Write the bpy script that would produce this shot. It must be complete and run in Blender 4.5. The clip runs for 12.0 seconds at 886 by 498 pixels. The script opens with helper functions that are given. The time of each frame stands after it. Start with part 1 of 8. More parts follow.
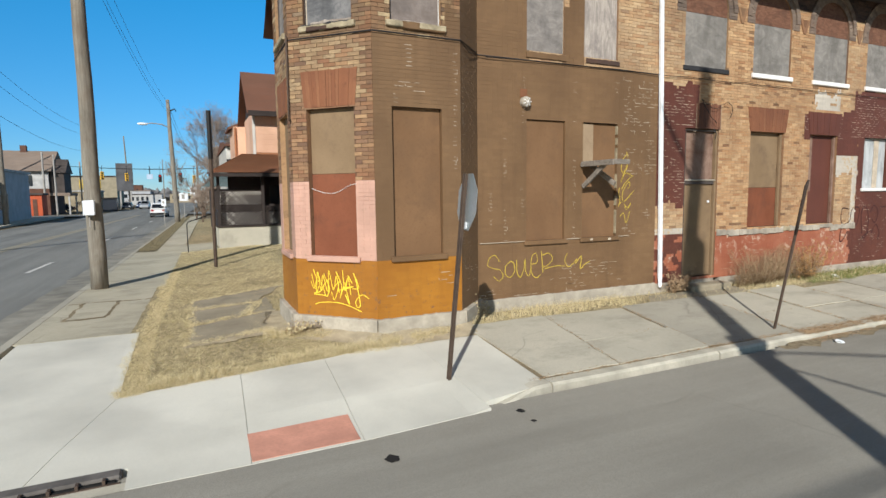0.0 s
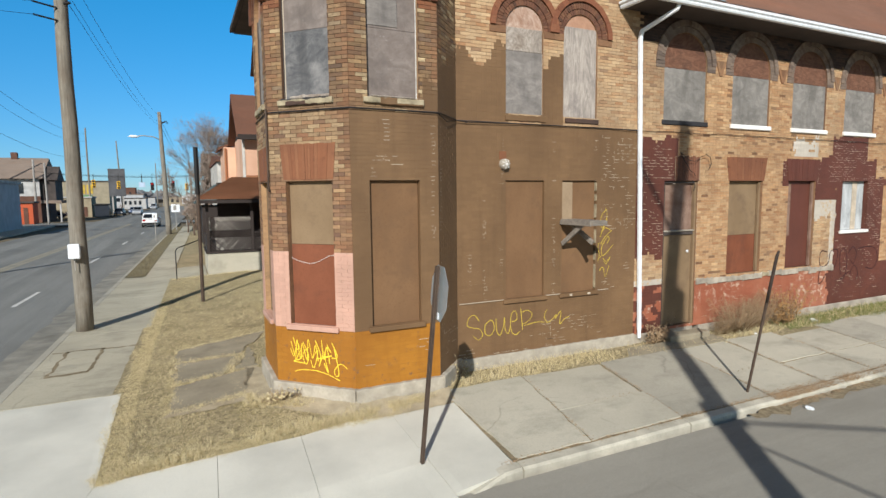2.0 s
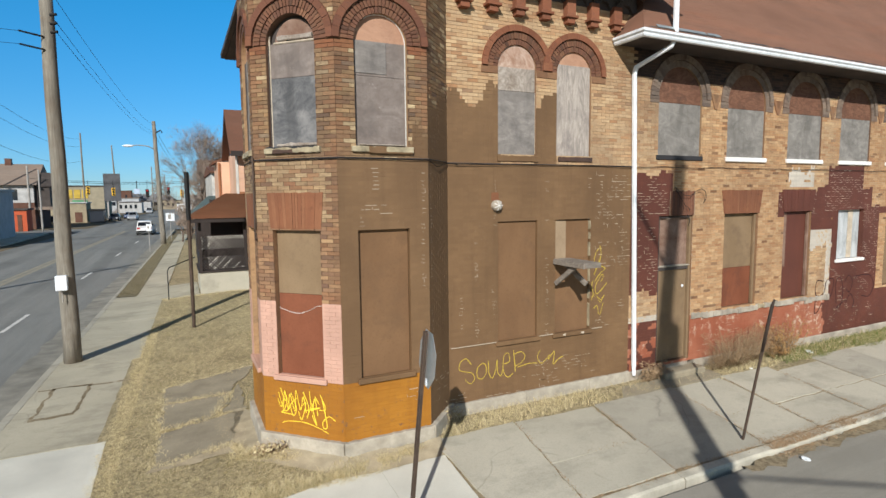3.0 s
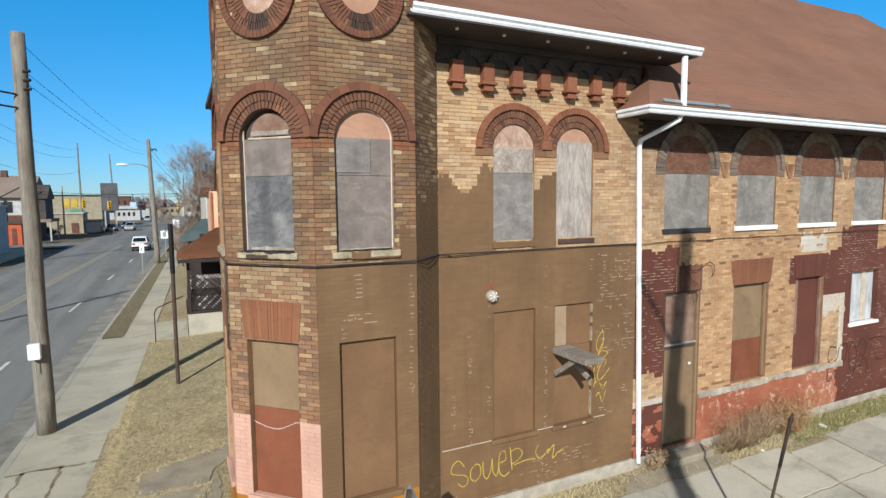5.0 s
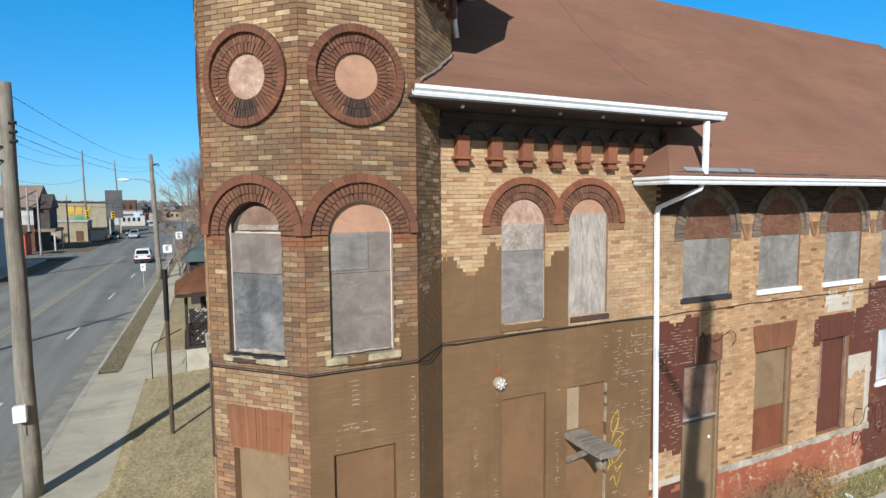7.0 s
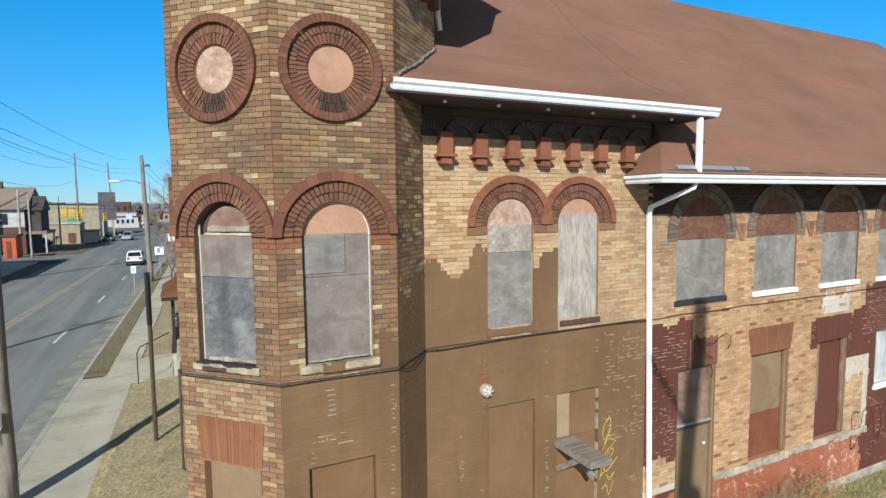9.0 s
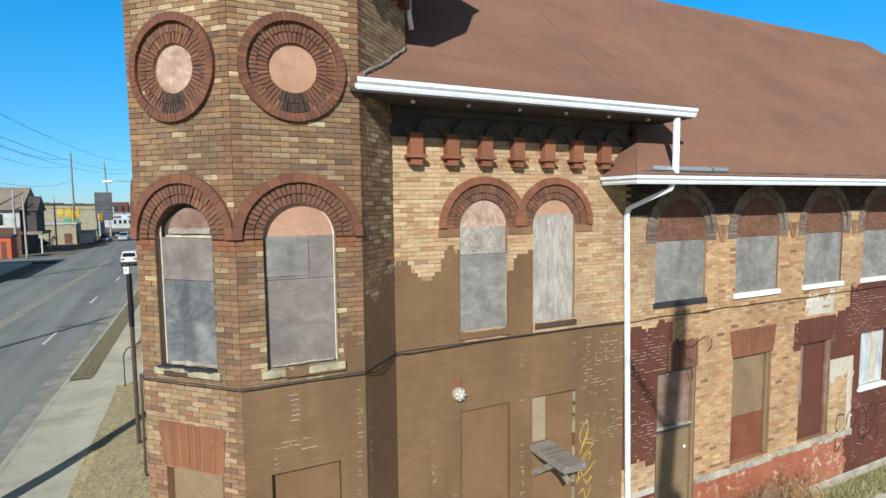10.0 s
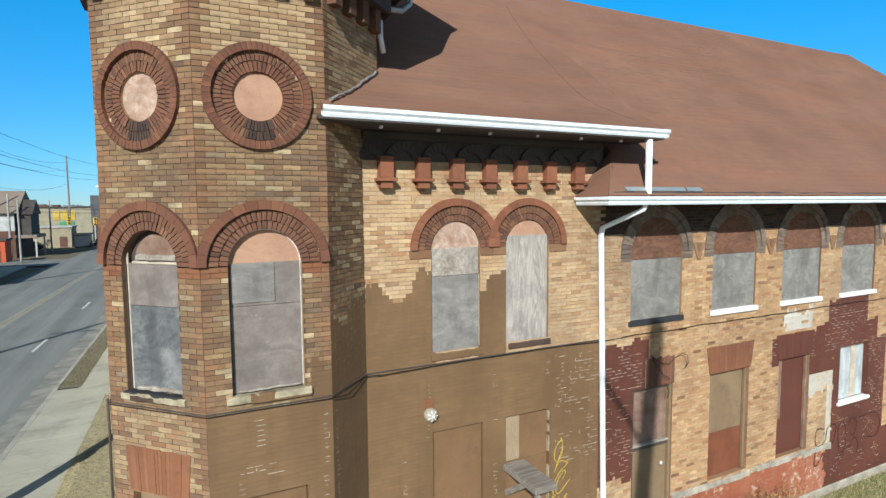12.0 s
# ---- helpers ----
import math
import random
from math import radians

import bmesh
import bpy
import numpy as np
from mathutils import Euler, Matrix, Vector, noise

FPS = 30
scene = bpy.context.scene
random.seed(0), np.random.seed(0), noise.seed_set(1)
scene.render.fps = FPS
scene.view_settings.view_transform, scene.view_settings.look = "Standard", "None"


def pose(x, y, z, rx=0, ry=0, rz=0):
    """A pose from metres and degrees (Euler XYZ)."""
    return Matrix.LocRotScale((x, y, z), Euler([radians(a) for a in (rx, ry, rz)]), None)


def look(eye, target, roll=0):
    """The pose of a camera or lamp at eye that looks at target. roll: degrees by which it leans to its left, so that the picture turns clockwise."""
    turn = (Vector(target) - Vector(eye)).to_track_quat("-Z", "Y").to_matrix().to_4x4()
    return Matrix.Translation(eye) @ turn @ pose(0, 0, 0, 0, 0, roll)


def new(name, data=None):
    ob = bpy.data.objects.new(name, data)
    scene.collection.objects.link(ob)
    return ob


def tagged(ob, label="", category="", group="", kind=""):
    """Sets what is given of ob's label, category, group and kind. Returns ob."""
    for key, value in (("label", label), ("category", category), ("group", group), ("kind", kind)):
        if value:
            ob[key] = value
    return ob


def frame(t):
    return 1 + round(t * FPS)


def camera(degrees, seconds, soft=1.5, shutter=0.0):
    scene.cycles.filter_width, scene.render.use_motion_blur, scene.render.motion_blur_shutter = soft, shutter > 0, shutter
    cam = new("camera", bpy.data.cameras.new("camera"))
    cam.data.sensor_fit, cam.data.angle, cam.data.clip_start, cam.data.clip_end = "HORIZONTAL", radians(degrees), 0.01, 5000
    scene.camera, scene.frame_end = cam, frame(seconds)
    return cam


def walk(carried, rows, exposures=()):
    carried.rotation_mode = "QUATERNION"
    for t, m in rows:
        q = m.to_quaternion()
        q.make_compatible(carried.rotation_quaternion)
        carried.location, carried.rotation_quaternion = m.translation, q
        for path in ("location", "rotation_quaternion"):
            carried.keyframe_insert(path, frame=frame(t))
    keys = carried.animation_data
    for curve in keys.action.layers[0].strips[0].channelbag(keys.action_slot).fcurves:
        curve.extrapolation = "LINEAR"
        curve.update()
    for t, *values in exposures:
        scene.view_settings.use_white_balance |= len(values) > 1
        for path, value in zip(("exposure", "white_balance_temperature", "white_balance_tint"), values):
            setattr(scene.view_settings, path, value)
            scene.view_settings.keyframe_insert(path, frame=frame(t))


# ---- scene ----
import functools

cam = camera(78.0, 12.0)
PATH = [
    (0, (-0.268, 0.136, 2.099), (0.569, 1.941, 1.898), -0.7),
    (0.5, (-0.195, 0.129, 2.392), (0.646, 1.933, 2.197), -0.7),
    (1, (-0.128, 0.07, 2.654), (0.717, 1.871, 2.454), -0.7),
    (1.5, (-0.064, 0.039, 2.894), (0.786, 1.838, 2.698), -0.6),
    (2, (-0.024, 0.002, 3.162), (0.83, 1.799, 2.965), -0.6),
    (2.5, (0.059, 0.046, 3.495), (0.919, 1.842, 3.304), -0.6),
    (3, (0.17, 0.155, 3.87), (1.034, 1.948, 3.679), -0.6),
    (5, (0.659, 0.816, 5.286), (1.525, 2.61, 5.108), -0.5),
    (5.5, (0.788, 0.978, 5.66), (1.654, 2.772, 5.484), -0.5),
    (6, (0.876, 1.159, 6.026), (1.737, 2.956, 5.854), -0.4),
    (6.5, (0.946, 1.317, 6.431), (1.797, 3.118, 6.259), -0.4),
    (8.5, (1.134, 1.692, 6.515), (1.992, 3.491, 6.349), -0.7),
    (9, (1.293, 1.68, 6.458), (2.157, 3.476, 6.291), -0.6),
    (9.5, (1.525, 1.637, 6.452), (2.389, 3.433, 6.286), -0.6),
    (10, (1.689, 1.6, 6.471), (2.556, 3.394, 6.305), -0.6),
    (10.5, (1.816, 1.556, 6.554), (2.689, 3.349, 6.389), -0.5),
    (11, (1.917, 1.481, 6.633), (2.788, 3.274, 6.47), -0.4),
    (11.5, (1.992, 1.419, 6.693), (2.863, 3.212, 6.531), -0.5),
    (12, (2.024, 1.416, 6.75), (2.898, 3.208, 6.592), -0.5),
]
walk(cam, [(t, look(eye, target, roll)) for t, eye, target, roll in PATH],
     [(0, 0.33, 6380, 10), (3, 0.32, 6380, 10), (5, 0.41, 6200, 10), (6.5, 0.45, 6150, 10), (8.5, 0.48, 6070, 7), (10, 0.52, 6020, 5), (12, 0.53, 5980, 4)])

# ---- light and sky ----
SUN = Vector((-0.66, -1.0, 0.69)).normalized()
sun_data = bpy.data.lights.new("sun", "SUN")
sun_data.energy, sun_data.angle, sun_data.color = 4.2, radians(0.6), (1.0, 0.965, 0.90)
sun = new("sun", sun_data)
sun.matrix_world = look(SUN * 60, (0, 0, 0))
world = bpy.data.worlds.new("sky")
scene.world = world
world.use_nodes = True
sky = world.node_tree.nodes.new("ShaderNodeTexSky")
sky.sky_type, sky.sun_disc = "NISHITA", False
sky.sun_elevation = math.asin(SUN.z)
sky.sun_rotation = math.atan2(SUN.x, SUN.y)
sky.air_density, sky.dust_density, sky.ozone_density = 0.9, 0.0, 3.5
back = world.node_tree.nodes["Background"]
back.inputs["Strength"].default_value = 0.085
# a clear winter sky: paler near the horizon, deep blue higher up
air = world.node_tree.nodes
way = air.new("ShaderNodeTexCoord")
height = air.new("ShaderNodeSeparateXYZ")
deep = air.new("ShaderNodeValToRGB")
deep.color_ramp.elements[0].position, deep.color_ramp.elements[0].color = 0.0, (0.46, 0.65, 0.89, 1)
deep.color_ramp.elements[1].position, deep.color_ramp.elements[1].color = 0.32, (0.20, 1.14, 1.42, 1)
haze = deep.color_ramp.elements.new(1.0)
haze.color = (1.30, 1.03, 0.78, 1)
high = deep.color_ramp.elements.new(0.56)
high.color = (1.22, 1.03, 0.82, 1)
# the sky is deepest opposite the sun and paler on the sun's side
turned = air.new("ShaderNodeVectorMath")
turned.operation = "DOT_PRODUCT"
turned.inputs[1].default_value = (SUN.x, SUN.y, 0.0)
pale_side = air.new("ShaderNodeMapRange")
pale_side.inputs["From Min"].default_value, pale_side.inputs["From Max"].default_value = -0.35, 0.55
pale_side.interpolation_type = "SMOOTHSTEP"
both = air.new("ShaderNodeMix")
both.data_type = "RGBA"
both.inputs[7].default_value = (1.18, 1.02, 0.84, 1)
hue = air.new("ShaderNodeMix")
hue.data_type, hue.blend_type = "RGBA", "MULTIPLY"
hue.inputs[0].default_value = 1.0
for a, b in ((way.outputs["Generated"], height.inputs[0]), (height.outputs["Z"], deep.inputs[0]), (way.outputs["Generated"], turned.inputs[0]), (turned.outputs["Value"], pale_side.inputs["Value"]), (pale_side.outputs[0], both.inputs[0]), (deep.outputs[0], both.inputs[6]), (sky.outputs[0], hue.inputs[6]), (both.outputs[2], hue.inputs[7]), (hue.outputs[2], back.inputs["Color"])):
    world.node_tree.links.new(a, b)


# ---- materials ----
class Nodes:
    """A small helper that strings shader nodes together."""

    def __init__(self, name):
        self.m = bpy.data.materials.new(name)
        self.m.use_nodes = True
        self.t = self.m.node_tree
        self.b = self.t.nodes["Principled BSDF"]
        self.c = self.t.nodes.new("ShaderNodeTexCoord").outputs["Object"]

    def link(self, a, b):
        self.t.links.new(a, b)

    def scaled(self, s):
        n = self.t.nodes.new("ShaderNodeMapping")
        n.inputs["Scale"].default_value = s if isinstance(s, tuple) else (s, s, s)
        self.link(self.c, n.inputs["Vector"])
        return n.outputs[0]

    def noise(self, scale, detail=4.0, rough=0.55, dist=0.0):
        n = self.t.nodes.new("ShaderNodeTexNoise")
        self.link(self.scaled(scale), n.inputs["Vector"])
        n.inputs["Scale"].default_value = 1.0
        n.inputs["Detail"].default_value, n.inputs["Roughness"].default_value = detail, rough
        n.inputs["Distortion"].default_value = dist
        return n.outputs["Fac"]

    def ramp(self, fac, stops, step=False):
        n = self.t.nodes.new("ShaderNodeValToRGB")
        r = n.color_ramp
        r.interpolation = "CONSTANT" if step else "LINEAR"
        while len(r.elements) < len(stops):
            r.elements.new(0.5)
        for e, (p, c) in zip(r.elements, stops):
            e.position = p
            e.color = (*c, 1) if len(c) == 3 else c
        self.link(fac, n.inputs[0])
        return n.outputs[0]

    def mask(self, fac, a, b):
        return self.ramp(fac, [(a, (0, 0, 0)), (b, (1, 1, 1))])

    def mix(self, fac, a, b, kind="MIX"):
        n = self.t.nodes.new("ShaderNodeMix")
        n.data_type, n.blend_type = "RGBA", kind
        for s, v in (("Factor", fac), ("A", a), ("B", b)):
            i = [x for x in n.inputs if x.name == s and (x.type == ("VALUE" if s == "Factor" else "RGBA"))][0]
            if isinstance(v, (int, float)):
                i.default_value = v
            elif isinstance(v, tuple):
                i.default_value = (*v, 1)
            else:
                self.link(v, i)
        return [o for o in n.outputs if o.type == "RGBA"][0]

    def math(self, op, a, b=0.0):
        n = self.t.nodes.new("ShaderNodeMath")
        n.operation = op
        for i, v in zip(n.inputs, (a, b)):
            if isinstance(v, (int, float)):
                i.default_value = v
            else:
                self.link(v, i)
        return n.outputs[0]

    def luck(self):
        """A random number for each loose piece and each object."""
        g = self.t.nodes.new("ShaderNodeNewGeometry").outputs["Random Per Island"]
        o = self.t.nodes.new("ShaderNodeObjectInfo").outputs["Random"]
        return self.math("FRACT", self.math("ADD", g, o))

    def done(self, colour, rough=0.8, bump=None, height=0.004, metal=0.0, spec=0.3):
        if isinstance(colour, tuple):
            self.b.inputs["Base Color"].default_value = (*colour, 1)
        else:
            self.link(colour, self.b.inputs["Base Color"])
        if isinstance(rough, (int, float)):
            self.b.inputs["Roughness"].default_value = rough
        else:
            self.link(rough, self.b.inputs["Roughness"])
        self.b.inputs["Metallic"].default_value = metal
        self.b.inputs["Specular IOR Level"].default_value = spec
        if bump is not None:
            n = self.t.nodes.new("ShaderNodeBump")
            n.inputs["Strength"].default_value, n.inputs["Distance"].default_value = 0.8, height
            self.link(bump, n.inputs["Height"])
            self.link(n.outputs[0], self.b.inputs["Normal"])
        return self.m


def tint(c, k):
    return tuple(min(1.0, v * k) for v in c)


def plain(name, c, rough=0.7, metal=0.0, dirt=0.35, big=1.2, fine=30.0, height=0.002, spec=0.3):
    """Any single-colour surface with blotches at a large and a small scale."""
    n = Nodes(name)
    a = n.noise(big, 5)
    b = n.noise(fine, 3)
    col = n.mix(n.mask(a, 0.35, 0.75), tint(c, 1.12), tint(c, 1 - dirt))
    col = n.mix(n.math("MULTIPLY", n.mask(b, 0.45, 0.7), 0.35), col, tint(c, 0.7))
    return n.done(col, rough, b, height, metal, spec)


def brick_mat(name, stops, stain=(0.10, 0.075, 0.055), amount=0.45, vary=0.5):
    n = Nodes(name)
    luck = n.luck()
    col = n.ramp(luck, stops)
    # each brick fired a little lighter or darker
    shade = n.math("FRACT", n.math("MULTIPLY", luck, 17.31))
    col = n.mix(vary, col, n.ramp(shade, [(0.0, (0.62, 0.60, 0.60)), (0.25, (0.84, 0.84, 0.86)), (0.6, (1.0, 1.0, 1.0)), (0.9, (1.14, 1.13, 1.12)), (1.0, (1.36, 1.34, 1.28))]), "MULTIPLY")
    grain = n.noise(60, 4, 0.7)
    col = n.mix(n.math("MULTIPLY", n.mask(grain, 0.4, 0.75), 0.5), col, n.mix(0.5, col, stain))
    # smoky smudges about the size of a brick, drawn out along the courses
    col = n.mix(n.math("MULTIPLY", n.mask(n.noise((9, 9, 26), 4, 0.65), 0.46, 0.68), vary * 0.9), col, n.mix(0.72, col, stain))
    blot = n.noise((0.9, 0.9, 0.6), 6, 0.6)
    col = n.mix(n.math("MULTIPLY", n.mask(blot, 0.48, 0.72), amount), col, stain)
    col = n.mix(n.math("MULTIPLY", n.mask(n.noise((2.6, 2.6, 4.0), 5, 0.7), 0.5, 0.66), 0.4), col, n.mix(0.55, col, (0.17, 0.075, 0.04)))
    col = n.mix(n.math("MULTIPLY", n.mask(n.noise(9, 4, 0.65), 0.6, 0.7), 0.45), col, tint(stain, 0.6))
    return n.done(col, 0.88, grain, 0.004, 0, 0.2)


def paint_mat(name, c, chip, lo=0.66, fade=None, rough=0.6, spots=14.0):
    """House paint over brick: faded in clouds, chipped through to what lies under it."""
    n = Nodes(name)
    fade = fade or tint(c, 1.35)
    cloud = n.noise((0.7, 0.7, 0.5), 6, 0.6)
    col = n.mix(n.mask(cloud, 0.38, 0.7), tint(c, 0.88), fade)
    col = n.mix(n.math("MULTIPLY", n.luck(), 0.35), col, tint(c, 0.75))
    streak = n.noise((7, 7, 0.5), 4, 0.6)
    col = n.mix(n.math("MULTIPLY", n.mask(streak, 0.5, 0.75), 0.35), col, tint(c, 0.6))
    chips = n.noise(spots, 5, 0.75)
    gate = n.math("MULTIPLY", n.mask(chips, lo, lo + 0.02), n.mask(n.noise((1.6, 1.6, 0.7), 3), 0.48, 0.56))
    col = n.mix(gate, col, chip)
    return n.done(col, rough, n.noise(45, 3), 0.002, 0, 0.35)


BUFF = brick_mat("buff_brick", [(0.0, (0.52, 0.355, 0.20)), (0.2, (0.58, 0.415, 0.245)), (0.36, (0.48, 0.315, 0.172)), (0.55, (0.54, 0.375, 0.212)), (0.72, (0.45, 0.275, 0.15)), (0.86, (0.52, 0.335, 0.18)), (0.95, (0.42, 0.23, 0.115)), (1.0, (0.33, 0.215, 0.13))], stain=(0.17, 0.112, 0.075), amount=0.5, vary=0.35)
TOWER_BUFF = brick_mat("weathered_buff_brick", [(0.0, (0.296, 0.193, 0.100)), (0.16, (0.254, 0.160, 0.087)), (0.34, (0.325, 0.216, 0.113)), (0.5, (0.212, 0.127, 0.074)), (0.66, (0.277, 0.175, 0.091)), (0.76, (0.301, 0.171, 0.082)), (0.82, (0.450, 0.336, 0.194)), (0.92, (0.500, 0.383, 0.226)), (0.96, (0.190, 0.131, 0.089)), (1.0, (0.150, 0.098, 0.065))], stain=(0.099, 0.064, 0.046), amount=0.7, vary=0.7)
WING_BUFF = brick_mat("orange_buff_brick", [(0.0, (0.50, 0.315, 0.165)), (0.2, (0.56, 0.375, 0.205)), (0.36, (0.46, 0.275, 0.142)), (0.55, (0.52, 0.335, 0.18)), (0.72, (0.44, 0.25, 0.125)), (0.86, (0.50, 0.30, 0.15)), (0.95, (0.40, 0.205, 0.10)), (1.0, (0.30, 0.185, 0.105))], stain=(0.18, 0.108, 0.066), amount=0.45, vary=0.4)
UPPER_BUFF = brick_mat("upper_turret_buff_brick", [(0.0, (0.42, 0.295, 0.165)), (0.25, (0.47, 0.335, 0.19)), (0.5, (0.36, 0.235, 0.128)), (0.75, (0.44, 0.305, 0.165)), (0.92, (0.32, 0.19, 0.10)), (1.0, (0.25, 0.165, 0.10))], stain=(0.13, 0.092, 0.062), amount=0.55, vary=0.65)
HOOD_DARK = brick_mat("dark_red_hood_brick", [(0.0, (0.190, 0.078, 0.046)), (0.5, (0.155, 0.066, 0.042)), (1.0, (0.215, 0.090, 0.050))], stain=(0.055, 0.038, 0.031), amount=0.7)
HOOD = brick_mat("smooth_red_hood_brick", [(0.0, (0.255, 0.098, 0.052)), (0.5, (0.215, 0.083, 0.046)), (1.0, (0.285, 0.118, 0.062))], stain=(0.07, 0.042, 0.032), amount=0.7)
RED = brick_mat("red_brick", [(0.0, (0.20, 0.085, 0.05)), (0.4, (0.165, 0.070, 0.043)), (0.7, (0.22, 0.10, 0.06)), (1.0, (0.12, 0.056, 0.038))], stain=(0.06, 0.04, 0.032), amount=0.65)
ORANGE_RED = brick_mat("orange_red_brick", [(0.0, (0.285, 0.117, 0.056)), (0.5, (0.235, 0.092, 0.045)), (1.0, (0.31, 0.142, 0.067))], stain=(0.10, 0.06, 0.04), amount=0.5)
LINTEL = brick_mat("worn_orange_lintel_brick", [(0.0, (0.250, 0.104, 0.052)), (0.5, (0.222, 0.090, 0.046)), (1.0, (0.272, 0.122, 0.062))], stain=(0.13, 0.055, 0.035), amount=0.8, vary=0.12)
DARK_ROWLOCK = brick_mat("sooty_brown_rowlock_brick", [(0.0, (0.190, 0.085, 0.050)), (0.5, (0.150, 0.070, 0.046)), (0.8, (0.215, 0.105, 0.060)), (1.0, (0.105, 0.057, 0.040))], stain=(0.05, 0.038, 0.03), amount=0.6)
# real soot on sills and rings, and the eave shade painted on the wing
SOOT_SHADE = brick_mat("soot_and_eave_shade_brick", [(0.0, (0.06, 0.042, 0.035)), (0.6, (0.10, 0.06, 0.045)), (1.0, (0.035, 0.03, 0.028))], stain=(0.03, 0.026, 0.024))
MIXED = brick_mat("mixed_brown_brick", [(0.0, (0.29, 0.145, 0.075)), (0.2, (0.42, 0.265, 0.14)), (0.4, (0.26, 0.125, 0.068)), (0.6, (0.35, 0.20, 0.105)), (0.8, (0.17, 0.098, 0.066)), (1.0, (0.38, 0.22, 0.115))], amount=0.5, vary=0.4)
CORNER = brick_mat("orange_brown_corner_brick", [(0.0, (0.272, 0.147, 0.077)), (0.4, (0.235, 0.122, 0.065)), (0.7, (0.305, 0.182, 0.097)), (1.0, (0.19, 0.110, 0.066))], stain=(0.10, 0.065, 0.045), amount=0.6, vary=0.6)
GREYBAND = brick_mat("sooty_grey_brick", [(0.0, (0.205, 0.155, 0.12)), (0.5, (0.25, 0.19, 0.145)), (1.0, (0.15, 0.112, 0.09))], stain=(0.09, 0.07, 0.058))
MORTAR_DARK = plain("reddish_brown_mortar", (0.135, 0.078, 0.048), 0.95, dirt=0.5, fine=50)
MORTAR = plain("lime_mortar", (0.41, 0.30, 0.196), 0.95, dirt=0.5, fine=50)
BROWN = paint_mat("brown_wall_paint", (0.172, 0.099, 0.048), (0.40, 0.30, 0.20), lo=0.71, fade=(0.222, 0.130, 0.063), spots=22)
ORANGE = paint_mat("ochre_orange_paint", (0.345, 0.135, 0.015), (0.20, 0.10, 0.045), fade=(0.43, 0.185, 0.02), lo=0.60)
PINK = paint_mat("salmon_pink_paint", (0.545, 0.325, 0.245), (0.36, 0.235, 0.16), lo=0.63)
MAROON = paint_mat("maroon_wall_paint", (0.112, 0.038, 0.025), (0.40, 0.27, 0.17), fade=(0.155, 0.050, 0.032), lo=0.70)
REDBASE = paint_mat("faded_red_base_paint", (0.34, 0.105, 0.055), (0.48, 0.33, 0.24), fade=(0.43, 0.185, 0.11), lo=0.56, spots=6)
WHITEWASH = paint_mat("thin_whitewash", (0.45, 0.405, 0.34), (0.48, 0.34, 0.20), lo=0.54)
OLDSTONE = plain("crumbling_yellowish_stone", (0.40, 0.335, 0.22), 0.95, dirt=0.65, big=7, fine=30, height=0.008)
FLAKE = plain("bare_pale_mortar", (0.50, 0.42, 0.32), 0.9, dirt=0.3, big=5)
STONE = plain("weathered_limestone", (0.40, 0.35, 0.28), 0.9, dirt=0.5, big=3, fine=24, height=0.006)
WHITE = plain("white_painted_metal", (0.75, 0.78, 0.80), 0.45, dirt=0.10, big=2.5, fine=12)
WHITEWOOD = plain("white_painted_sill", (0.82, 0.80, 0.76), 0.6, dirt=0.15)
SEAM = plain("dark_brown_shingle_seam", (0.15, 0.078, 0.05), 0.95)
FLASH = plain("crumbling_grey_mortar_fillet", (0.26, 0.245, 0.22), 0.95, dirt=0.6, big=16)
TAR_OLD = plain("old_grey_roof_tar", (0.07, 0.064, 0.06), 0.9, dirt=0.4, big=6)
BLACKWOOD = plain("charred_black_sill", (0.035, 0.034, 0.036), 0.8, dirt=0.4)
SOFFIT = plain("dark_brown_soffit_paint", (0.074, 0.060, 0.053), 0.8, dirt=0.4)
BLACK = plain("black_rubber_cable", (0.014, 0.013, 0.012), 0.6)
CONCRETE_NEW = plain("pale_new_concrete", (0.61, 0.59, 0.505), 0.9, dirt=0.2, big=0.8, fine=110)


def old_concrete(name, c):
    """Worn concrete: mottled clouds, dark stains, fine pits and a few hair cracks."""
    n = Nodes(name)
    col = n.mix(n.mask(n.noise(0.55, 6, 0.6), 0.35, 0.7), tint(c, 1.12), tint(c, 0.86))
    col = n.mix(n.math("MULTIPLY", n.mask(n.noise((0.8, 1.2, 1), 7, 0.7), 0.5, 0.66), 0.6), col, tint(c, 0.55))
    col = n.mix(n.math("MULTIPLY", n.mask(n.noise(38, 3, 0.7), 0.5, 0.7), 0.4), col, tint(c, 0.6))
    col = n.mix(n.math("MULTIPLY", n.luck(), 0.22), col, tint(c, 0.7))
    crack = n.t.nodes.new("ShaderNodeTexVoronoi")
    crack.feature = "DISTANCE_TO_EDGE"
    crack.inputs["Scale"].default_value = 0.55
    warp = n.t.nodes.new("ShaderNodeMix")
    warp.data_type = "VECTOR"
    warp.inputs[0].default_value = 0.2
    wob = n.t.nodes.new("ShaderNodeTexNoise")
    wob.inputs["Scale"].default_value, wob.inputs["Detail"].default_value = 1.6, 6
    n.link(n.c, wob.inputs["Vector"])
    n.link(n.c, warp.inputs[4])
    n.link(wob.outputs["Color"], warp.inputs[5])
    n.link(warp.outputs[1], crack.inputs["Vector"])
    line = n.math("MULTIPLY", n.ramp(crack.outputs["Distance"], [(0.0, (1, 1, 1)), (0.007, (0, 0, 0))]), n.mask(n.noise(0.7, 2), 0.52, 0.58))
    col = n.mix(n.math("MULTIPLY", line, 0.4), col, tint(c, 0.4))
    return n.done(col, 0.95, n.noise(26, 4, 0.7), 0.006, 0, 0.2)


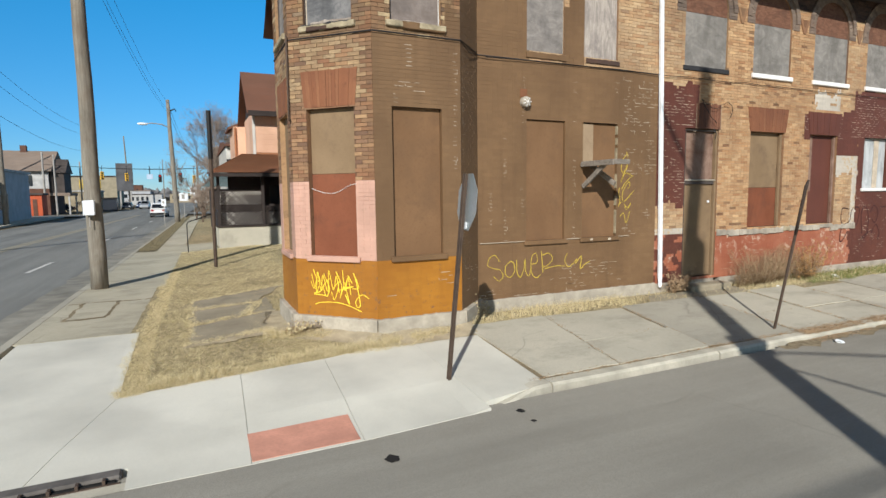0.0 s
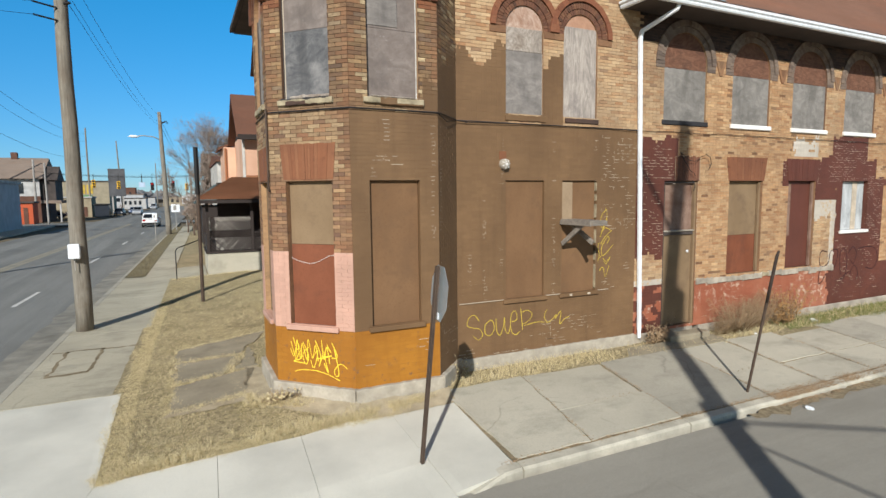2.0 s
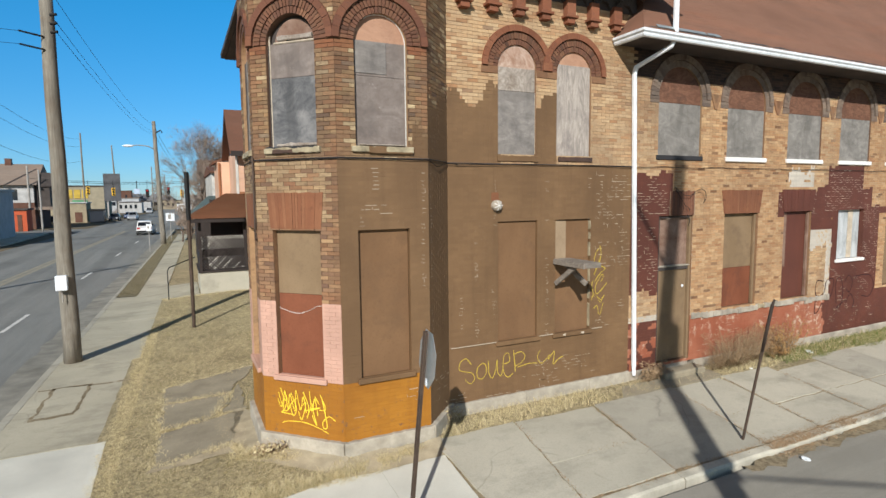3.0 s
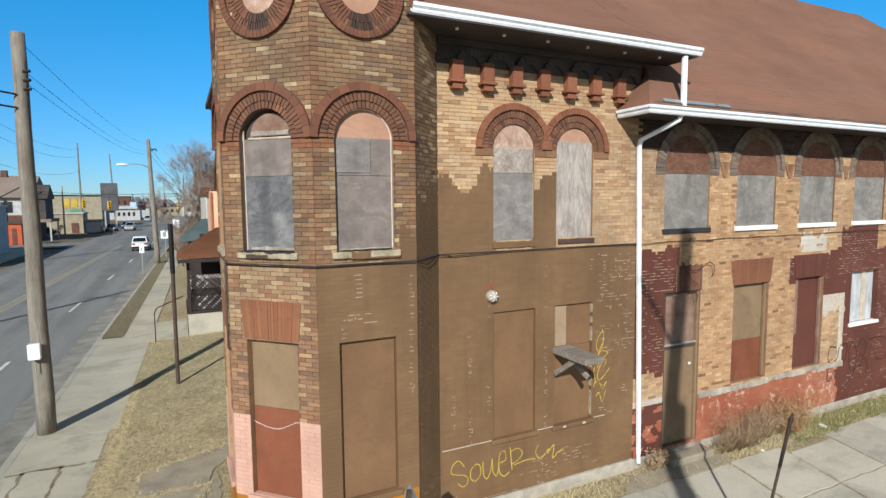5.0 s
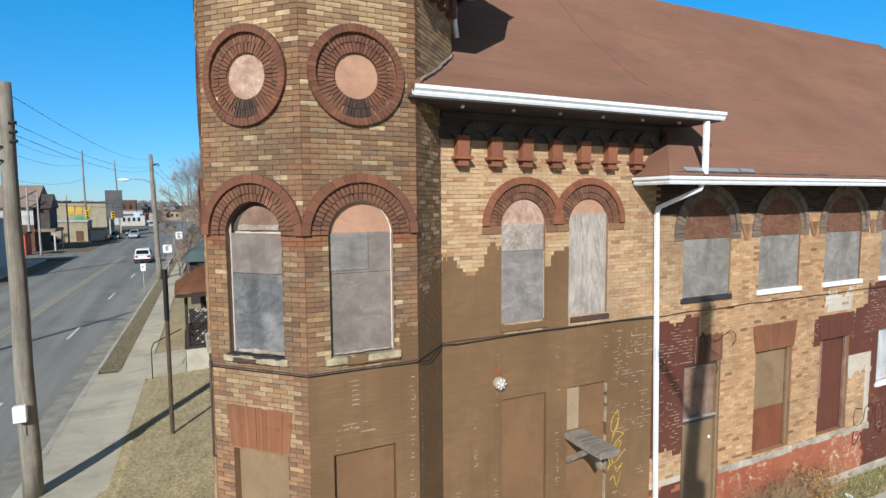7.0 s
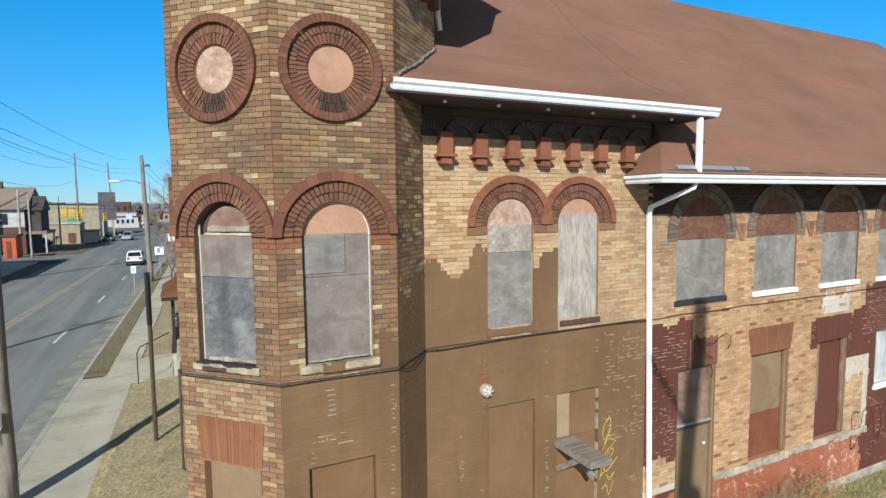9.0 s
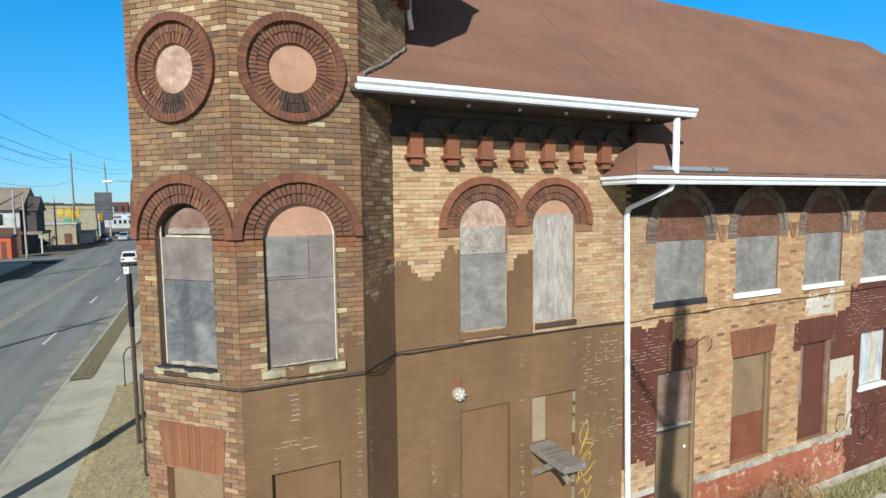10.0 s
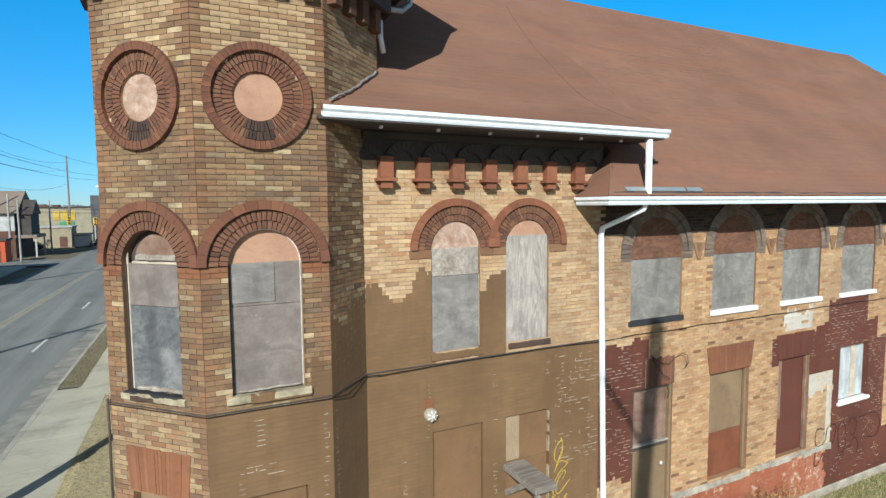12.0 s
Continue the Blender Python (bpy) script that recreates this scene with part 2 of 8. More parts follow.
CONCRETE_OLD = old_concrete("old_grey_concrete", (0.487, 0.452, 0.36))
CONCRETE_DARK = old_concrete("darker_patched_concrete", (0.41, 0.382, 0.308))
PAVE_TAN = old_concrete("tan_worn_pavement_concrete", (0.44, 0.402, 0.302))
CONCRETE_KERB = plain("kerb_concrete", (0.50, 0.465, 0.375), 0.92, dirt=0.45, big=2, fine=30, height=0.006)
REDPAD = plain("brick_red_tactile_paint", (0.60, 0.29, 0.205), 0.85, dirt=0.25, big=3)
RUST = plain("rusty_brown_steel", (0.10, 0.070, 0.052), 0.75, 0.3, dirt=0.4, big=6)
SIGNBACK = plain("bare_aluminium_sign_back", (0.42, 0.46, 0.46), 0.45, 0.6, dirt=0.15)
YELLOW_SPRAY = plain("yellow_spray_paint", (0.90, 0.62, 0.05), 0.6, dirt=0.1)
OLIVE_SPRAY = plain("dull_yellow_spray_paint", (0.60, 0.44, 0.06), 0.6, dirt=0.25)
DARK_SPRAY = plain("dark_spray_paint", (0.05, 0.018, 0.016), 0.6, dirt=0.2)


def wood_board(name, c1, c2, streak=(2.6, 2.6, 4.2), swirl=1.6, stain=None, flake=None):
    """Weathered plywood with a drawn-out grain."""
    n = Nodes(name)
    g = n.noise(streak, 5, 0.6, swirl)
    col = n.mix(n.mask(g, 0.36, 0.66), c1, c2)
    if stain:
        col = n.mix(n.math("MULTIPLY", n.mask(n.noise(2.2, 6, 0.65), 0.5, 0.66), 0.75), col, stain)
    if flake:
        gate = n.math("MULTIPLY", n.mask(n.noise((5, 5, 13), 7, 0.8), 0.62, 0.67), n.mask(n.noise((1.1, 1.1, 2.4), 4, 0.6), 0.5, 0.6))
        col = n.mix(gate, col, flake)
        col = n.mix(n.math("MULTIPLY", n.mask(n.noise((3.0, 3.0, 0.6), 5, 0.6), 0.52, 0.68), 0.5), col, tint(c1, 0.55))
    col = n.mix(n.math("MULTIPLY", n.mask(n.noise(40, 3), 0.55, 0.7), 0.3), col, tint(c1, 0.6))
    return n.done(col, 0.85, g, 0.003, 0, 0.2)


GREY_PLY = wood_board("grey_weathered_plywood", (0.195, 0.175, 0.158), (0.295, 0.268, 0.243), stain=(0.130, 0.118, 0.110), swirl=1.6, flake=(0.46, 0.44, 0.40))
DIM_PLY = wood_board("dull_greenish_grey_plywood", (0.188, 0.174, 0.155), (0.278, 0.257, 0.232), stain=(0.138, 0.128, 0.115), swirl=1.8, flake=(0.42, 0.42, 0.39))
BLUE_PLY = wood_board("blue_grey_stained_plywood", (0.088, 0.089, 0.093), (0.155, 0.153, 0.152), stain=(0.27, 0.26, 0.25), swirl=2.4, flake=(0.48, 0.46, 0.43))
MAUVE_PLY = wood_board("mauve_grey_weathered_plywood", (0.19, 0.155, 0.135), (0.255, 0.215, 0.19), stain=(0.14, 0.118, 0.106), flake=(0.46, 0.42, 0.38))
TORN_PLY = wood_board("torn_whitish_plywood", (0.27, 0.225, 0.185), (0.44, 0.385, 0.33), streak=(5.0, 5.0, 4.0), swirl=4.0, stain=(0.17, 0.125, 0.09), flake=(0.60, 0.56, 0.50))
TAN_PLY = wood_board("pinkish_tan_plywood", (0.40, 0.225, 0.145), (0.47, 0.275, 0.18), stain=(0.34, 0.19, 0.125), swirl=1.5)
PALE_PLY = wood_board("peeling_pale_plywood", (0.27, 0.235, 0.205), (0.47, 0.41, 0.355), streak=(4.2, 4.2, 0.75), swirl=6.0, stain=(0.22, 0.19, 0.175))
ROUND_PLY = wood_board("flaking_pink_white_plywood", (0.35, 0.21, 0.145), (0.52, 0.39, 0.31), streak=(3.0, 3.0, 3.0), swirl=5.0, stain=(0.26, 0.15, 0.10))
BROWN_PLY = wood_board("brown_painted_plywood", (0.170, 0.094, 0.047), (0.208, 0.117, 0.059), streak=(1.5, 1.5, 0.8), swirl=0.3, stain=(0.155, 0.090, 0.048))
TAUPE_PLY = wood_board("taupe_painted_plywood", (0.205, 0.138, 0.078), (0.25, 0.172, 0.10), streak=(1.5, 1.5, 0.8), swirl=0.4, stain=(0.165, 0.11, 0.068))
RUSSET_PLY = wood_board("russet_painted_plywood", (0.168, 0.056, 0.028), (0.225, 0.08, 0.042), streak=(1.5, 1.5, 0.8), swirl=0.4, stain=(0.13, 0.052, 0.032))
TRANSOM_PLY = wood_board("stained_grey_brown_plywood", (0.19, 0.115, 0.083), (0.275, 0.185, 0.14), streak=(2.5, 2.5, 2.0), swirl=2.0, stain=(0.15, 0.078, 0.05))
HATCH_PALE = wood_board("pale_tan_panel", (0.30, 0.215, 0.135), (0.36, 0.265, 0.17), streak=(1.5, 1.5, 0.8), swirl=0.4, stain=(0.25, 0.175, 0.11))
OSB_PLY = wood_board("reddish_brown_bare_plywood", (0.125, 0.058, 0.037), (0.205, 0.105, 0.066), streak=(2.5, 2.5, 6), swirl=3.0, stain=(0.085, 0.045, 0.032))
PALE_SHEET = wood_board("pale_blue_grey_sheet", (0.36, 0.375, 0.375), (0.52, 0.535, 0.535), streak=(2.6, 2.6, 0.6), swirl=2.0, stain=(0.28, 0.29, 0.29))
SHELF_WOOD = wood_board("grey_bare_shelf_board", (0.17, 0.145, 0.12), (0.30, 0.26, 0.215), streak=(1.2, 12, 12))


def shingle_mat(name, c):
    n = Nodes(name)
    a = n.noise((0.5, 0.8, 0.8), 5)
    row = n.noise((1.6, 22, 22), 4, 0.65)
    fine = n.noise(70, 2)
    col = n.mix(n.mask(a, 0.35, 0.7), tint(c, 1.10), tint(c, 0.84))
    # long weather streaks, rusty and grey
    col = n.mix(n.math("MULTIPLY", n.mask(n.noise((0.22, 1.3, 1.3), 6, 0.7, 0.6), 0.5, 0.66), 0.45), col, (c[0] * 1.22, c[1] * 0.98, c[2] * 0.85))
    col = n.mix(n.math("MULTIPLY", n.mask(n.noise((0.5, 2.2, 2.2), 6, 0.7, 0.8), 0.54, 0.68), 0.5), col, (c[0] * 0.74, c[1] * 0.86, c[2] * 0.98))
    col = n.mix(n.math("MULTIPLY", n.mask(row, 0.45, 0.7), 0.16), col, tint(c, 0.7))
    col = n.mix(n.math("MULTIPLY", n.mask(fine, 0.5, 0.7), 0.4), col, tint(c, 0.65))
    col = n.mix(n.math("MULTIPLY", n.luck(), 0.15), col, tint(c, 0.72))
    return n.done(col, 0.95, fine, 0.004, 0, 0.15)


SHINGLE = shingle_mat("russet_brown_asphalt_shingle", (0.217, 0.114, 0.076))


def asphalt_mat(name, c, tracks=(0.15, 2.0, 1), worn=0.35):
    n = Nodes(name)
    fine = n.noise(160, 2)
    a = n.noise(0.25, 6, 0.6)
    b = n.noise(tracks, 5, 0.65)
    col = n.mix(n.mask(a, 0.35, 0.7), tint(c, 1.15), tint(c, 0.8))
    col = n.mix(n.math("MULTIPLY", n.mask(b, 0.42, 0.68), worn), col, tint(c, 1.5))
    col = n.mix(n.math("MULTIPLY", n.mask(fine, 0.42, 0.62), 0.5), col, tint(c, 0.6))
    crack = n.t.nodes.new("ShaderNodeTexVoronoi")
    crack.feature = "DISTANCE_TO_EDGE"
    crack.inputs["Scale"].default_value = 0.22
    wander = n.t.nodes.new("ShaderNodeMix")
    wander.data_type = "VECTOR"
    wander.inputs[0].default_value = 0.28
    wob = n.t.nodes.new("ShaderNodeTexNoise")
    wob.inputs["Scale"].default_value, wob.inputs["Detail"].default_value = 0.9, 5
    n.link(n.c, wob.inputs["Vector"])
    n.link(n.c, wander.inputs[4])
    n.link(wob.outputs["Color"], wander.inputs[5])
    n.link(wander.outputs[1], crack.inputs["Vector"])
    line = n.math("MULTIPLY", n.ramp(crack.outputs["Distance"], [(0.0, (1, 1, 1)), (0.003, (0, 0, 0))]), n.mask(n.noise(0.4, 2), 0.5, 0.6))
    col = n.mix(n.math("MULTIPLY", line, 0.18), col, tint(c, 0.4))
    return n.done(col, 0.9, fine, 0.005, 0, 0.3)


ASPHALT = asphalt_mat("grey_asphalt", (0.295, 0.276, 0.23))
ASPHALT_MAIN = asphalt_mat("worn_grey_asphalt", (0.182, 0.180, 0.163), (0.9, 0.035, 1), 0.85)


def grass_ground(name, c1, c2, c3):
    n = Nodes(name)
    a = n.noise(0.8, 6, 0.65)
    b = n.noise(14, 5, 0.7)
    col = n.mix(n.mask(a, 0.4, 0.65), c1, c2)
    col = n.mix(n.mask(b, 0.45, 0.62), col, c3)
    return n.done(col, 1.0, b, 0.02, 0, 0.1)


PATHGREY = plain("dark_grey_worn_path", (0.30, 0.257, 0.18), 0.95, dirt=0.3, big=2, fine=30, height=0.006)
DRYGRASS = grass_ground("dry_winter_lawn", (0.40, 0.33, 0.195), (0.29, 0.24, 0.14), (0.18, 0.148, 0.088))
DIRT = grass_ground("brown_dirt_and_leaf_litter", (0.33, 0.27, 0.175), (0.235, 0.19, 0.12), (0.165, 0.13, 0.083))
VERGE = grass_ground("olive_brown_verge", (0.235, 0.205, 0.128), (0.185, 0.160, 0.10), (0.14, 0.118, 0.076))
FARGROUND = grass_ground("distant_winter_ground", (0.20, 0.16, 0.10), (0.13, 0.105, 0.07), (0.16, 0.13, 0.09))


def blade_mat(name, stops):
    n = Nodes(name)
    return n.done(n.ramp(n.luck(), stops), 0.9, None, 0, 0, 0.15)


STRAW = blade_mat("straw_grass_blades", [(0.0, (0.66, 0.555, 0.335)), (0.3, (0.58, 0.475, 0.27)), (0.55, (0.72, 0.62, 0.39)), (0.8, (0.52, 0.42, 0.23)), (0.93, (0.41, 0.35, 0.165)), (1.0, (0.33, 0.265, 0.14))])
OLIVE = blade_mat("olive_brown_grass_blades", [(0.0, (0.250, 0.222, 0.092)), (0.4, (0.36, 0.295, 0.135)), (0.7, (0.19, 0.158, 0.075)), (1.0, (0.45, 0.365, 0.185))])
GREENISH = blade_mat("green_weed_blades", [(0.0, (0.11, 0.155, 0.04)), (0.6, (0.17, 0.19, 0.06)), (1.0, (0.32, 0.27, 0.10))])
VERGE_BLADE = blade_mat("dull_olive_brown_blades", [(0.0, (0.215, 0.185, 0.112)), (0.5, (0.165, 0.138, 0.085)), (1.0, (0.26, 0.222, 0.135))])
WHISKER = plain("pale_winter_twigs", (0.33, 0.255, 0.20), 0.95)
TWIG = blade_mat("dead_weed_stems", [(0.0, (0.30, 0.20, 0.115)), (0.6, (0.42, 0.30, 0.18)), (1.0, (0.19, 0.125, 0.075))])
AMBER = blade_mat("amber_dry_shrub", [(0.0, (0.37, 0.205, 0.075)), (0.6, (0.30, 0.17, 0.07)), (1.0, (0.43, 0.27, 0.11))])
BARK = plain("grey_brown_bark", (0.15, 0.105, 0.078), 0.95, dirt=0.4, big=4)


def pole_mat():
    n = Nodes("weathered_pole_wood")
    g = n.noise((11, 11, 0.9), 6, 0.75)
    col = n.mix(n.mask(g, 0.35, 0.68), (0.285, 0.258, 0.21), (0.125, 0.110, 0.09))
    col = n.mix(n.math("MULTIPLY", n.mask(n.noise(2.5, 5), 0.5, 0.7), 0.5), col, (0.16, 0.12, 0.085))
    return n.done(col, 0.95, g, 0.012, 0, 0.15)


POLEWOOD = pole_mat()


# ---- mesh helpers ----
def part(name, bm, material, parent=None, label=""):
    """Links a bmesh as one mesh object, under a thing or a part."""
    me = bpy.data.meshes.new(name)
    bm.to_mesh(me)
    bm.free()
    for m in material if isinstance(material, (list, tuple)) else [material]:
        me.materials.append(m)
    ob = new(name, me)
    if parent is not None:
        ob.parent = parent
    if label:
        tagged(ob, label)
    return ob


def raw(name, verts, faces, material, parent=None, label="", index=None, smooth=False):
    """Links lists of corners and faces as one mesh object."""
    me = bpy.data.meshes.new(name)
    me.from_pydata(verts, [], faces)
    for m in material if isinstance(material, (list, tuple)) else [material]:
        me.materials.append(m)
    if index is not None:
        me.polygons.foreach_set("material_index", index)
    if smooth:
        me.polygons.foreach_set("use_smooth", [True] * len(me.polygons))
    me.update()
    ob = new(name, me)
    if parent is not None:
        ob.parent = parent
    if label:
        tagged(ob, label)
    return ob


def thing(name, label, category, group="", kind="", at=(0, 0, 0)):
    ob = new(name)
    ob.location = at
    return tagged(ob, label, category, group, kind)


def box(bm, lo, hi, bevel=0.0):
    c = [(a + b) / 2 for a, b in zip(lo, hi)]
    s = [abs(b - a) for a, b in zip(lo, hi)]
    r = bmesh.ops.create_cube(bm, size=1, matrix=Matrix.Translation(c) @ Matrix.Diagonal((*s, 1)))
    if bevel:
        es = list({e for v in r["verts"] for e in v.link_edges})
        bmesh.ops.bevel(bm, geom=es, offset=bevel, segments=1, affect="EDGES")
    return r["verts"]


def boxpart(name, lo, hi, material, parent=None, label="", bevel=0.004):
    bm = bmesh.new()
    box(bm, lo, hi, bevel)
    return part(name, bm, material, parent, label)


def rod(bm, a, b, r1, r2=None, n=8, caps=True):
    a, b = Vector(a), Vector(b)
    d = b - a
    m = Matrix.Translation((a + b) / 2) @ d.to_track_quat("Z", "Y").to_matrix().to_4x4()
    bmesh.ops.create_cone(bm, cap_ends=caps, segments=n, radius1=r1, radius2=r1 if r2 is None else r2, depth=d.length, matrix=m)


def tube(bm, pts, r, n=6):
    """A tube along points, with joined rings that do not twist."""
    pts = [Vector(p) for p in pts]
    rings, side = [], None
    for i, p in enumerate(pts):
        d = (pts[min(i + 1, len(pts) - 1)] - pts[max(i - 1, 0)]).normalized()
        side = d.orthogonal().normalized() if side is None else (side - d * side.dot(d)).normalized()
        other = d.cross(side)
        k = r[i] if isinstance(r, (list, tuple)) else r
        rings.append([bm.verts.new(p + (side * math.cos(a) + other * math.sin(a)) * k) for a in [2 * math.pi * j / n for j in range(n)]])
    for a, b in zip(rings, rings[1:]):
        for j in range(n):
            f = bm.faces.new((a[j], a[(j + 1) % n], b[(j + 1) % n], b[j]))
            f.smooth = True
    if len(rings) > 1:
        bm.faces.new(rings[0][::-1])
        bm.faces.new(rings[-1])


def prism(bm, outline, lo, hi, axis):
    """An outline of 2D points drawn out from lo to hi along axis (0 x, 1 y, 2 z)."""
    def put(p, k):
        q = list(p)
        q.insert(axis, k)
        return bm.verts.new(q)
    a = [put(p, lo) for p in outline]
    b = [put(p, hi) for p in outline]
    n = len(outline)
    bm.faces.new(a)
    bm.faces.new(b[::-1])
    for i in range(n):
        bm.faces.new((a[i], b[i], b[(i + 1) % n], a[(i + 1) % n]))
    bmesh.ops.recalc_face_normals(bm, faces=bm.faces)


# ---- the corner building ----
COURSE, LONG, JOINT = 0.0600, 0.203, 0.007
PALETTE = [BUFF, TOWER_BUFF, RED, ORANGE_RED, MIXED, BROWN, ORANGE, PINK, MAROON, REDBASE, WHITEWASH, MORTAR, CORNER, MORTAR_DARK, SOFFIT, SOOT_SHADE, UPPER_BUFF, WING_BUFF]
(kBUFF, kTOWER, kRED, kORED, kMIXED, kBROWN, kORANGE, kPINK, kMAROON, kREDBASE, kWASH, kMORTAR, kCORNER, kMORTAR_DARK, kDARK_TOP, kEAVE_SHADE, kUPPER, kWING) = range(18)
PAINTED = {kDARK_TOP, kBROWN, kORANGE, kPINK, kMAROON, kREDBASE, kWASH}


class Side:
    """A wall plane: u runs along it, z up, n out of it."""

    def __init__(self, start, along, width):
        self.o, self.u = Vector((*start, 0)), Vector((*along, 0)).normalized()
        self.n = Vector((self.u.y, -self.u.x, 0))
        self.w = width

    def at(self, u, z, n=0.0):
        p = self.o + self.u * u + self.n * n
        return (p.x, p.y, z)

    def matrix(self, u, z, n=0.0):
        m = Matrix((self.u, self.n, Vector((0, 0, 1)))).transposed().to_4x4()
        return Matrix.Translation(self.at(u, z, n)) @ m

    def block(self, vs, fs, u0, u1, z0, z1, n0, n1, back=False):
        i = len(vs)
        vs += [self.at(u0, z0, n1), self.at(u1, z0, n1), self.at(u1, z1, n1), self.at(u0, z1, n1),
               self.at(u0, z0, n0), self.at(u1, z0, n0), self.at(u1, z1, n0), self.at(u0, z1, n0)]
        fs += [(i, i + 1, i + 2, i + 3), (i + 4, i, i + 3, i + 7), (i + 1, i + 5, i + 6, i + 2), (i + 3, i + 2, i + 6, i + 7), (i + 4, i + 5, i + 1, i)]
        if back:
            fs.append((i + 5, i + 4, i + 7, i + 6))

    def slab(self, name, u0, u1, z0, z1, n0, n1, material, parent, label="", bevel=0.004):
        bm = bmesh.new()
        box(bm, (u0, n0, z0), (u1, n1, z1), min(bevel, 0.3 * abs(n1 - n0)))
        bm.transform(self.matrix(0, 0))
        bmesh.ops.recalc_face_normals(bm, faces=bm.faces)
        return part(name, bm, material, parent, label)


def rag(u, z, seed, size=0.12, scale=3.0):
    return size * noise.noise((u * scale, z * scale, seed)) + 0.4 * size * noise.noise((u * scale * 4, z * scale * 4, seed + 9))


def hole_span(o, z):
    """The stretch of wall that an opening takes out at the height z."""
    if o["kind"] == "rect":
        return (o["u0"], o["u1"]) if o["z0"] < z < o["z1"] else None
    if o["kind"] == "round":
        d = abs(z - o["z"])
        h = math.sqrt(o["cut"] ** 2 - d * d) if d < o["cut"] else 0
        return (o["u"] - h, o["u"] + h) if h else None
    if o["z0"] < z <= o["spring"]:
        return (o["u0"], o["u1"])
    c, d = (o["u0"] + o["u1"]) / 2, z - o["spring"]
    if 0 < d < o["cut"]:
        h = math.sqrt(o["cut"] ** 2 - d * d)
        return (c - h, c + h)
    return None


def free_spans(width, openings, z):
    spans = [(0.0, width)]
    for o in openings:
        h = hole_span(o, z)
        if h:
            spans = [s for a, b in spans for s in ((a, min(b, h[0])), (max(a, h[1]), b)) if s[1] - s[0] > 0.004]
    return spans


def outline(o, steps=20):
    if o["kind"] == "rect":
        return [(o["u0"], o["z0"]), (o["u1"], o["z0"]), (o["u1"], o["z1"]), (o["u0"], o["z1"])]
    if o["kind"] == "round":
        return [(o["u"] + o["r"] * math.cos(a), o["z"] + o["r"] * math.sin(a)) for a in [2 * math.pi * i / 32 for i in range(32)]]
    c, r = (o["u0"] + o["u1"]) / 2, (o["u1"] - o["u0"]) / 2
    return [(o["u0"], o["z0"]), (o["u1"], o["z0"])] + [(c + r * math.cos(math.pi * i / steps), o["spring"] + r * math.sin(math.pi * i / steps)) for i in range(steps + 1)]


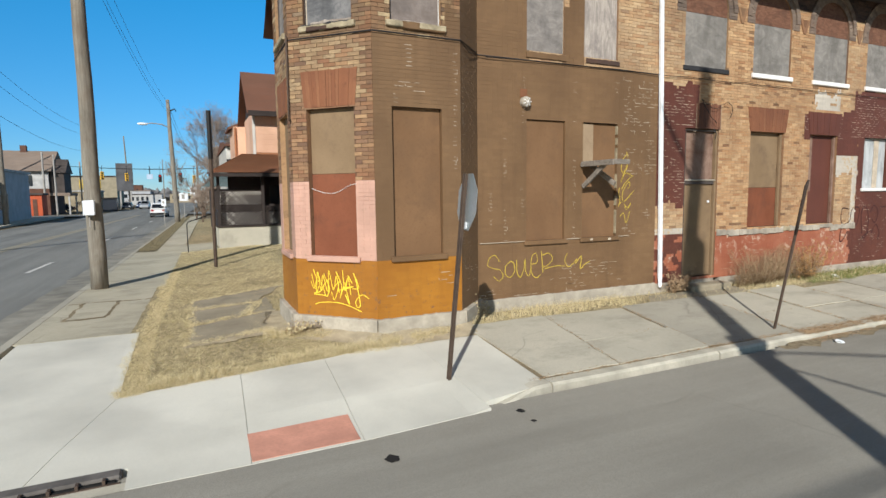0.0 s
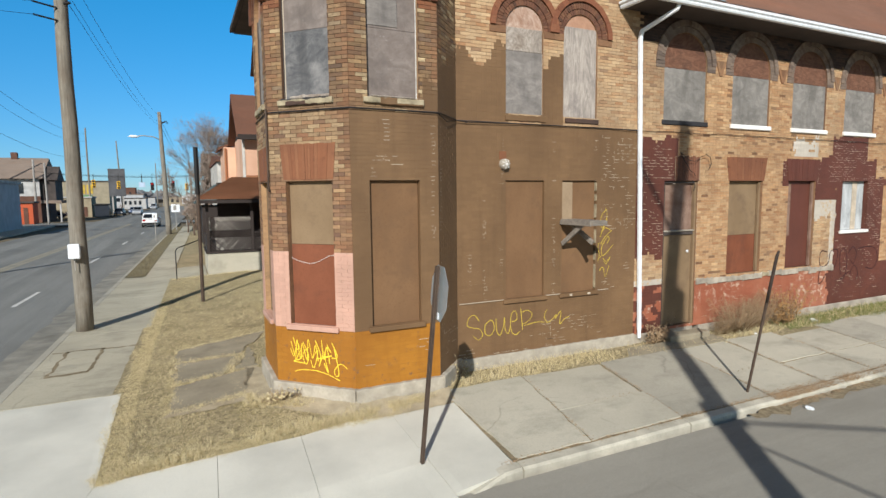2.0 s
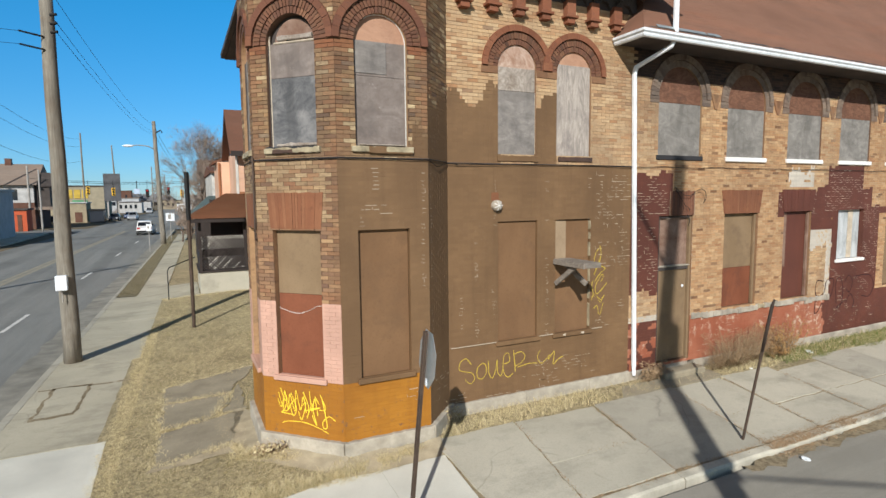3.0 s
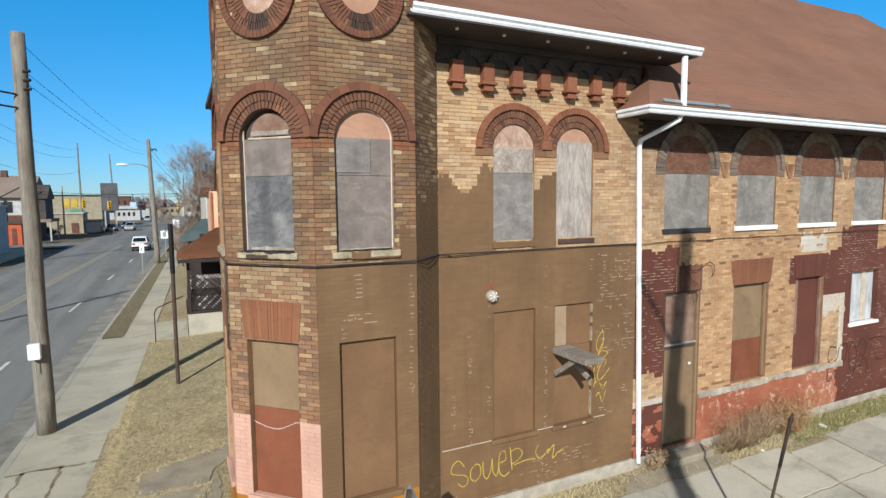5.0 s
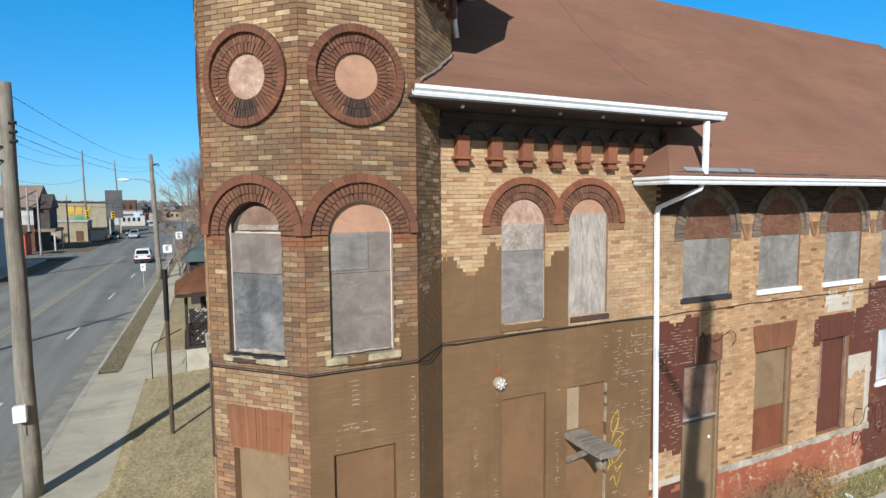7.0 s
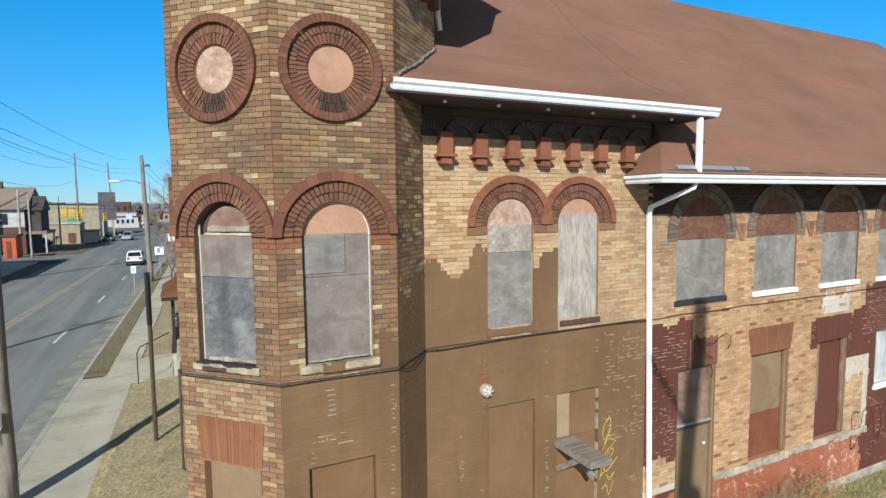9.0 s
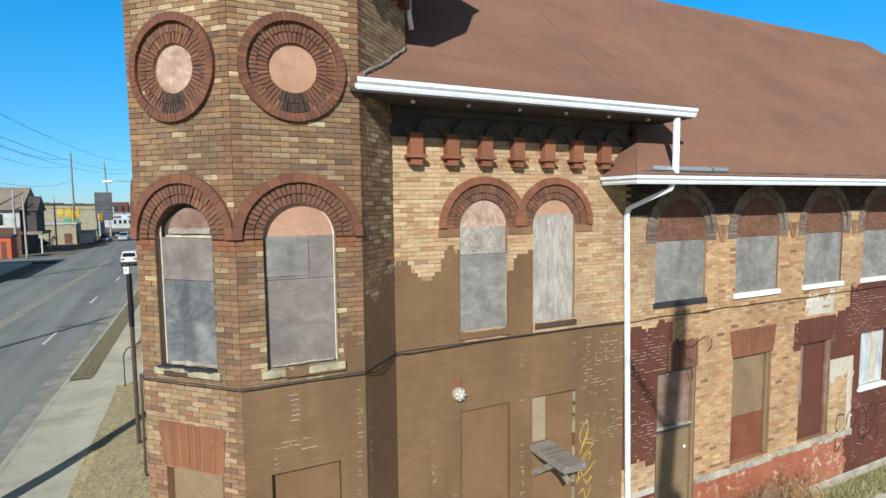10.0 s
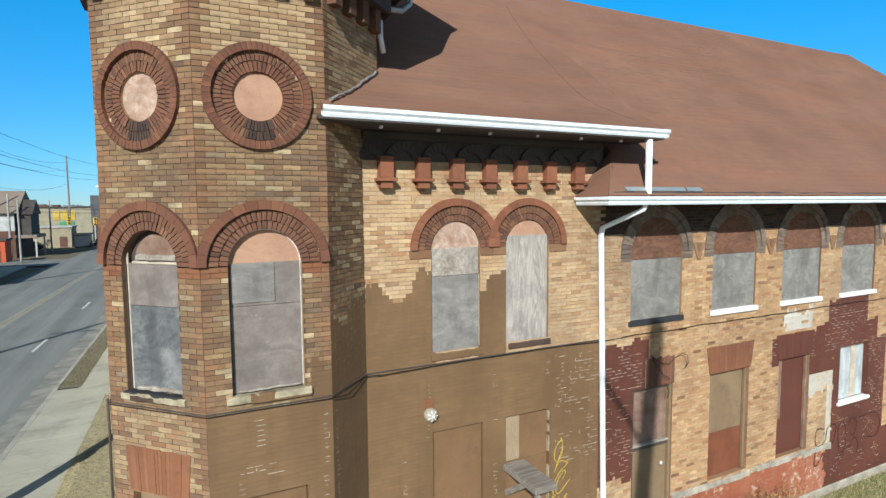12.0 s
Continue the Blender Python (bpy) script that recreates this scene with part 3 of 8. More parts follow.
def facade(side, z0, z1, openings, zone, parent, label, seed, lone=None, depth=0.14, core=0.4, bed=kMORTAR):
    """One wall: a thick core with its openings, a bed of mortar, courses of bricks and the reveals."""
    rng = random.Random(seed)
    vs, fs = [], []
    cuts = sorted({0.0, side.w, *[v for o in openings for v in ((o["u0"], o["u1"]) if "u0" in o else (o["u"] - o["r"], o["u"] + o["r"]))]})
    cuts = [c for c in cuts if 0 <= c <= side.w]
    for a, b in zip(cuts, cuts[1:]):
        m = (a + b) / 2
        gaps = []
        for o in openings:
            if o["kind"] == "round":
                lo, hi, l, r = o["z"] - o["r"], o["z"] + o["r"], o["u"] - o["r"], o["u"] + o["r"]
            else:
                lo, l, r = o["z0"], o["u0"], o["u1"]
                hi = o["z1"] if o["kind"] == "rect" else o["spring"] + (r - l) / 2
            if l < m < r:
                gaps.append((lo, hi))
        z = z0
        for lo, hi in sorted(gaps):
            side.block(vs, fs, a, b, z, lo, -core, -depth, True)
            z = hi
        if z < z1:
            side.block(vs, fs, a, b, z, z1, -core, -depth, True)
    wall = raw("wall", vs, fs, MORTAR, parent, label)
    vs, fs, idx = [], [], []
    bv, bf, bi = [], [], []
    singles = {}
    n_rows = int(round((z1 - z0) / COURSE))
    for k in range(n_rows):
        za, zb = z0 + k * COURSE, z0 + (k + 1) * COURSE
        zc = (za + zb) / 2
        for a, b in free_spans(side.w, openings, zc):
            u = a
            while u < b - 1e-4:
                e = min(b, u + LONG / 4)
                kind = zone((u + e) / 2, zc)
                i = len(vs)
                nn = -0.0055 if kind == kPINK else -0.0024 if kind in PAINTED else -0.0075
                vs += [side.at(u, za, nn), side.at(e, za, nn), side.at(e, zb, nn), side.at(u, zb, nn)]
                fs.append((i, i + 1, i + 2, i + 3))
                # the painted eave-shade band gets dark mortar as well
                idx.append(kind if kind in PAINTED else kMORTAR_DARK if kind == kEAVE_SHADE else bed)
                u = e
            first = math.floor((a - (k % 2) * LONG / 2) / LONG)
            u = first * LONG + (k % 2) * LONG / 2
            while u < b:
                l, r = max(a, u) + JOINT / 2, min(b, u + LONG) - JOINT / 2
                if r - l > 0.025:
                    cells = [zone(l + (r - l) * (q + 0.5) / 4, zc) for q in range(4)]
                    kind = cells[1]
                    if not any(c in PAINTED for c in cells):
                        cells = [kind] * 4
                    out = rng.uniform(-0.0010, 0.0014) if kind in PAINTED else rng.uniform(-0.002, 0.004)
                    lo, hi = za + JOINT / 2 + rng.uniform(-0.001, 0.001), zb - JOINT / 2
                    whole = r - l > LONG - JOINT - 0.001
                    if lone and whole and lone((l + r) / 2, zc):
                        singles.setdefault(kind, []).append(((l + r) / 2, zc, out))
                    else:
                        q = 0
                        while q < 4:
                            e = q
                            while e < 4 and cells[e] == cells[q]:
                                e += 1
                            side.block(bv, bf, l + (r - l) * q / 4, l + (r - l) * e / 4, lo, hi, -0.012, out)
                            bi += [cells[q]] * 5
                            q = e
                u += LONG
    raw("mortar_bed", vs, fs, PALETTE, wall, "lime mortar bed behind the bricks", idx)
    tagged(raw("brickwork", bv, bf, PALETTE, wall, "courses of weathered bricks, partly painted", bi), kind="stuff")
    vs, fs = [], []
    for o in openings:
        if o.get("plain"):
            continue
        p = outline(o)
        vs, fs = [], []
        for q in p:
            vs += [side.at(*q, -0.006), side.at(*q, -depth - 0.02)]
        for j in range(len(p)):
            k = (j + 1) % len(p)
            fs.append((2 * j, 2 * k, 2 * k + 1, 2 * j + 1))
        mid = zone((p[0][0] + p[1][0]) / 2, o.get("z1", o.get("z", 9.0)) - 0.4) if o["kind"] == "rect" else kMIXED
        raw("reveal", vs, fs, PALETTE[mid] if mid in PAINTED else MIXED, wall)
    for kind, places in singles.items():
        mv, mf = [], []
        flat = Side((0, 0), (1, 0), 1)
        flat.block(mv, mf, -LONG / 2 + JOINT / 2, LONG / 2 - JOINT / 2, -COURSE / 2 + JOINT / 2, COURSE / 2 - JOINT / 2, -0.012, 0.0)
        me = bpy.data.meshes.new("brick")
        me.from_pydata(mv, [], mf)
        me.materials.append(PALETTE[kind])
        turn = side.matrix(0, 0)
        # the flat side looks towards -y: turn it to face along the wall's own normal
        face = Matrix((side.u, -side.n, Vector((0, 0, 1)))).transposed().to_4x4()
        for u, z, out in places:
            ob = new("brick", me)
            ob.parent = wall
            ob.matrix_local = Matrix.Translation(side.at(u, z, out)) @ face
    return wall


def ring(side, u, z, r1, r2, a0, a1, count, n0, n1, gap=0.006):
    """Wedge-shaped bricks set in a ring or an arch, each a loose piece."""
    vs, fs = [], []
    for k in range(count):
        g = gap / (r1 + r2)
        s, e = a0 + (a1 - a0) * k / count + g, a0 + (a1 - a0) * (k + 1) / count - g
        i = len(vs)
        for n in (n1, n0):
            for r, a in ((r1, s), (r2, s), (r2, (s + e) / 2), (r2, e), (r1, e), (r1, (s + e) / 2)):
                vs.append(side.at(u + r * math.cos(a), z + r * math.sin(a), n + (random.uniform(-0.003, 0.003) if n == n1 else 0)))
        fs += [tuple(i + q for q in range(6))]
        fs += [(i + q, i + 6 + q, i + 6 + (q + 1) % 6, i + (q + 1) % 6) for q in range(6)]
    return vs, fs


def ring_part(name, side, u, z, r1, r2, a0, a1, count, n0, n1, material, parent, label="", gap=0.006, lone=False):
    smooth_hood = material in (HOOD, HOOD_DARK)
    gap = 0.003 if smooth_hood else (1.0 if side is SIDE_W else 1.45) * gap
    count = int(count * 1.5) if smooth_hood else count
    if lone:
        step = (a1 - a0) / count
        vs, fs = ring(Side((0, 0), (1, 0), 1), 0, 0, r1, r2, -step / 2, step / 2, 1, n0, n1, gap)
        me = bpy.data.meshes.new("arch_brick")
        me.from_pydata([(x, -y, zz) for x, y, zz in vs], [], fs)
        me.materials.append(material)
        bm = bmesh.new()
        bm.from_mesh(me)
        bmesh.ops.recalc_face_normals(bm, faces=bm.faces)
        bm.to_mesh(me)
        bm.free()
        for k in range(count):
            ob = new("arch_brick", me)
            ob.parent = parent
            ob.matrix_local = side.matrix(u, z, random.uniform(-0.003, 0.003) if smooth_hood else random.uniform(-0.006, 0.004)) @ Matrix.Rotation(-(a0 + step * (k + 0.5)), 4, "Y")
        return None
    vs, fs = ring(side, u, z, r1, r2, a0, a1, count, n0, n1, gap)
    ob = raw(name, vs, fs, material, parent, label)
    bm = bmesh.new()
    bm.from_mesh(ob.data)
    bmesh.ops.recalc_face_normals(bm, faces=bm.faces)
    bm.to_mesh(ob.data)
    bm.free()
    return tagged(ob, kind="stuff")


def disc(side, u, z, r, a0, a1, n, thick, name, material, parent, label=""):
    """A round or half-round board with thickness."""
    steps = 28
    pts = [(u + r * math.cos(a0 + (a1 - a0) * i / steps), z + r * math.sin(a0 + (a1 - a0) * i / steps)) for i in range(steps + (0 if a1 - a0 > 6 else 1))]
    bm = bmesh.new()
    f = [bm.verts.new(side.at(*p, n)) for p in pts]
    b = [bm.verts.new(side.at(*p, n - thick)) for p in pts]
    bm.faces.new(f)
    bm.faces.new(b[::-1])
    for i in range(len(f)):
        j = (i + 1) % len(f)
        bm.faces.new((f[j], f[i], b[i], b[j]))
    bmesh.ops.recalc_face_normals(bm, faces=bm.faces)
    return part(name, bm, material, parent, label)


building = thing("corner_building", "boarded-up buff brick corner building with a turret, partly painted", "building")

SIDE_W = Side((4.30, 8.54), (1, 0), 19.7)
C1, C2, C3, C4 = (1.237, 8.893), (2.24, 7.89), (3.658, 7.89), (4.661, 8.893)
C0 = (1.237, 10.311)
FACE = 1.418
SIDE_0 = Side(C0, (0, -1), FACE)
SIDE_1 = Side(C1, (1, -1), FACE)
SIDE_2 = Side(C2, (1, 0), FACE)
SIDE_3 = Side(C3, (1, 1), FACE)
SIDE_4 = Side(C4, (0, 1), FACE)
X0 = 4.30


def arch_hole(u0, u1, z0, spring, ring_width):
    return {"kind": "arch", "u0": u0, "u1": u1, "z0": z0, "spring": spring, "cut": (u1 - u0) / 2 + ring_width * 0.6}


def rect_hole(u0, u1, z0, z1):
    return {"kind": "rect", "u0": u0, "u1": u1, "z0": z0, "z1": z1}


T_MID = 0.69
UP_SPRING = 6.10
tower_upper = arch_hole(T_MID - 0.405, T_MID + 0.405, 4.60, UP_SPRING, 0.32)
tower_lower = rect_hole(T_MID - 0.405, T_MID + 0.405, 1.15, 3.41)
tower_round = {"kind": "round", "u": T_MID - 0.02, "z": 7.98, "r": 0.27, "cut": 0.47}


def corner_mix(u, z, k, left, right):
    """Orange-brown bricks toothed into the turret's corners, left and right metres wide."""
    tooth = 0.55 if int((z - 0.15) / COURSE) % 2 else 1.0
    edge = u < left * tooth or FACE - u < right * tooth
    return kCORNER if edge and noise.noise((u * 5, z * 11, 3)) > -0.38 else k


def zone_1(u, z):
    if z < 1.10 + rag(u, z, 1, 0.02):
        return kORANGE
    if z < 2.32 + rag(u, z, 2, 0.03):
        return kPINK
    if z < 4.42:
        if z > 3.5 and u < 1.22 and noise.noise((u * 4, z * 8, 27)) < 0.12:
            return kUPPER
        return kCORNER if u > 1.22 or noise.noise((u * 5, z * 9, 7)) > 0.22 else kMIXED
    if 5.95 < z < UP_SPRING:
        return kORED
    return corner_mix(u, z, kUPPER if z > 8.25 + rag(u, z, 51, 0.7, 1.2) else kTOWER, 0.10, 0.25)


def zone_2(u, z):
    if z < 1.10 + rag(u, z, 4, 0.02):
        return kORANGE
    if z < 4.42:
        return kBROWN
    if z < 5.35 and u > 1.17 and z < 4.9 + rag(u, z, 5, 0.5):
        return kBROWN
    if 5.95 < z < UP_SPRING:
        return kORED
    return corner_mix(u, z, kUPPER if z > 8.15 + rag(u, z, 52, 0.7, 1.2) else kTOWER, 0.21, 0.14)


def zone_3(u, z):
    if z < 5.38 + rag(u, z, 6, 0.55, 2.2):
        return kBROWN
    return corner_mix(u, z, kUPPER if z > 7.9 + rag(u, z, 53, 0.5, 1.2) else kTOWER, 0.14, 0.02)


def paint_top(x):
    """Ragged upper edge of the brown paint beside the upper windows."""
    knots = [(4.2, 5.72), (4.46, 5.74), (4.56, 5.50), (4.82, 5.36), (4.98, 5.55), (5.1, 5.82), (5.4, 5.90)]
    for (a, p), (b, q) in zip(knots, knots[1:]):
        if x <= b:
            return p + (q - p) * max(0.0, (x - a) / (b - a))
    return 5.92


def zone_w(u, z):
    x = u + X0
    if x < 8.47:
        # the end bay's wall takes the dark soffit colour above 7.38
        if z > 7.38:
            return kDARK_TOP
        if z < 4.42:
            return kBROWN
        if x < 5.34 and z < paint_top(x) + rag(x, z, 8, 0.14, 5.0):
            return kBROWN
        if 6.10 < x < 6.6 and z < 5.47 + 0.55 * (x - 6.12) + rag(x, z, 9, 0.2, 5.0):
            return kBROWN
        return kBUFF
    # shade under the lower eave, painted in as near-black brick
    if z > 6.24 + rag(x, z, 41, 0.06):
        return kEAVE_SHADE
    if z < 1.17:
        if x < 9.3:
            return kMAROON if noise.noise((x * 3, z * 5, 2)) < 0.1 else kREDBASE
        if x < 15.25 + rag(x, z, 12, 0.15):
            return kREDBASE
        return kMAROON
    if x < 9.28:
        if z < 1.32:
            return kWASH
        if z < 1.82 + rag(x, z, 13, 0.2):
            return kBUFF
        return kMAROON if z < 4.28 + rag(x, z, 14, 0.16) else kBUFF
    if x < 9.62 and 3.4 < z < 4.36 + rag(x, z, 15, 0.1):
        return kMAROON
    if x > 13.2:
        top = 3.93 if x < 14.7 else 4.05 if x < 15.15 else 4.58 if x < 16.75 else 3.98 if x < 17.2 else 3.5 if x < 19.3 else 4.2
        if z < top + rag(x, z, 16, 0.1) and z > 3.30 + rag(x, z, 17, 0.06):
            return kMAROON
        if x < 14.55 and 4.0 < z < 4.45 + rag(x, z, 21, 0.25) and x > 13.55 + rag(x, z, 22, 0.3) and noise.noise((x * 4, z * 9, 31)) > -0.4:
            return kWASH
        if 14.5 < x < 15.42 + rag(x, z, 18, 0.06):
            if z > 2.92:
                return kMAROON if z < 3.34 else kBUFF
            return kWASH if z > 2.55 + rag(x, z, 19, 0.25) or x > 15.2 else kBUFF
        if 15.4 < x < 17.6 and z < top + rag(x, z, 16, 0.1):
            return kMAROON
    return kWING if noise.noise((x * 7.3, z * 12.3, 11)) < 0.5 else kCORNER


W_UP = [(5.31, 6.12), (6.58, 7.39)]
W_LOW = [(5.31, 6.16), (6.58, 7.42)]
S_UP = [(9.17, 10.44), (11.27, 12.56), (13.42, 14.76), (15.56, 16.92), (17.75, 19.1), (19.95, 21.3)]
S_LOW = [(11.29, 12.46, 1.24), (13.43, 14.52, 1.24), (15.68, 16.85, 2.10), (17.95, 19.05, 1.24)]
DOOR = (9.26, 10.27)
holes_w = [arch_hole(a - X0, b - X0, 4.58, 6.12, 0.34) for a, b in W_UP]
holes_w += [rect_hole(a - X0, b - X0, 1.21, 3.41) for a, b in W_LOW]
holes_w += [arch_hole(a - X0, b - X0, 4.66, 5.88, 0.26) for a, b in S_UP]
holes_w += [rect_hole(a - X0, b - X0, z, 3.41) for a, b, z in S_LOW]
holes_w += [rect_hole(DOOR[0] - X0, DOOR[1] - X0, 0.22, 3.40)]

holes_w += [{"kind": "rect", "u0": 8.5 - X0, "u1": 19.7, "z0": 6.80, "z1": 7.90, "plain": True}]
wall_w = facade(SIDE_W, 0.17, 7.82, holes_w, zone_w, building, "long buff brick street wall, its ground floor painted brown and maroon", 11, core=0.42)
tower = functools.partial(facade, bed=kMORTAR_DARK)
wall_1 = tower(SIDE_1, 0.15, 9.90, [tower_lower, tower_upper, tower_round], zone_1, building, "turret wall with buff brick over pink and orange paint", 12)
wall_2 = tower(SIDE_2, 0.15, 9.90, [tower_lower, tower_upper, tower_round], zone_2, building, "turret wall with buff brick over brown and orange paint", 13, lone=lambda u, z: 6.9 < z < 9.0)
wall_3 = tower(SIDE_3, 0.15, 9.90, [], zone_3, building, "shaded turret wall with ragged brown paint", 14)
wall_0 = tower(SIDE_0, 0.15, 9.90, [tower_lower, tower_upper, tower_round], zone_1, building, "turret wall facing the main road", 15)
wall_4 = tower(SIDE_4, 7.8, 9.90, [], lambda u, z: kTOWER, building, "turret wall above the roof", 16)


def arched_window(side, u0, u1, z0, spring, boards, sill, bands, impost, top_mat, label, recess=0.10, sill_label="", lone=False, inner=None):
    """A boarded arched window: boards, a half-round top board, brick bands and a sill."""
    c, r = (u0 + u1) / 2, (u1 - u0) / 2
    w = side.slab("window", u0 + 0.012, u1 - 0.012, z0 + 0.02, boards[0][0], -recess - 0.02, -recess, boards[0][1], building, label)
    z = boards[0][0]
    for top, m in boards[1:]:
        side.slab("board", u0 + 0.012, u1 - 0.012, z + 0.004, top, -recess - 0.02, -recess - 0.003, m, w)
        z = top
    if top_mat:
        if z < spring - 0.02:
            side.slab("board", u0 + 0.012, u1 - 0.012, z + 0.004, spring + 0.002, -recess - 0.024, -recess - 0.006, top_mat, w)
        disc(side, c, spring, r - 0.006, 0, math.pi, -recess - 0.006, 0.02, "top_board", top_mat, w)
    for r1, r2, n1, count, m, lab in bands:
        ring_part("arch_band", side, c, spring, r1, r2, 0, math.pi, count, -0.05, n1, m, w, lab, lone=lone)
    if impost:
        out = bands[-1][1]
        lo_, hi_ = inner or (-99, 99)
        side.slab("impost", max(lo_ + 0.002, c - out - 0.01), u0 - 0.004, spring - 0.125, spring - 0.003, -0.02, 0.014, CORNER, w, "orange-red brick impost")
        side.slab("impost", u1 + 0.004, min(hi_ - 0.002, c + out + 0.01), spring - 0.125, spring - 0.003, -0.02, 0.014, CORNER, w, "orange-red brick impost")
    if sill:
        if sill is STONE:
            rough_slab(side, "sill", u0 - 0.07, u1 + 0.07, z0 - 0.085, z0 + 0.022, -0.13, 0.058, OLDSTONE, w, sill_label, u0 * 3 + side.o.x, 1.1)
        else:
            side.slab("sill", u0 - 0.05, u1 + 0.05, z0 - 0.08, z0 + 0.02, -0.13, 0.03 if sill is BLACKWOOD else 0.05, sill, w, sill_label, 0.012)
    for s in (u0, u1) if sill is STONE else ():
        d = 0.012 if s == u0 else -0.012
        side.slab("frame", min(s, s + d), max(s, s + d), z0 + 0.02, spring, -recess - 0.012, -recess + 0.02, FLAKE if s == u1 else SOFFIT, w, "", 0.002)
    return w


def rough_slab(side, name, u0, u1, z0, z1, n0, n1, material, parent, label, seed, wear=1.0):
    """A worn stone: many small steps along its length, corners broken away."""
    bm = bmesh.new()
    k = max(4, int((u1 - u0) / 0.06))
    rows = []
    for i in range(k + 1):
        u = u0 + (u1 - u0) * i / k
        w = 0.5 + 0.5 * noise.noise((u * 7, seed, 0))
        v = 0.5 + 0.5 * noise.noise((u * 11, seed, 5))
        a, b = n1 - min(0.9, 0.35 * wear) * (n1 - max(n0, 0)) * w, z1 - min(0.8, 0.22 * wear) * (z1 - z0) * v
        c = z0 + 0.3 * (z1 - z0) * (1 - w) * v
        rows.append([bm.verts.new(side.at(u, zz, nn)) for zz, nn in ((c, n0), (c, a - 0.01), (c + 0.01, a), (b - 0.012, a), (b, a - 0.014), (b, n0))])
    for p, q in zip(rows, rows[1:]):
        for j in range(6):
            bm.faces.new((p[j], p[(j + 1) % 6], q[(j + 1) % 6], q[j]))
    bm.faces.new(rows[0])
    bm.faces.new(rows[-1][::-1])
    bmesh.ops.recalc_face_normals(bm, faces=bm.faces)
    return part(name, bm, material, parent, label)


def bands_for(r, total, hood):
    k = total / 0.33
    return [(r, r + 0.095 * k, -0.004, max(14, int(r * math.pi / 0.050)), DARK_ROWLOCK, "sooty rowlock brick band"),
            (r + 0.10 * k, r + 0.215 * k, 0.012, max(18, int((r + 0.1) * math.pi / 0.050)), DARK_ROWLOCK, "sooty rowlock brick band"),
            (r + 0.225 * k, r + total, 0.045, max(10, int((r + 0.2) * math.pi / 0.21)), hood, "smooth red brick hood mould")]


for s, top, split, g in ((SIDE_1, TAN_PLY, 5.62, (BLUE_PLY, MAUVE_PLY)), (SIDE_2, TAN_PLY, 5.62, (MAUVE_PLY, MAUVE_PLY)), (SIDE_0, TAN_PLY, 5.6, (GREY_PLY, GREY_PLY))):
    win = arched_window(s, T_MID - 0.405, T_MID + 0.405, 4.60, UP_SPRING, [(split, g[0]), (UP_SPRING + 0.02, g[1])], STONE, bands_for(0.405, 0.325, HOOD_DARK), False, None if s is SIDE_1 else top,
                        "arched turret window boarded with grey plywood", 0.07, "crumbling stone sill", s is not SIDE_0)
    if s is SIDE_1:
        # the hollow's shade is a dark-coloured disc behind the top board
        disc(s, T_MID, UP_SPRING, 0.399, 0, math.pi, -0.128, 0.005, "dark_gap", SOFFIT, win, "dark disc standing in for the shaded gap above the top board")
        disc(s, T_MID + 0.03, UP_SPRING + 0.02, 0.335, 0.0, math.pi, -0.098, 0.012, "top_board", TRANSOM_PLY, win, "reddish brown half-round top board")
        rough_slab(s, "flaked_strip", T_MID - 0.24, T_MID + 0.34, UP_SPRING + 0.045, UP_SPRING + 0.15, -0.10, -0.088, TORN_PLY, win, "whitish flaking paint on the top board", 5.1, 2.5)
        rough_slab(s, "batten", T_MID - 0.31, T_MID + 0.375, UP_SPRING + 0.005, UP_SPRING + 0.045, -0.10, -0.072, FLAKE, win, "flaking pale batten", 3.3)
        s.slab("frame", T_MID - 0.402, T_MID - 0.378, 4.62, UP_SPRING + 0.15, -0.085, -0.066, FLAKE, win, "flaking pale frame edge", 0.003)
        rough_slab(s, "charred_board", T_MID - 0.44, T_MID + 0.44, 4.575, 4.636, -0.06, 0.0635, BLACKWOOD, win, "charred black strip along the sill", 1.7, 2.4)
        rough_slab(s, "soot", T_MID - 0.34, T_MID + 0.22, 4.512, 4.60, -0.02, 0.0635, SOOT_SHADE, win, "soot on the face of the sill", 6.4, 1.4)
        rough_slab(s, "flaked_strip", T_MID - 0.30, T_MID + 0.38, 4.625, 4.70, -0.08, -0.0675, TORN_PLY, win, "whitish peeled foot of the boards", 2.6, 3.6)
    if s is SIDE_2:
        rough_slab(s, "paint", T_MID - 0.22, T_MID + 0.08, 4.50, 4.624, -0.02, 0.0635, BROWN, win, "brown paint across the sill", 4.4, 1.2)
        rough_slab(s, "paint", T_MID + 0.05, T_MID + 0.46, 4.50, 4.55, -0.02, 0.0625, BROWN, win, "brown paint across the sill", 3.4, 1.2)
        rough_slab(s, "flaked_strip", T_MID - 0.33, T_MID + 0.36, 4.625, 4.665, -0.08, -0.0675, TORN_PLY, win, "whitish peeled foot of the boards", 2.9, 3.6)
        s.slab("patch_board", T_MID - 0.385, T_MID + 0.10, 5.66, UP_SPRING + 0.015, -0.085, -0.062, GREY_PLY, win, "darker grey board nailed over the first")
        ring_part("paint_edge", s, T_MID, UP_SPRING, 0.394, 0.402, 0.0, 2.2, 16, -0.075, -0.058, WHITEWOOD, win, "white paint edge round the arch", 0.001)
        s.slab("paint_edge", T_MID + 0.392, T_MID + 0.402, 4.64, UP_SPRING, -0.075, -0.05, WHITEWOOD, win, "white paint edge", 0.002)
    # round window above
    rw = disc(s, tower_round["u"], 7.98, 0.268, 0, 2 * math.pi, -0.035, 0.02, "round_window", TAN_PLY if s is SIDE_2 else ROUND_PLY, building, "round window boarded with flaking plywood, ringed in red brick")
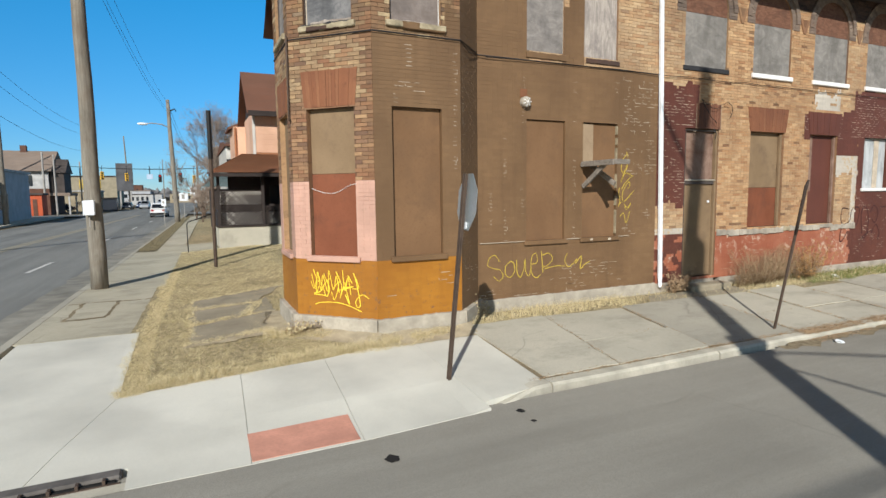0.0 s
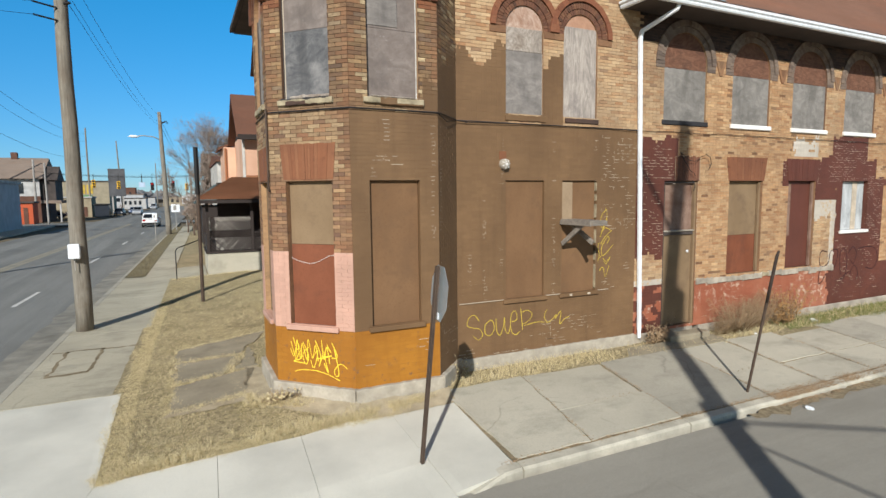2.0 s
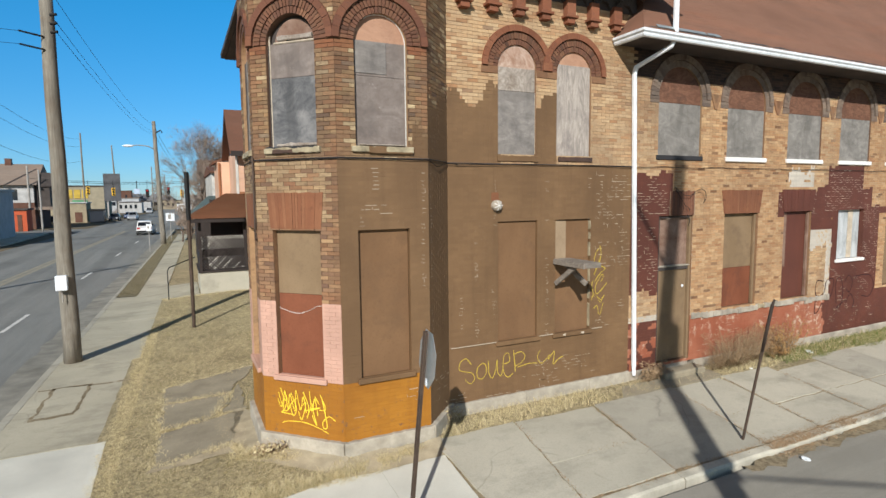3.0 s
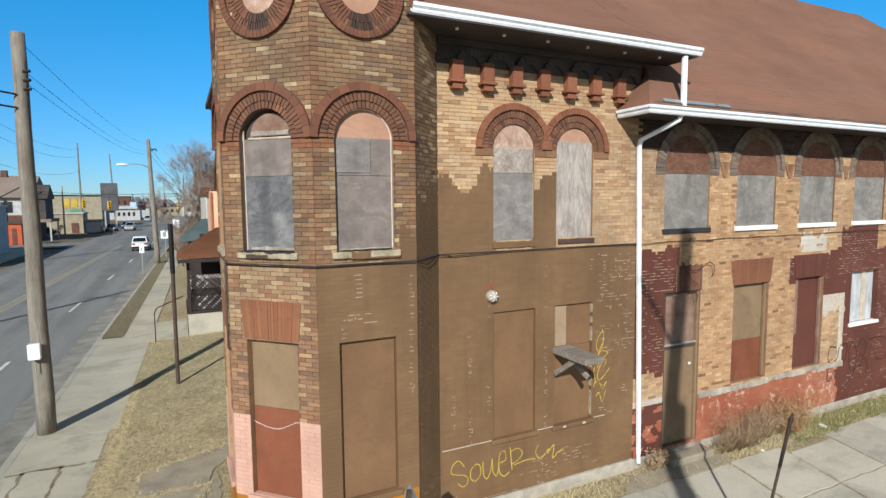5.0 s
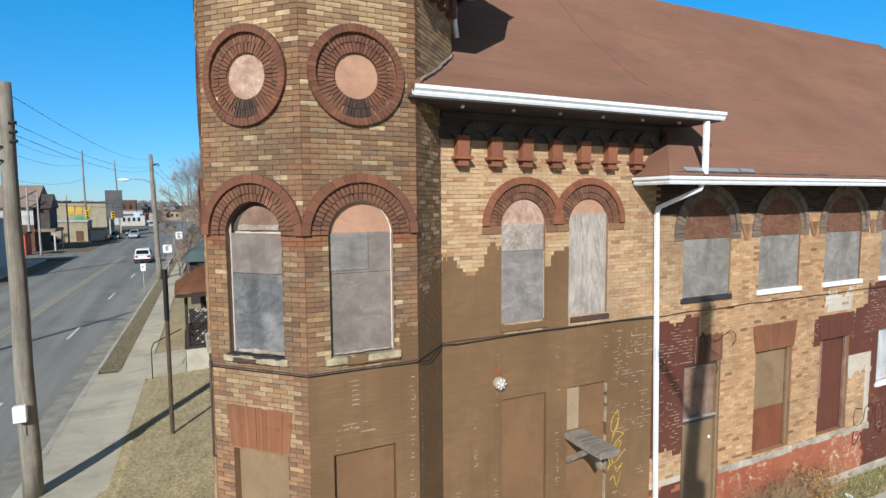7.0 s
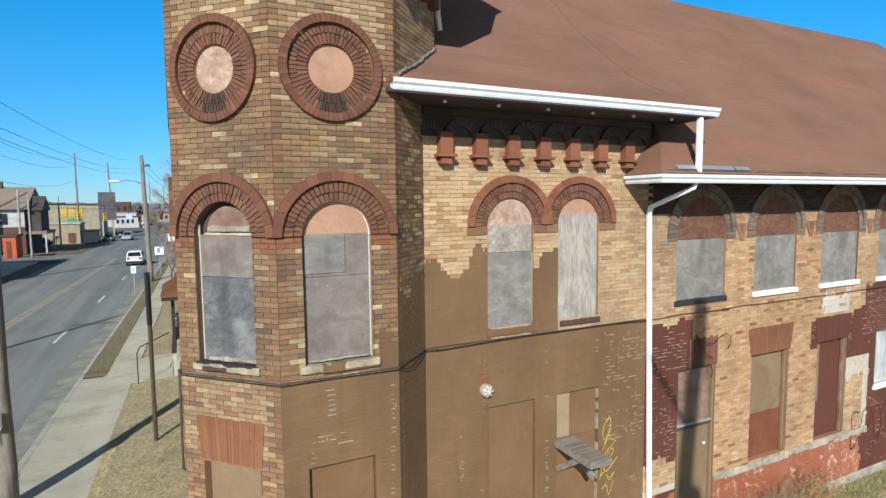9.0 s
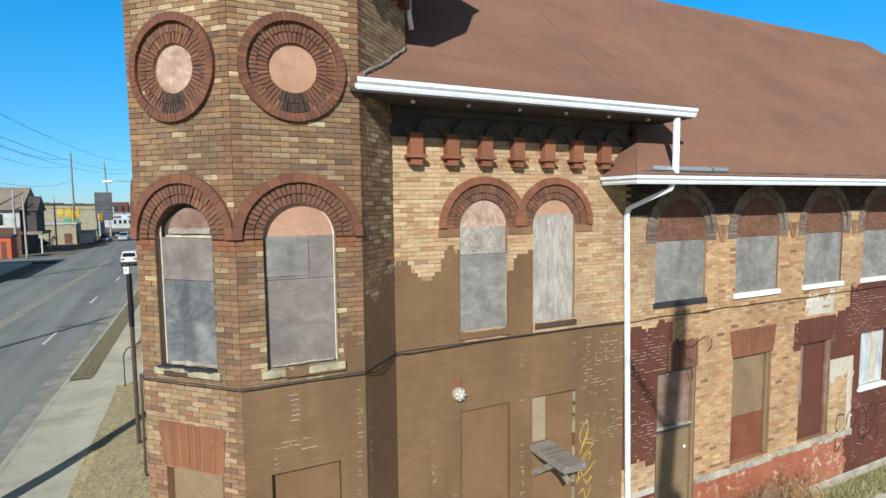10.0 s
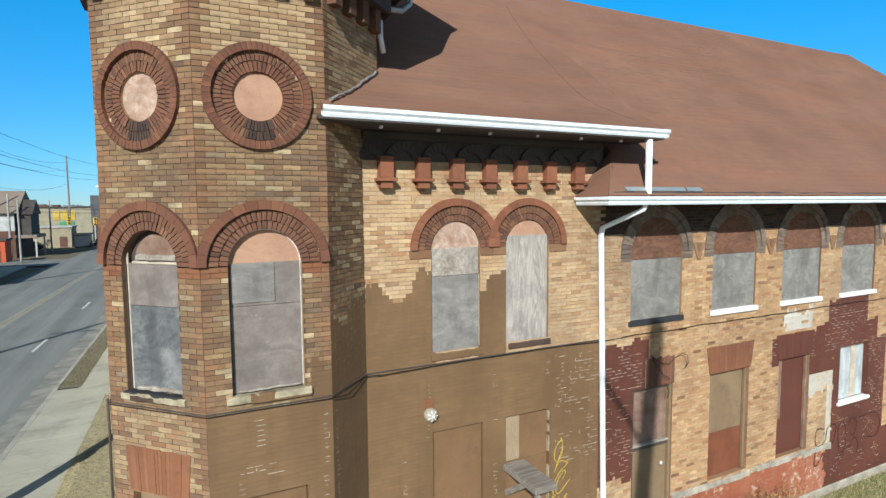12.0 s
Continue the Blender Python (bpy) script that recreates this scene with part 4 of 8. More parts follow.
    ring_part("brick_ring", s, tower_round["u"], 7.98, 0.272, 0.387, 0, 2 * math.pi, 44, -0.09, 0.0, RED, rw, "inner rowlock ring", lone=s is not SIDE_0)
    ring_part("brick_ring", s, tower_round["u"], 7.98, 0.390, 0.498, 0, 2 * math.pi, 58, -0.05, 0.006, DARK_ROWLOCK, rw, "sooty rowlock ring", lone=s is not SIDE_0)
    ring_part("brick_ring", s, tower_round["u"], 7.98, 0.495, 0.585, 0, 2 * math.pi, 40, -0.02, 0.012 if s is SIDE_0 else 0.05, HOOD_DARK, rw, "smooth red hood ring", lone=s is not SIDE_0)

    for r1, r2, n1, spread in ((0.274, 0.384, 0.0095, 0.5), (0.392, 0.484, 0.0165, 0.35)):
        ring_part("sooty_brick", s, tower_round["u"], 7.98, r1, r2, -math.pi / 2 - spread, -math.pi / 2 + spread, 9 if r1 < 0.3 else 8, -0.02, n1, SOOT_SHADE, rw, "soot-blackened bricks at the foot of the ring")
for a, b in W_UP:
    first = a < 6
    arched_window(SIDE_W, a - X0, b - X0, 4.58, 6.12, [(5.72, GREY_PLY), (6.13, TORN_PLY)] if first else [(6.28, PALE_PLY)], None, bands_for(0.405, 0.33, HOOD), True,
                  ROUND_PLY if first else TAN_PLY, "arched window boarded with grey weathered plywood" if first else "arched window boarded with pale peeling plywood", 0.03, "", True, (-99, 6.35 - X0) if first else (6.35 - X0, 99))
for i, (a, b) in enumerate(S_UP):
    arched_window(SIDE_W, a - X0, b - X0, 4.66, 5.88, [(5.76, DIM_PLY)], BLACKWOOD if i == 0 else WHITEWOOD,
                  [((b - a) / 2, (b - a) / 2 + 0.12, 0.0, 30, GREYBAND, "sooty rowlock brick band"), ((b - a) / 2 + 0.13, (b - a) / 2 + 0.25, 0.03, 30, GREYBAND, "sooty brick hood")], False, OSB_PLY,
                  "shallow arched window boarded with grey plywood over a black sill" if i == 0 else "shallow arched window boarded with grey plywood over a white sill", 0.03,
                  "charred black sill" if i == 0 else "white painted sill")
    for e, q in ((a, -1), (b, 1)):
        u = e - X0
        lo_, hi_ = sorted((u + q * 0.003, u + q * 0.25))
        for k in range(2):
            SIDE_W.slab("springer", lo_, hi_, 5.742 + k * 0.068, 5.807 + k * 0.068, -0.02, 0.014, GREYBAND, building, "sooty brick springer", 0.003)
for i, (a, b) in enumerate([(p[1] + 0.256, q[0] - 0.256) for p, q in zip(S_UP, S_UP[1:])]):
    # a small red wedge between two hoods, with a lighter brick set in it
    m = (a + b) / 2 - X0
    h = (b - a) / 2
    for name_, k, lo_, hi_, out_, mat_ in (("wedge", 1.0, 5.70, 6.02, 0.020, MIXED), ("wedge_fill", 0.5, 5.84, 6.015, 0.024, CORNER)):
        bm = bmesh.new()
        vv = [[bm.verts.new(SIDE_W.at(m + du, z, n)) for du, z in ((-0.035 * k, lo_), (0.035 * k, lo_), (h * k, hi_), (-h * k, hi_))] for n in (out_, -0.02)]
        bm.faces.new(vv[0])
        bm.faces.new(vv[1][::-1])
        for q in range(4):
            bm.faces.new((vv[0][q], vv[1][q], vv[1][(q + 1) % 4], vv[0][(q + 1) % 4]))
        bmesh.ops.recalc_face_normals(bm, faces=bm.faces)
        part(name_, bm, mat_, building, "small red brick wedge between the window hoods" if name_ == "wedge" else "")


def low_window(side, u0, u1, z0, z1, boards, recess, label, sill=None, sill_label="", lintel=None):
    w = side.slab("window", u0 + 0.006, u1 - 0.006, z0 + 0.01, boards[0][0], -recess - 0.02, -recess, boards[0][1], building, label)
    z = boards[0][0]
    for top, m in boards[1:]:
        side.slab("board", u0 + 0.006, u1 - 0.006, z + 0.003, top, -recess - 0.02, -recess - 0.002, m, w)
        z = top
    if sill:
        side.slab("sill", u0 - 0.06, u1 + 0.06, z0 - 0.07, z0 + 0.01, -0.1, 0.05, sill, w, sill_label, 0.01)
    if lintel:
        m, splay, zt = lintel
        lr = random.Random(int(u0 * 1000) + int(z0 * 100))
        cuts = [0.0]
        while cuts[-1] < 0.95:
            cuts.append(cuts[-1] + lr.choice((0.05, 0.055, 0.062, 0.07)))
        cuts = [c / cuts[-1] for c in cuts]
        for k0, k1 in zip(cuts, cuts[1:]):
            vs, fs = [], []
            a, b = u0 - 0.03 + (u1 - u0 + 0.06) * k0, u0 - 0.03 + (u1 - u0 + 0.06) * k1
            s0, s1 = splay * (2 * k0 - 1), splay * (2 * k1 - 1)
            gap, face, head = lr.choice((0.0, 0.0003, 0.0012, 0.002)), 0.010 + lr.uniform(-0.003, 0.003), zt + lr.uniform(-0.008, 0.004)
            i = len(vs)
            for nn in (face, -0.05):
                vs += [side.at(a + gap, z1 + 0.005, nn), side.at(b - gap, z1 + 0.005, nn), side.at(b + s1 - gap, head, nn), side.at(a + s0 + gap, head, nn)]
            fs += [(i, i + 1, i + 2, i + 3), (i, i + 4, i + 5, i + 1), (i + 1, i + 5, i + 6, i + 2), (i + 2, i + 6, i + 7, i + 3), (i + 3, i + 7, i + 4, i)]
            raw("lintel_brick", vs, fs, m, w)
    return w


tw1 = low_window(SIDE_1, T_MID - 0.405, T_MID + 0.405, 1.15, 3.41, [(2.42, RUSSET_PLY), (3.40, TAUPE_PLY)], 0.09, "turret window boarded with taupe and russet painted plywood", PINK, "pink painted sill", (LINTEL, 0.05, 3.95))
low_window(SIDE_2, T_MID - 0.405, T_MID + 0.405, 1.15, 3.41, [(3.40, BROWN_PLY)], 0.07, "turret window boarded over and painted brown", BROWN, "brown painted sill")
low_window(SIDE_0, T_MID - 0.405, T_MID + 0.405, 1.15, 3.41, [(3.40, TAUPE_PLY)], 0.09, "turret window boarded with taupe plywood", PINK, "pink painted sill", (LINTEL, 0.05, 3.95))
low_window(SIDE_W, W_LOW[0][0] - X0, W_LOW[0][1] - X0, 1.21, 3.41, [(3.40, BROWN_PLY)], 0.045, "window boarded flush and painted brown", BROWN, "flaking brown sill")
hatch = low_window(SIDE_W, W_LOW[1][0] - X0, W_LOW[1][1] - X0, 1.21, 3.41, [(2.64, BROWN_PLY), (3.40, BROWN_PLY)], 0.055, "window boarded in brown with a serving shelf", BROWN, "flaking brown sill")
low_window(SIDE_W, S_LOW[0][0] - X0, S_LOW[0][1] - X0, 1.24, 3.41, [(2.15, RUSSET_PLY), (3.40, TAUPE_PLY)], 0.11, "window boarded with taupe over russet plywood", None, "", (LINTEL, 0.09, 3.95))
low_window(SIDE_W, S_LOW[1][0] - X0, S_LOW[1][1] - X0, 1.24, 3.41, [(3.40, MAROON)], 0.11, "window boarded over and painted maroon", None, "", (MAROON, 0.09, 3.95))
for (a, b, z), m_, lab in ((S_LOW[0], TAUPE_PLY, "taupe frame post"), (S_LOW[1], TRANSOM_PLY, "stained grey-brown frame post")):
    SIDE_W.slab("frame", b - X0 - 0.075, b - X0 - 0.012, z + 0.015, 3.39, -0.105, -0.045, m_, building, lab, 0.006)
    SIDE_W.slab("frame", a - X0 + 0.008, a - X0 + 0.035, z + 0.015, 3.39, -0.105, -0.07, m_, building, lab, 0.004)
SIDE_W.slab("bare_strip", S_LOW[1][0] - X0 + 0.045, S_LOW[1][0] - X0 + 0.26, 2.05, 3.38, -0.108, -0.104, TRANSOM_PLY, building, "paler worn strip on the maroon boards", 0.001)
pale = low_window(SIDE_W, S_LOW[2][0] - X0, S_LOW[2][1] - X0, 2.10, 3.41, [(3.40, PALE_SHEET)], 0.11, "short window closed with a pale blue-grey sheet", WHITEWOOD, "white painted sill")
SIDE_W.slab("batten", S_LOW[2][0] - X0 + 0.62, S_LOW[2][0] - X0 + 0.84, 2.12, 3.39, -0.105, -0.098, FLAKE, pale, "whitish batten")
low_window(SIDE_W, S_LOW[3][0] - X0, S_LOW[3][1] - X0, 1.24, 3.41, [(3.40, TAUPE_PLY)], 0.11, "window boarded with taupe plywood", None, "", (RED, 0.09, 3.95))

# the door with its transom
u0, u1 = DOOR[0] - X0, DOOR[1] - X0
door = SIDE_W.slab("door", u0 + 0.06, u1 - 0.06, 0.24, 2.24, -0.13, -0.09, TAUPE_PLY, building, "taupe painted plank door under a boarded transom")
SIDE_W.slab("transom_board", u0 + 0.06, u1 - 0.06, 2.33, 3.36, -0.13, -0.10, TRANSOM_PLY, door, "stained greyish brown board")
SIDE_W.slab("transom_bar", u0 + 0.01, u1 - 0.01, 2.235, 2.30, -0.14, -0.05, SOFFIT, door, "dark transom bar")
rough_slab(SIDE_W, "drip_cap", u0 + 0.02, u1 - 0.03, 2.302, 2.345, -0.14, -0.035, STONE, door, "pale worn ledge over the door", 8.1)
SIDE_W.slab("jamb", u0 + 0.004, u0 + 0.058, 0.22, 3.39, -0.14, -0.03, SOFFIT, door)
SIDE_W.slab("jamb", u1 - 0.058, u1 - 0.004, 0.22, 3.39, -0.14, -0.03, TAUPE_PLY, door)
SIDE_W.slab("head", u0 + 0.06, u1 - 0.06, 3.362, 3.395, -0.14, -0.03, SOFFIT, door)
disc(SIDE_W, u1 - 0.17, 1.86, 0.03, 0, 2 * math.pi, -0.075, 0.016, "knob", WHITE, door, "white round lock plate")
low = SIDE_W.slab("lintel", u0 + 0.30, u1 + 0.05, 3.41, 3.93, -0.02, 0.004, MORTAR, building, "red brick door lintel")
for k in range(11):
    a_ = u0 + 0.31 + k * 0.066
    SIDE_W.slab("lintel_brick", a_, a_ + 0.060, 3.412, 3.925 + 0.012 * (k % 3), -0.02, 0.011, RED, low, "", 0.002)
SIDE_W.slab("threshold", u0 + 0.005, u1 - 0.005, 0.0, 0.215, -0.14, -0.01, STONE, building, "worn stone threshold", 0.01)
SIDE_W.slab("door_step", u0 - 0.03, u1 + 0.16, -0.08, 0.10, -0.005, 0.34, PATHGREY, building, "worn concrete doorstep", 0.03)

# stone plinths, belt and water table
PLINTH = plain("pale_grey_rendered_plinth", (0.42, 0.375, 0.30), 0.92, dirt=0.35, big=4, fine=24, height=0.006)
for s, lo, hi in ((SIDE_0, -0.02, FACE), (SIDE_1, -0.02, FACE + 0.02), (SIDE_2, -0.02, FACE + 0.02), (SIDE_3, 0.0, 0.95)):
    rough_slab(s, "plinth", lo, hi, -0.20, 0.245, -0.13, 0.085, PLINTH, building, "crumbling stone plinth", s.o.y, 0.35)
for a, b in ((4.28, 5.9), (5.91, 7.4), (7.41, 8.46)):
    rough_slab(SIDE_W, "plinth", a - X0, b - X0, -0.2, 0.215, -0.13, 0.06, PLINTH, building, "stone plinth", a, 0.35)
SIDE_W.slab("plinth", 8.47 - X0, DOOR[0] - X0 - 0.13, -0.2, 0.168, -0.3, 0.03, STONE, building, "stone plinth", 0.02)
SIDE_W.slab("plinth", DOOR[1] - X0 + 0.16, 19.7, -0.2, 0.168, -0.3, 0.03, STONE, building, "stone plinth", 0.02)
rt_ = random.Random(44)
x_ = 10.30
while x_ < 15.4:
    w_ = rt_.uniform(0.22, 0.6)
    lo_ = rt_.uniform(1.04, 1.13)
    rough_slab(SIDE_W, "water_table", x_ - X0, min(15.4, x_ + w_) - 0.004 - X0, lo_, rt_.uniform(1.23, 1.28), -0.03, rt_.uniform(0.04, 0.065), rt_.choice((STONE, STONE, STONE, OLDSTONE)), building, "chipped stone water table", x_ * 3.1, 2.0)
    x_ += w_
for s in (SIDE_0, SIDE_1, SIDE_2):
    s.slab("belt", -0.01, FACE + 0.01, 4.435, 4.452, -0.02, 0.018, SOFFIT, building, "dark projecting belt course", 0.01)
SIDE_3.slab("belt", 0.0, 0.9, 4.435, 4.452, -0.02, 0.018, SOFFIT, building, "dark projecting belt course", 0.01)
SIDE_W.slab("belt", 0.0, 4.17, 4.425, 4.445, -0.02, 0.016, SOFFIT, building, "dark projecting belt course", 0.01)

# corbel table under the eave
CORBEL = brick_mat("terracotta_corbel", [(0.0, (0.27, 0.102, 0.054)), (0.5, (0.235, 0.088, 0.048)), (1.0, (0.30, 0.122, 0.066))], stain=(0.11, 0.06, 0.042), amount=0.5)
CORBELS = [4.61, 5.16, 5.70, 6.25, 6.80, 7.35, 7.91]
for x in CORBELS:
    u = x - X0
    c = SIDE_W.slab("corbel", u - 0.095, u + 0.095, 7.13, 7.42, -0.02, 0.135, CORBEL, building, "red terracotta corbel")
    SIDE_W.slab("cap", u - 0.14, u + 0.14, 7.085, 7.13, -0.02, 0.165, CORBEL, c)
    SIDE_W.slab("foot", u - 0.085, u + 0.085, 6.99, 7.083, -0.02, 0.128, CORBEL, c)
for a, b in zip([4.2] + CORBELS, CORBELS + [8.45]):
    m, r = (a + b) / 2 - X0, (b - a) / 2 - 0.07
    ring_part("corbel_arch", SIDE_W, m, 7.36, r * 0.72, r + 0.07, 0.1, math.pi - 0.1, 9, -0.02, 0.06, SOFFIT, building, "small dark brick arch between corbels")
SIDE_W.slab("frieze", 0.0, 4.15, 7.66, 7.76, -0.02, 0.05, SOFFIT, building, "dark strip along the top of the wall")

# roof: profile of the slope over the tall end bay, and the long plain slope beside it
EAVE = [(7.79, 7.935), (8.3, 8.225), (8.8, 8.58), (9.5, 9.10), (10.5, 9.85), (11.5, 10.76), (12.6, 11.86)]


def slope_profile(x0, x1, prof, thick, name, material, label, rows=0):
    bm = bmesh.new()
    pts = [(y, z) for y, z in prof] + [(y, z - thick) for y, z in reversed(prof)]
    prism(bm, pts, x0, x1, 0)
    return part(name, bm, material, building, label)


slope_profile(3.60, 9.12, EAVE, 0.09, "roof", SHINGLE, "russet asphalt shingle roof over the end bay")
bm = bmesh.new()
top = [(7.92, 7.78, 6.885), (28.0, 7.78, 6.885), (23.0, 12.6, 11.80), (8.0, 12.6, 11.38), (8.66, 8.54, 7.655)]
vs = [bm.verts.new(p) for p in top] + [bm.verts.new((x, y + 0.05, z - 0.12)) for x, y, z in top]
bm.faces.new(vs[:5])
bm.faces.new(vs[9:4:-1])
for i in range(5):
    bm.faces.new((vs[i], vs[5 + i], vs[5 + (i + 1) % 5], vs[(i + 1) % 5]))
bmesh.ops.recalc_face_normals(bm, faces=bm.faces)
part("roof", bm, SHINGLE, building, "long russet asphalt shingle roof slope")
bm = bmesh.new()
tri = [[(28.0, 7.8, 6.78), (28.0, 17.4, 6.7), (23.0, 12.62, 11.66)], [(28.0, 17.4, 6.7), (2.0, 17.4, 6.7), (2.0, 12.62, 11.0), (23.0, 12.62, 11.66)]]
for t in tri:
    bm.faces.new([bm.verts.new(p) for p in t])
ex = bmesh.ops.solidify(bm, geom=bm.faces[:], thickness=0.1)
part("roof", bm, SHINGLE, building, "far slopes of the shingle roof")


def shingle_rows(name, profile, span, label, seed, course=0.145, tab=0.32):
    """Lapped shingle tabs up a slope: profile gives y and z, span the left and right end at each y."""
    rnd = random.Random(seed)
    pts = [Vector((0, *p)) for p in profile]
    run = [0.0]
    for p, q in zip(pts, pts[1:]):
        run.append(run[-1] + (q - p).length)

    def along(d):
        for i in range(len(pts) - 1):
            if d <= run[i + 1] or i == len(pts) - 2:
                return pts[i].lerp(pts[i + 1], (d - run[i]) / (run[i + 1] - run[i])), (pts[i + 1] - pts[i]).normalized()

    vs, fs = [], []
    for k in range(int(run[-1] / course)):
        lo, way_ = along(k * course)
        hi, _ = along(min(run[-1], (k + 1) * course + 0.01))
        up = Vector((0, -way_.z, way_.y))
        l, r = span(lo.y)
        x = l - rnd.random() * tab
        while x < r:
            a, b = max(l, x) + 0.002, min(r, x + tab) - 0.002
            x += tab
            if b - a < 0.02:
                continue
            t = rnd.uniform(0.0018, 0.0034)
            drop = rnd.uniform(-0.006, 0.004)
            p, q = lo + way_ * drop, hi
            l2, r2 = span(hi.y)
            i = len(vs)
            for xx, xt in ((a, a + l2 - l if x - tab <= l else max(a, l2)), (b, b + r2 - r if x >= r else b)):
                vs += [(xx, *(p + up * 0.0005).yz), (xx, *(p + up * t).yz), (xt, *(q + up * 0.0015).yz)]
            fs += [(i, i + 3, i + 4, i + 1), (i + 1, i + 4, i + 5, i + 2)]
    return tagged(raw(name, vs, fs, SHINGLE, building, label), kind="stuff")


def long_span(y):
    left = 7.95 + (y - 7.78) * 0.97 if y < 8.54 else 8.66 - (y - 8.54) * 0.163
    return left, 28.0 - (y - 7.78) * 1.037


shingle_rows("roof_covering", [(7.78, 6.886), (12.6, 11.80)], long_span, "weathered russet shingle tabs in lapped rows", 3)
shingle_rows("roof_covering", EAVE, lambda y: (3.62, 9.11), "weathered russet shingle tabs in lapped rows", 4)
# small roof return beside the lower gutter
bm = bmesh.new()
pts = [(7.915, 8.535, 6.885), (7.915, 7.785, 6.885), (8.66, 8.535, 7.655)]
a = [bm.verts.new(p) for p in pts]
b = [bm.verts.new((x, y, z - 0.08)) for x, y, z in pts]
bm.faces.new(a)
bm.faces.new(b[::-1])
for i in range(3):
    bm.faces.new((a[i], b[i], b[(i + 1) % 3], a[(i + 1) % 3]))
bmesh.ops.recalc_face_normals(bm, faces=bm.faces)
part("roof_return", bm, SHINGLE, building, "small hipped return of the lower roof")
boxpart("soffit", (3.55, 7.79, 7.765), (9.08, 8.53, 7.805), SOFFIT, building, "dark boarded eave soffit")
boxpart("soffit", (7.96, 7.82, 6.762), (28.0, 8.53, 6.80), SOFFIT, building, "dark boarded eave soffit")
for x in (4.4, 5.2, 6.0, 6.8, 7.6, 8.4):
    boxpart("bracket", (x - 0.02, 8.02, 7.728), (x + 0.02, 8.06, 7.763), WHITEWOOD, building, "small pale soffit vent", 0.003)
bm = bmesh.new()
prism(bm, [(8.62, 6.9)] + [(y, z - 0.12) for y, z in EAVE[2:]] + [(12.55, 10.5)], 8.32, 8.42, 0)
part("end_wall", bm, SOFFIT, building, "dark end wall between the two roofs")
boxpart("verge_board", (9.02, 7.78, 7.80), (9.10, 8.5, 7.9), SOFFIT, building)
# west and far walls, under a deep eave
boxpart("back_wall", (2.3, 16.3, 0.0), (24.0, 16.7, 6.9), MIXED, building, "plain brick wall at the back")
boxpart("end_gable", (23.6, 8.97, 0.0), (24.0, 16.28, 6.9), BUFF, building, "plain brick end wall")
boxpart("west_wall", (2.3, 10.4, 0.0), (2.7, 16.28, 7.75), MIXED, building, "brick wall facing the main road")
boxpart("west_eave", (1.55, 11.2, 7.72), (2.6, 16.85, 7.86), SOFFIT, building, "dark overhanging eave")
boxpart("west_gutter", (1.44, 11.2, 7.74), (1.545, 16.85, 7.86), SOFFIT, building, "dark gutter on the road side")
bm = bmesh.new()
prism(bm, [(1.5, 7.87), (2.9, 7.87), (3.9, 9.1), (3.7, 9.3)], 11.2, 16.9, 1)
part("west_roof", bm, SHINGLE, building, "shingle roof slope facing the main road")

# turret top: corbels, deep eave and pointed roof, which throw their shade on the roof
TC = Vector((2.949, 9.602, 0))
for s in (SIDE_0, SIDE_1, SIDE_2, SIDE_3, SIDE_4):
    for k in range(0 if s is SIDE_0 else 4):
        u = 0.18 + k * 0.355
        s.slab("corbel", u - 0.08, u + 0.08, 9.12, 9.42, -0.02, 0.12, DARK_ROWLOCK, building, "sooty turret corbel")
    s.slab("cornice", -0.08, FACE + 0.08, 9.42, 9.96, -0.3, 0.2, SOFFIT, building, "dark turret cornice")


def octagon(r, z):
    return [(TC.x + r * math.cos(math.pi / 8 + k * math.pi / 4), TC.y + r * math.sin(math.pi / 8 + k * math.pi / 4), z) for k in range(8)]


bm = bmesh.new()
r0 = [bm.verts.new(p) for p in octagon(1.7, 9.97)]
r1 = [bm.verts.new(p) for p in octagon(2.6, 9.97)]
r2 = [bm.verts.new(p) for p in octagon(2.65, 11.45)]
r3 = [bm.verts.new(p) for p in octagon(1.7, 11.45)]
for a, b in ((r0, r1), (r1, r2), (r2, r3), (r3, r0)):
    for i in range(8):
        bm.faces.new((a[i], a[(i + 1) % 8], b[(i + 1) % 8], b[i]))
bmesh.ops.recalc_face_normals(bm, faces=bm.faces)
part("overhang", bm, SOFFIT, building, "deep dark overhanging band round the turret top")
bm = bmesh.new()
r1 = [bm.verts.new(p) for p in octagon(2.75, 11.455)]
r2 = [bm.verts.new(p) for p in octagon(0.05, 13.6)]
bm.faces.new(r1[::-1])
for i in range(8):
    bm.faces.new((r1[i], r1[(i + 1) % 8], r2[(i + 1) % 8], r2[i]))
bm.faces.new(r2)
part("turret_roof", bm, SHINGLE, building, "pointed eight-sided turret roof")
bm = bmesh.new()
rr = [bm.verts.new(p) for p in octagon(1.3, 0.2)]
rt = [bm.verts.new(p) for p in octagon(1.3, 9.96)]
for i in range(8):
    bm.faces.new((rr[i], rr[(i + 1) % 8], rt[(i + 1) % 8], rt[i]))
part("turret_core", bm, MORTAR, building, "inner turret wall")


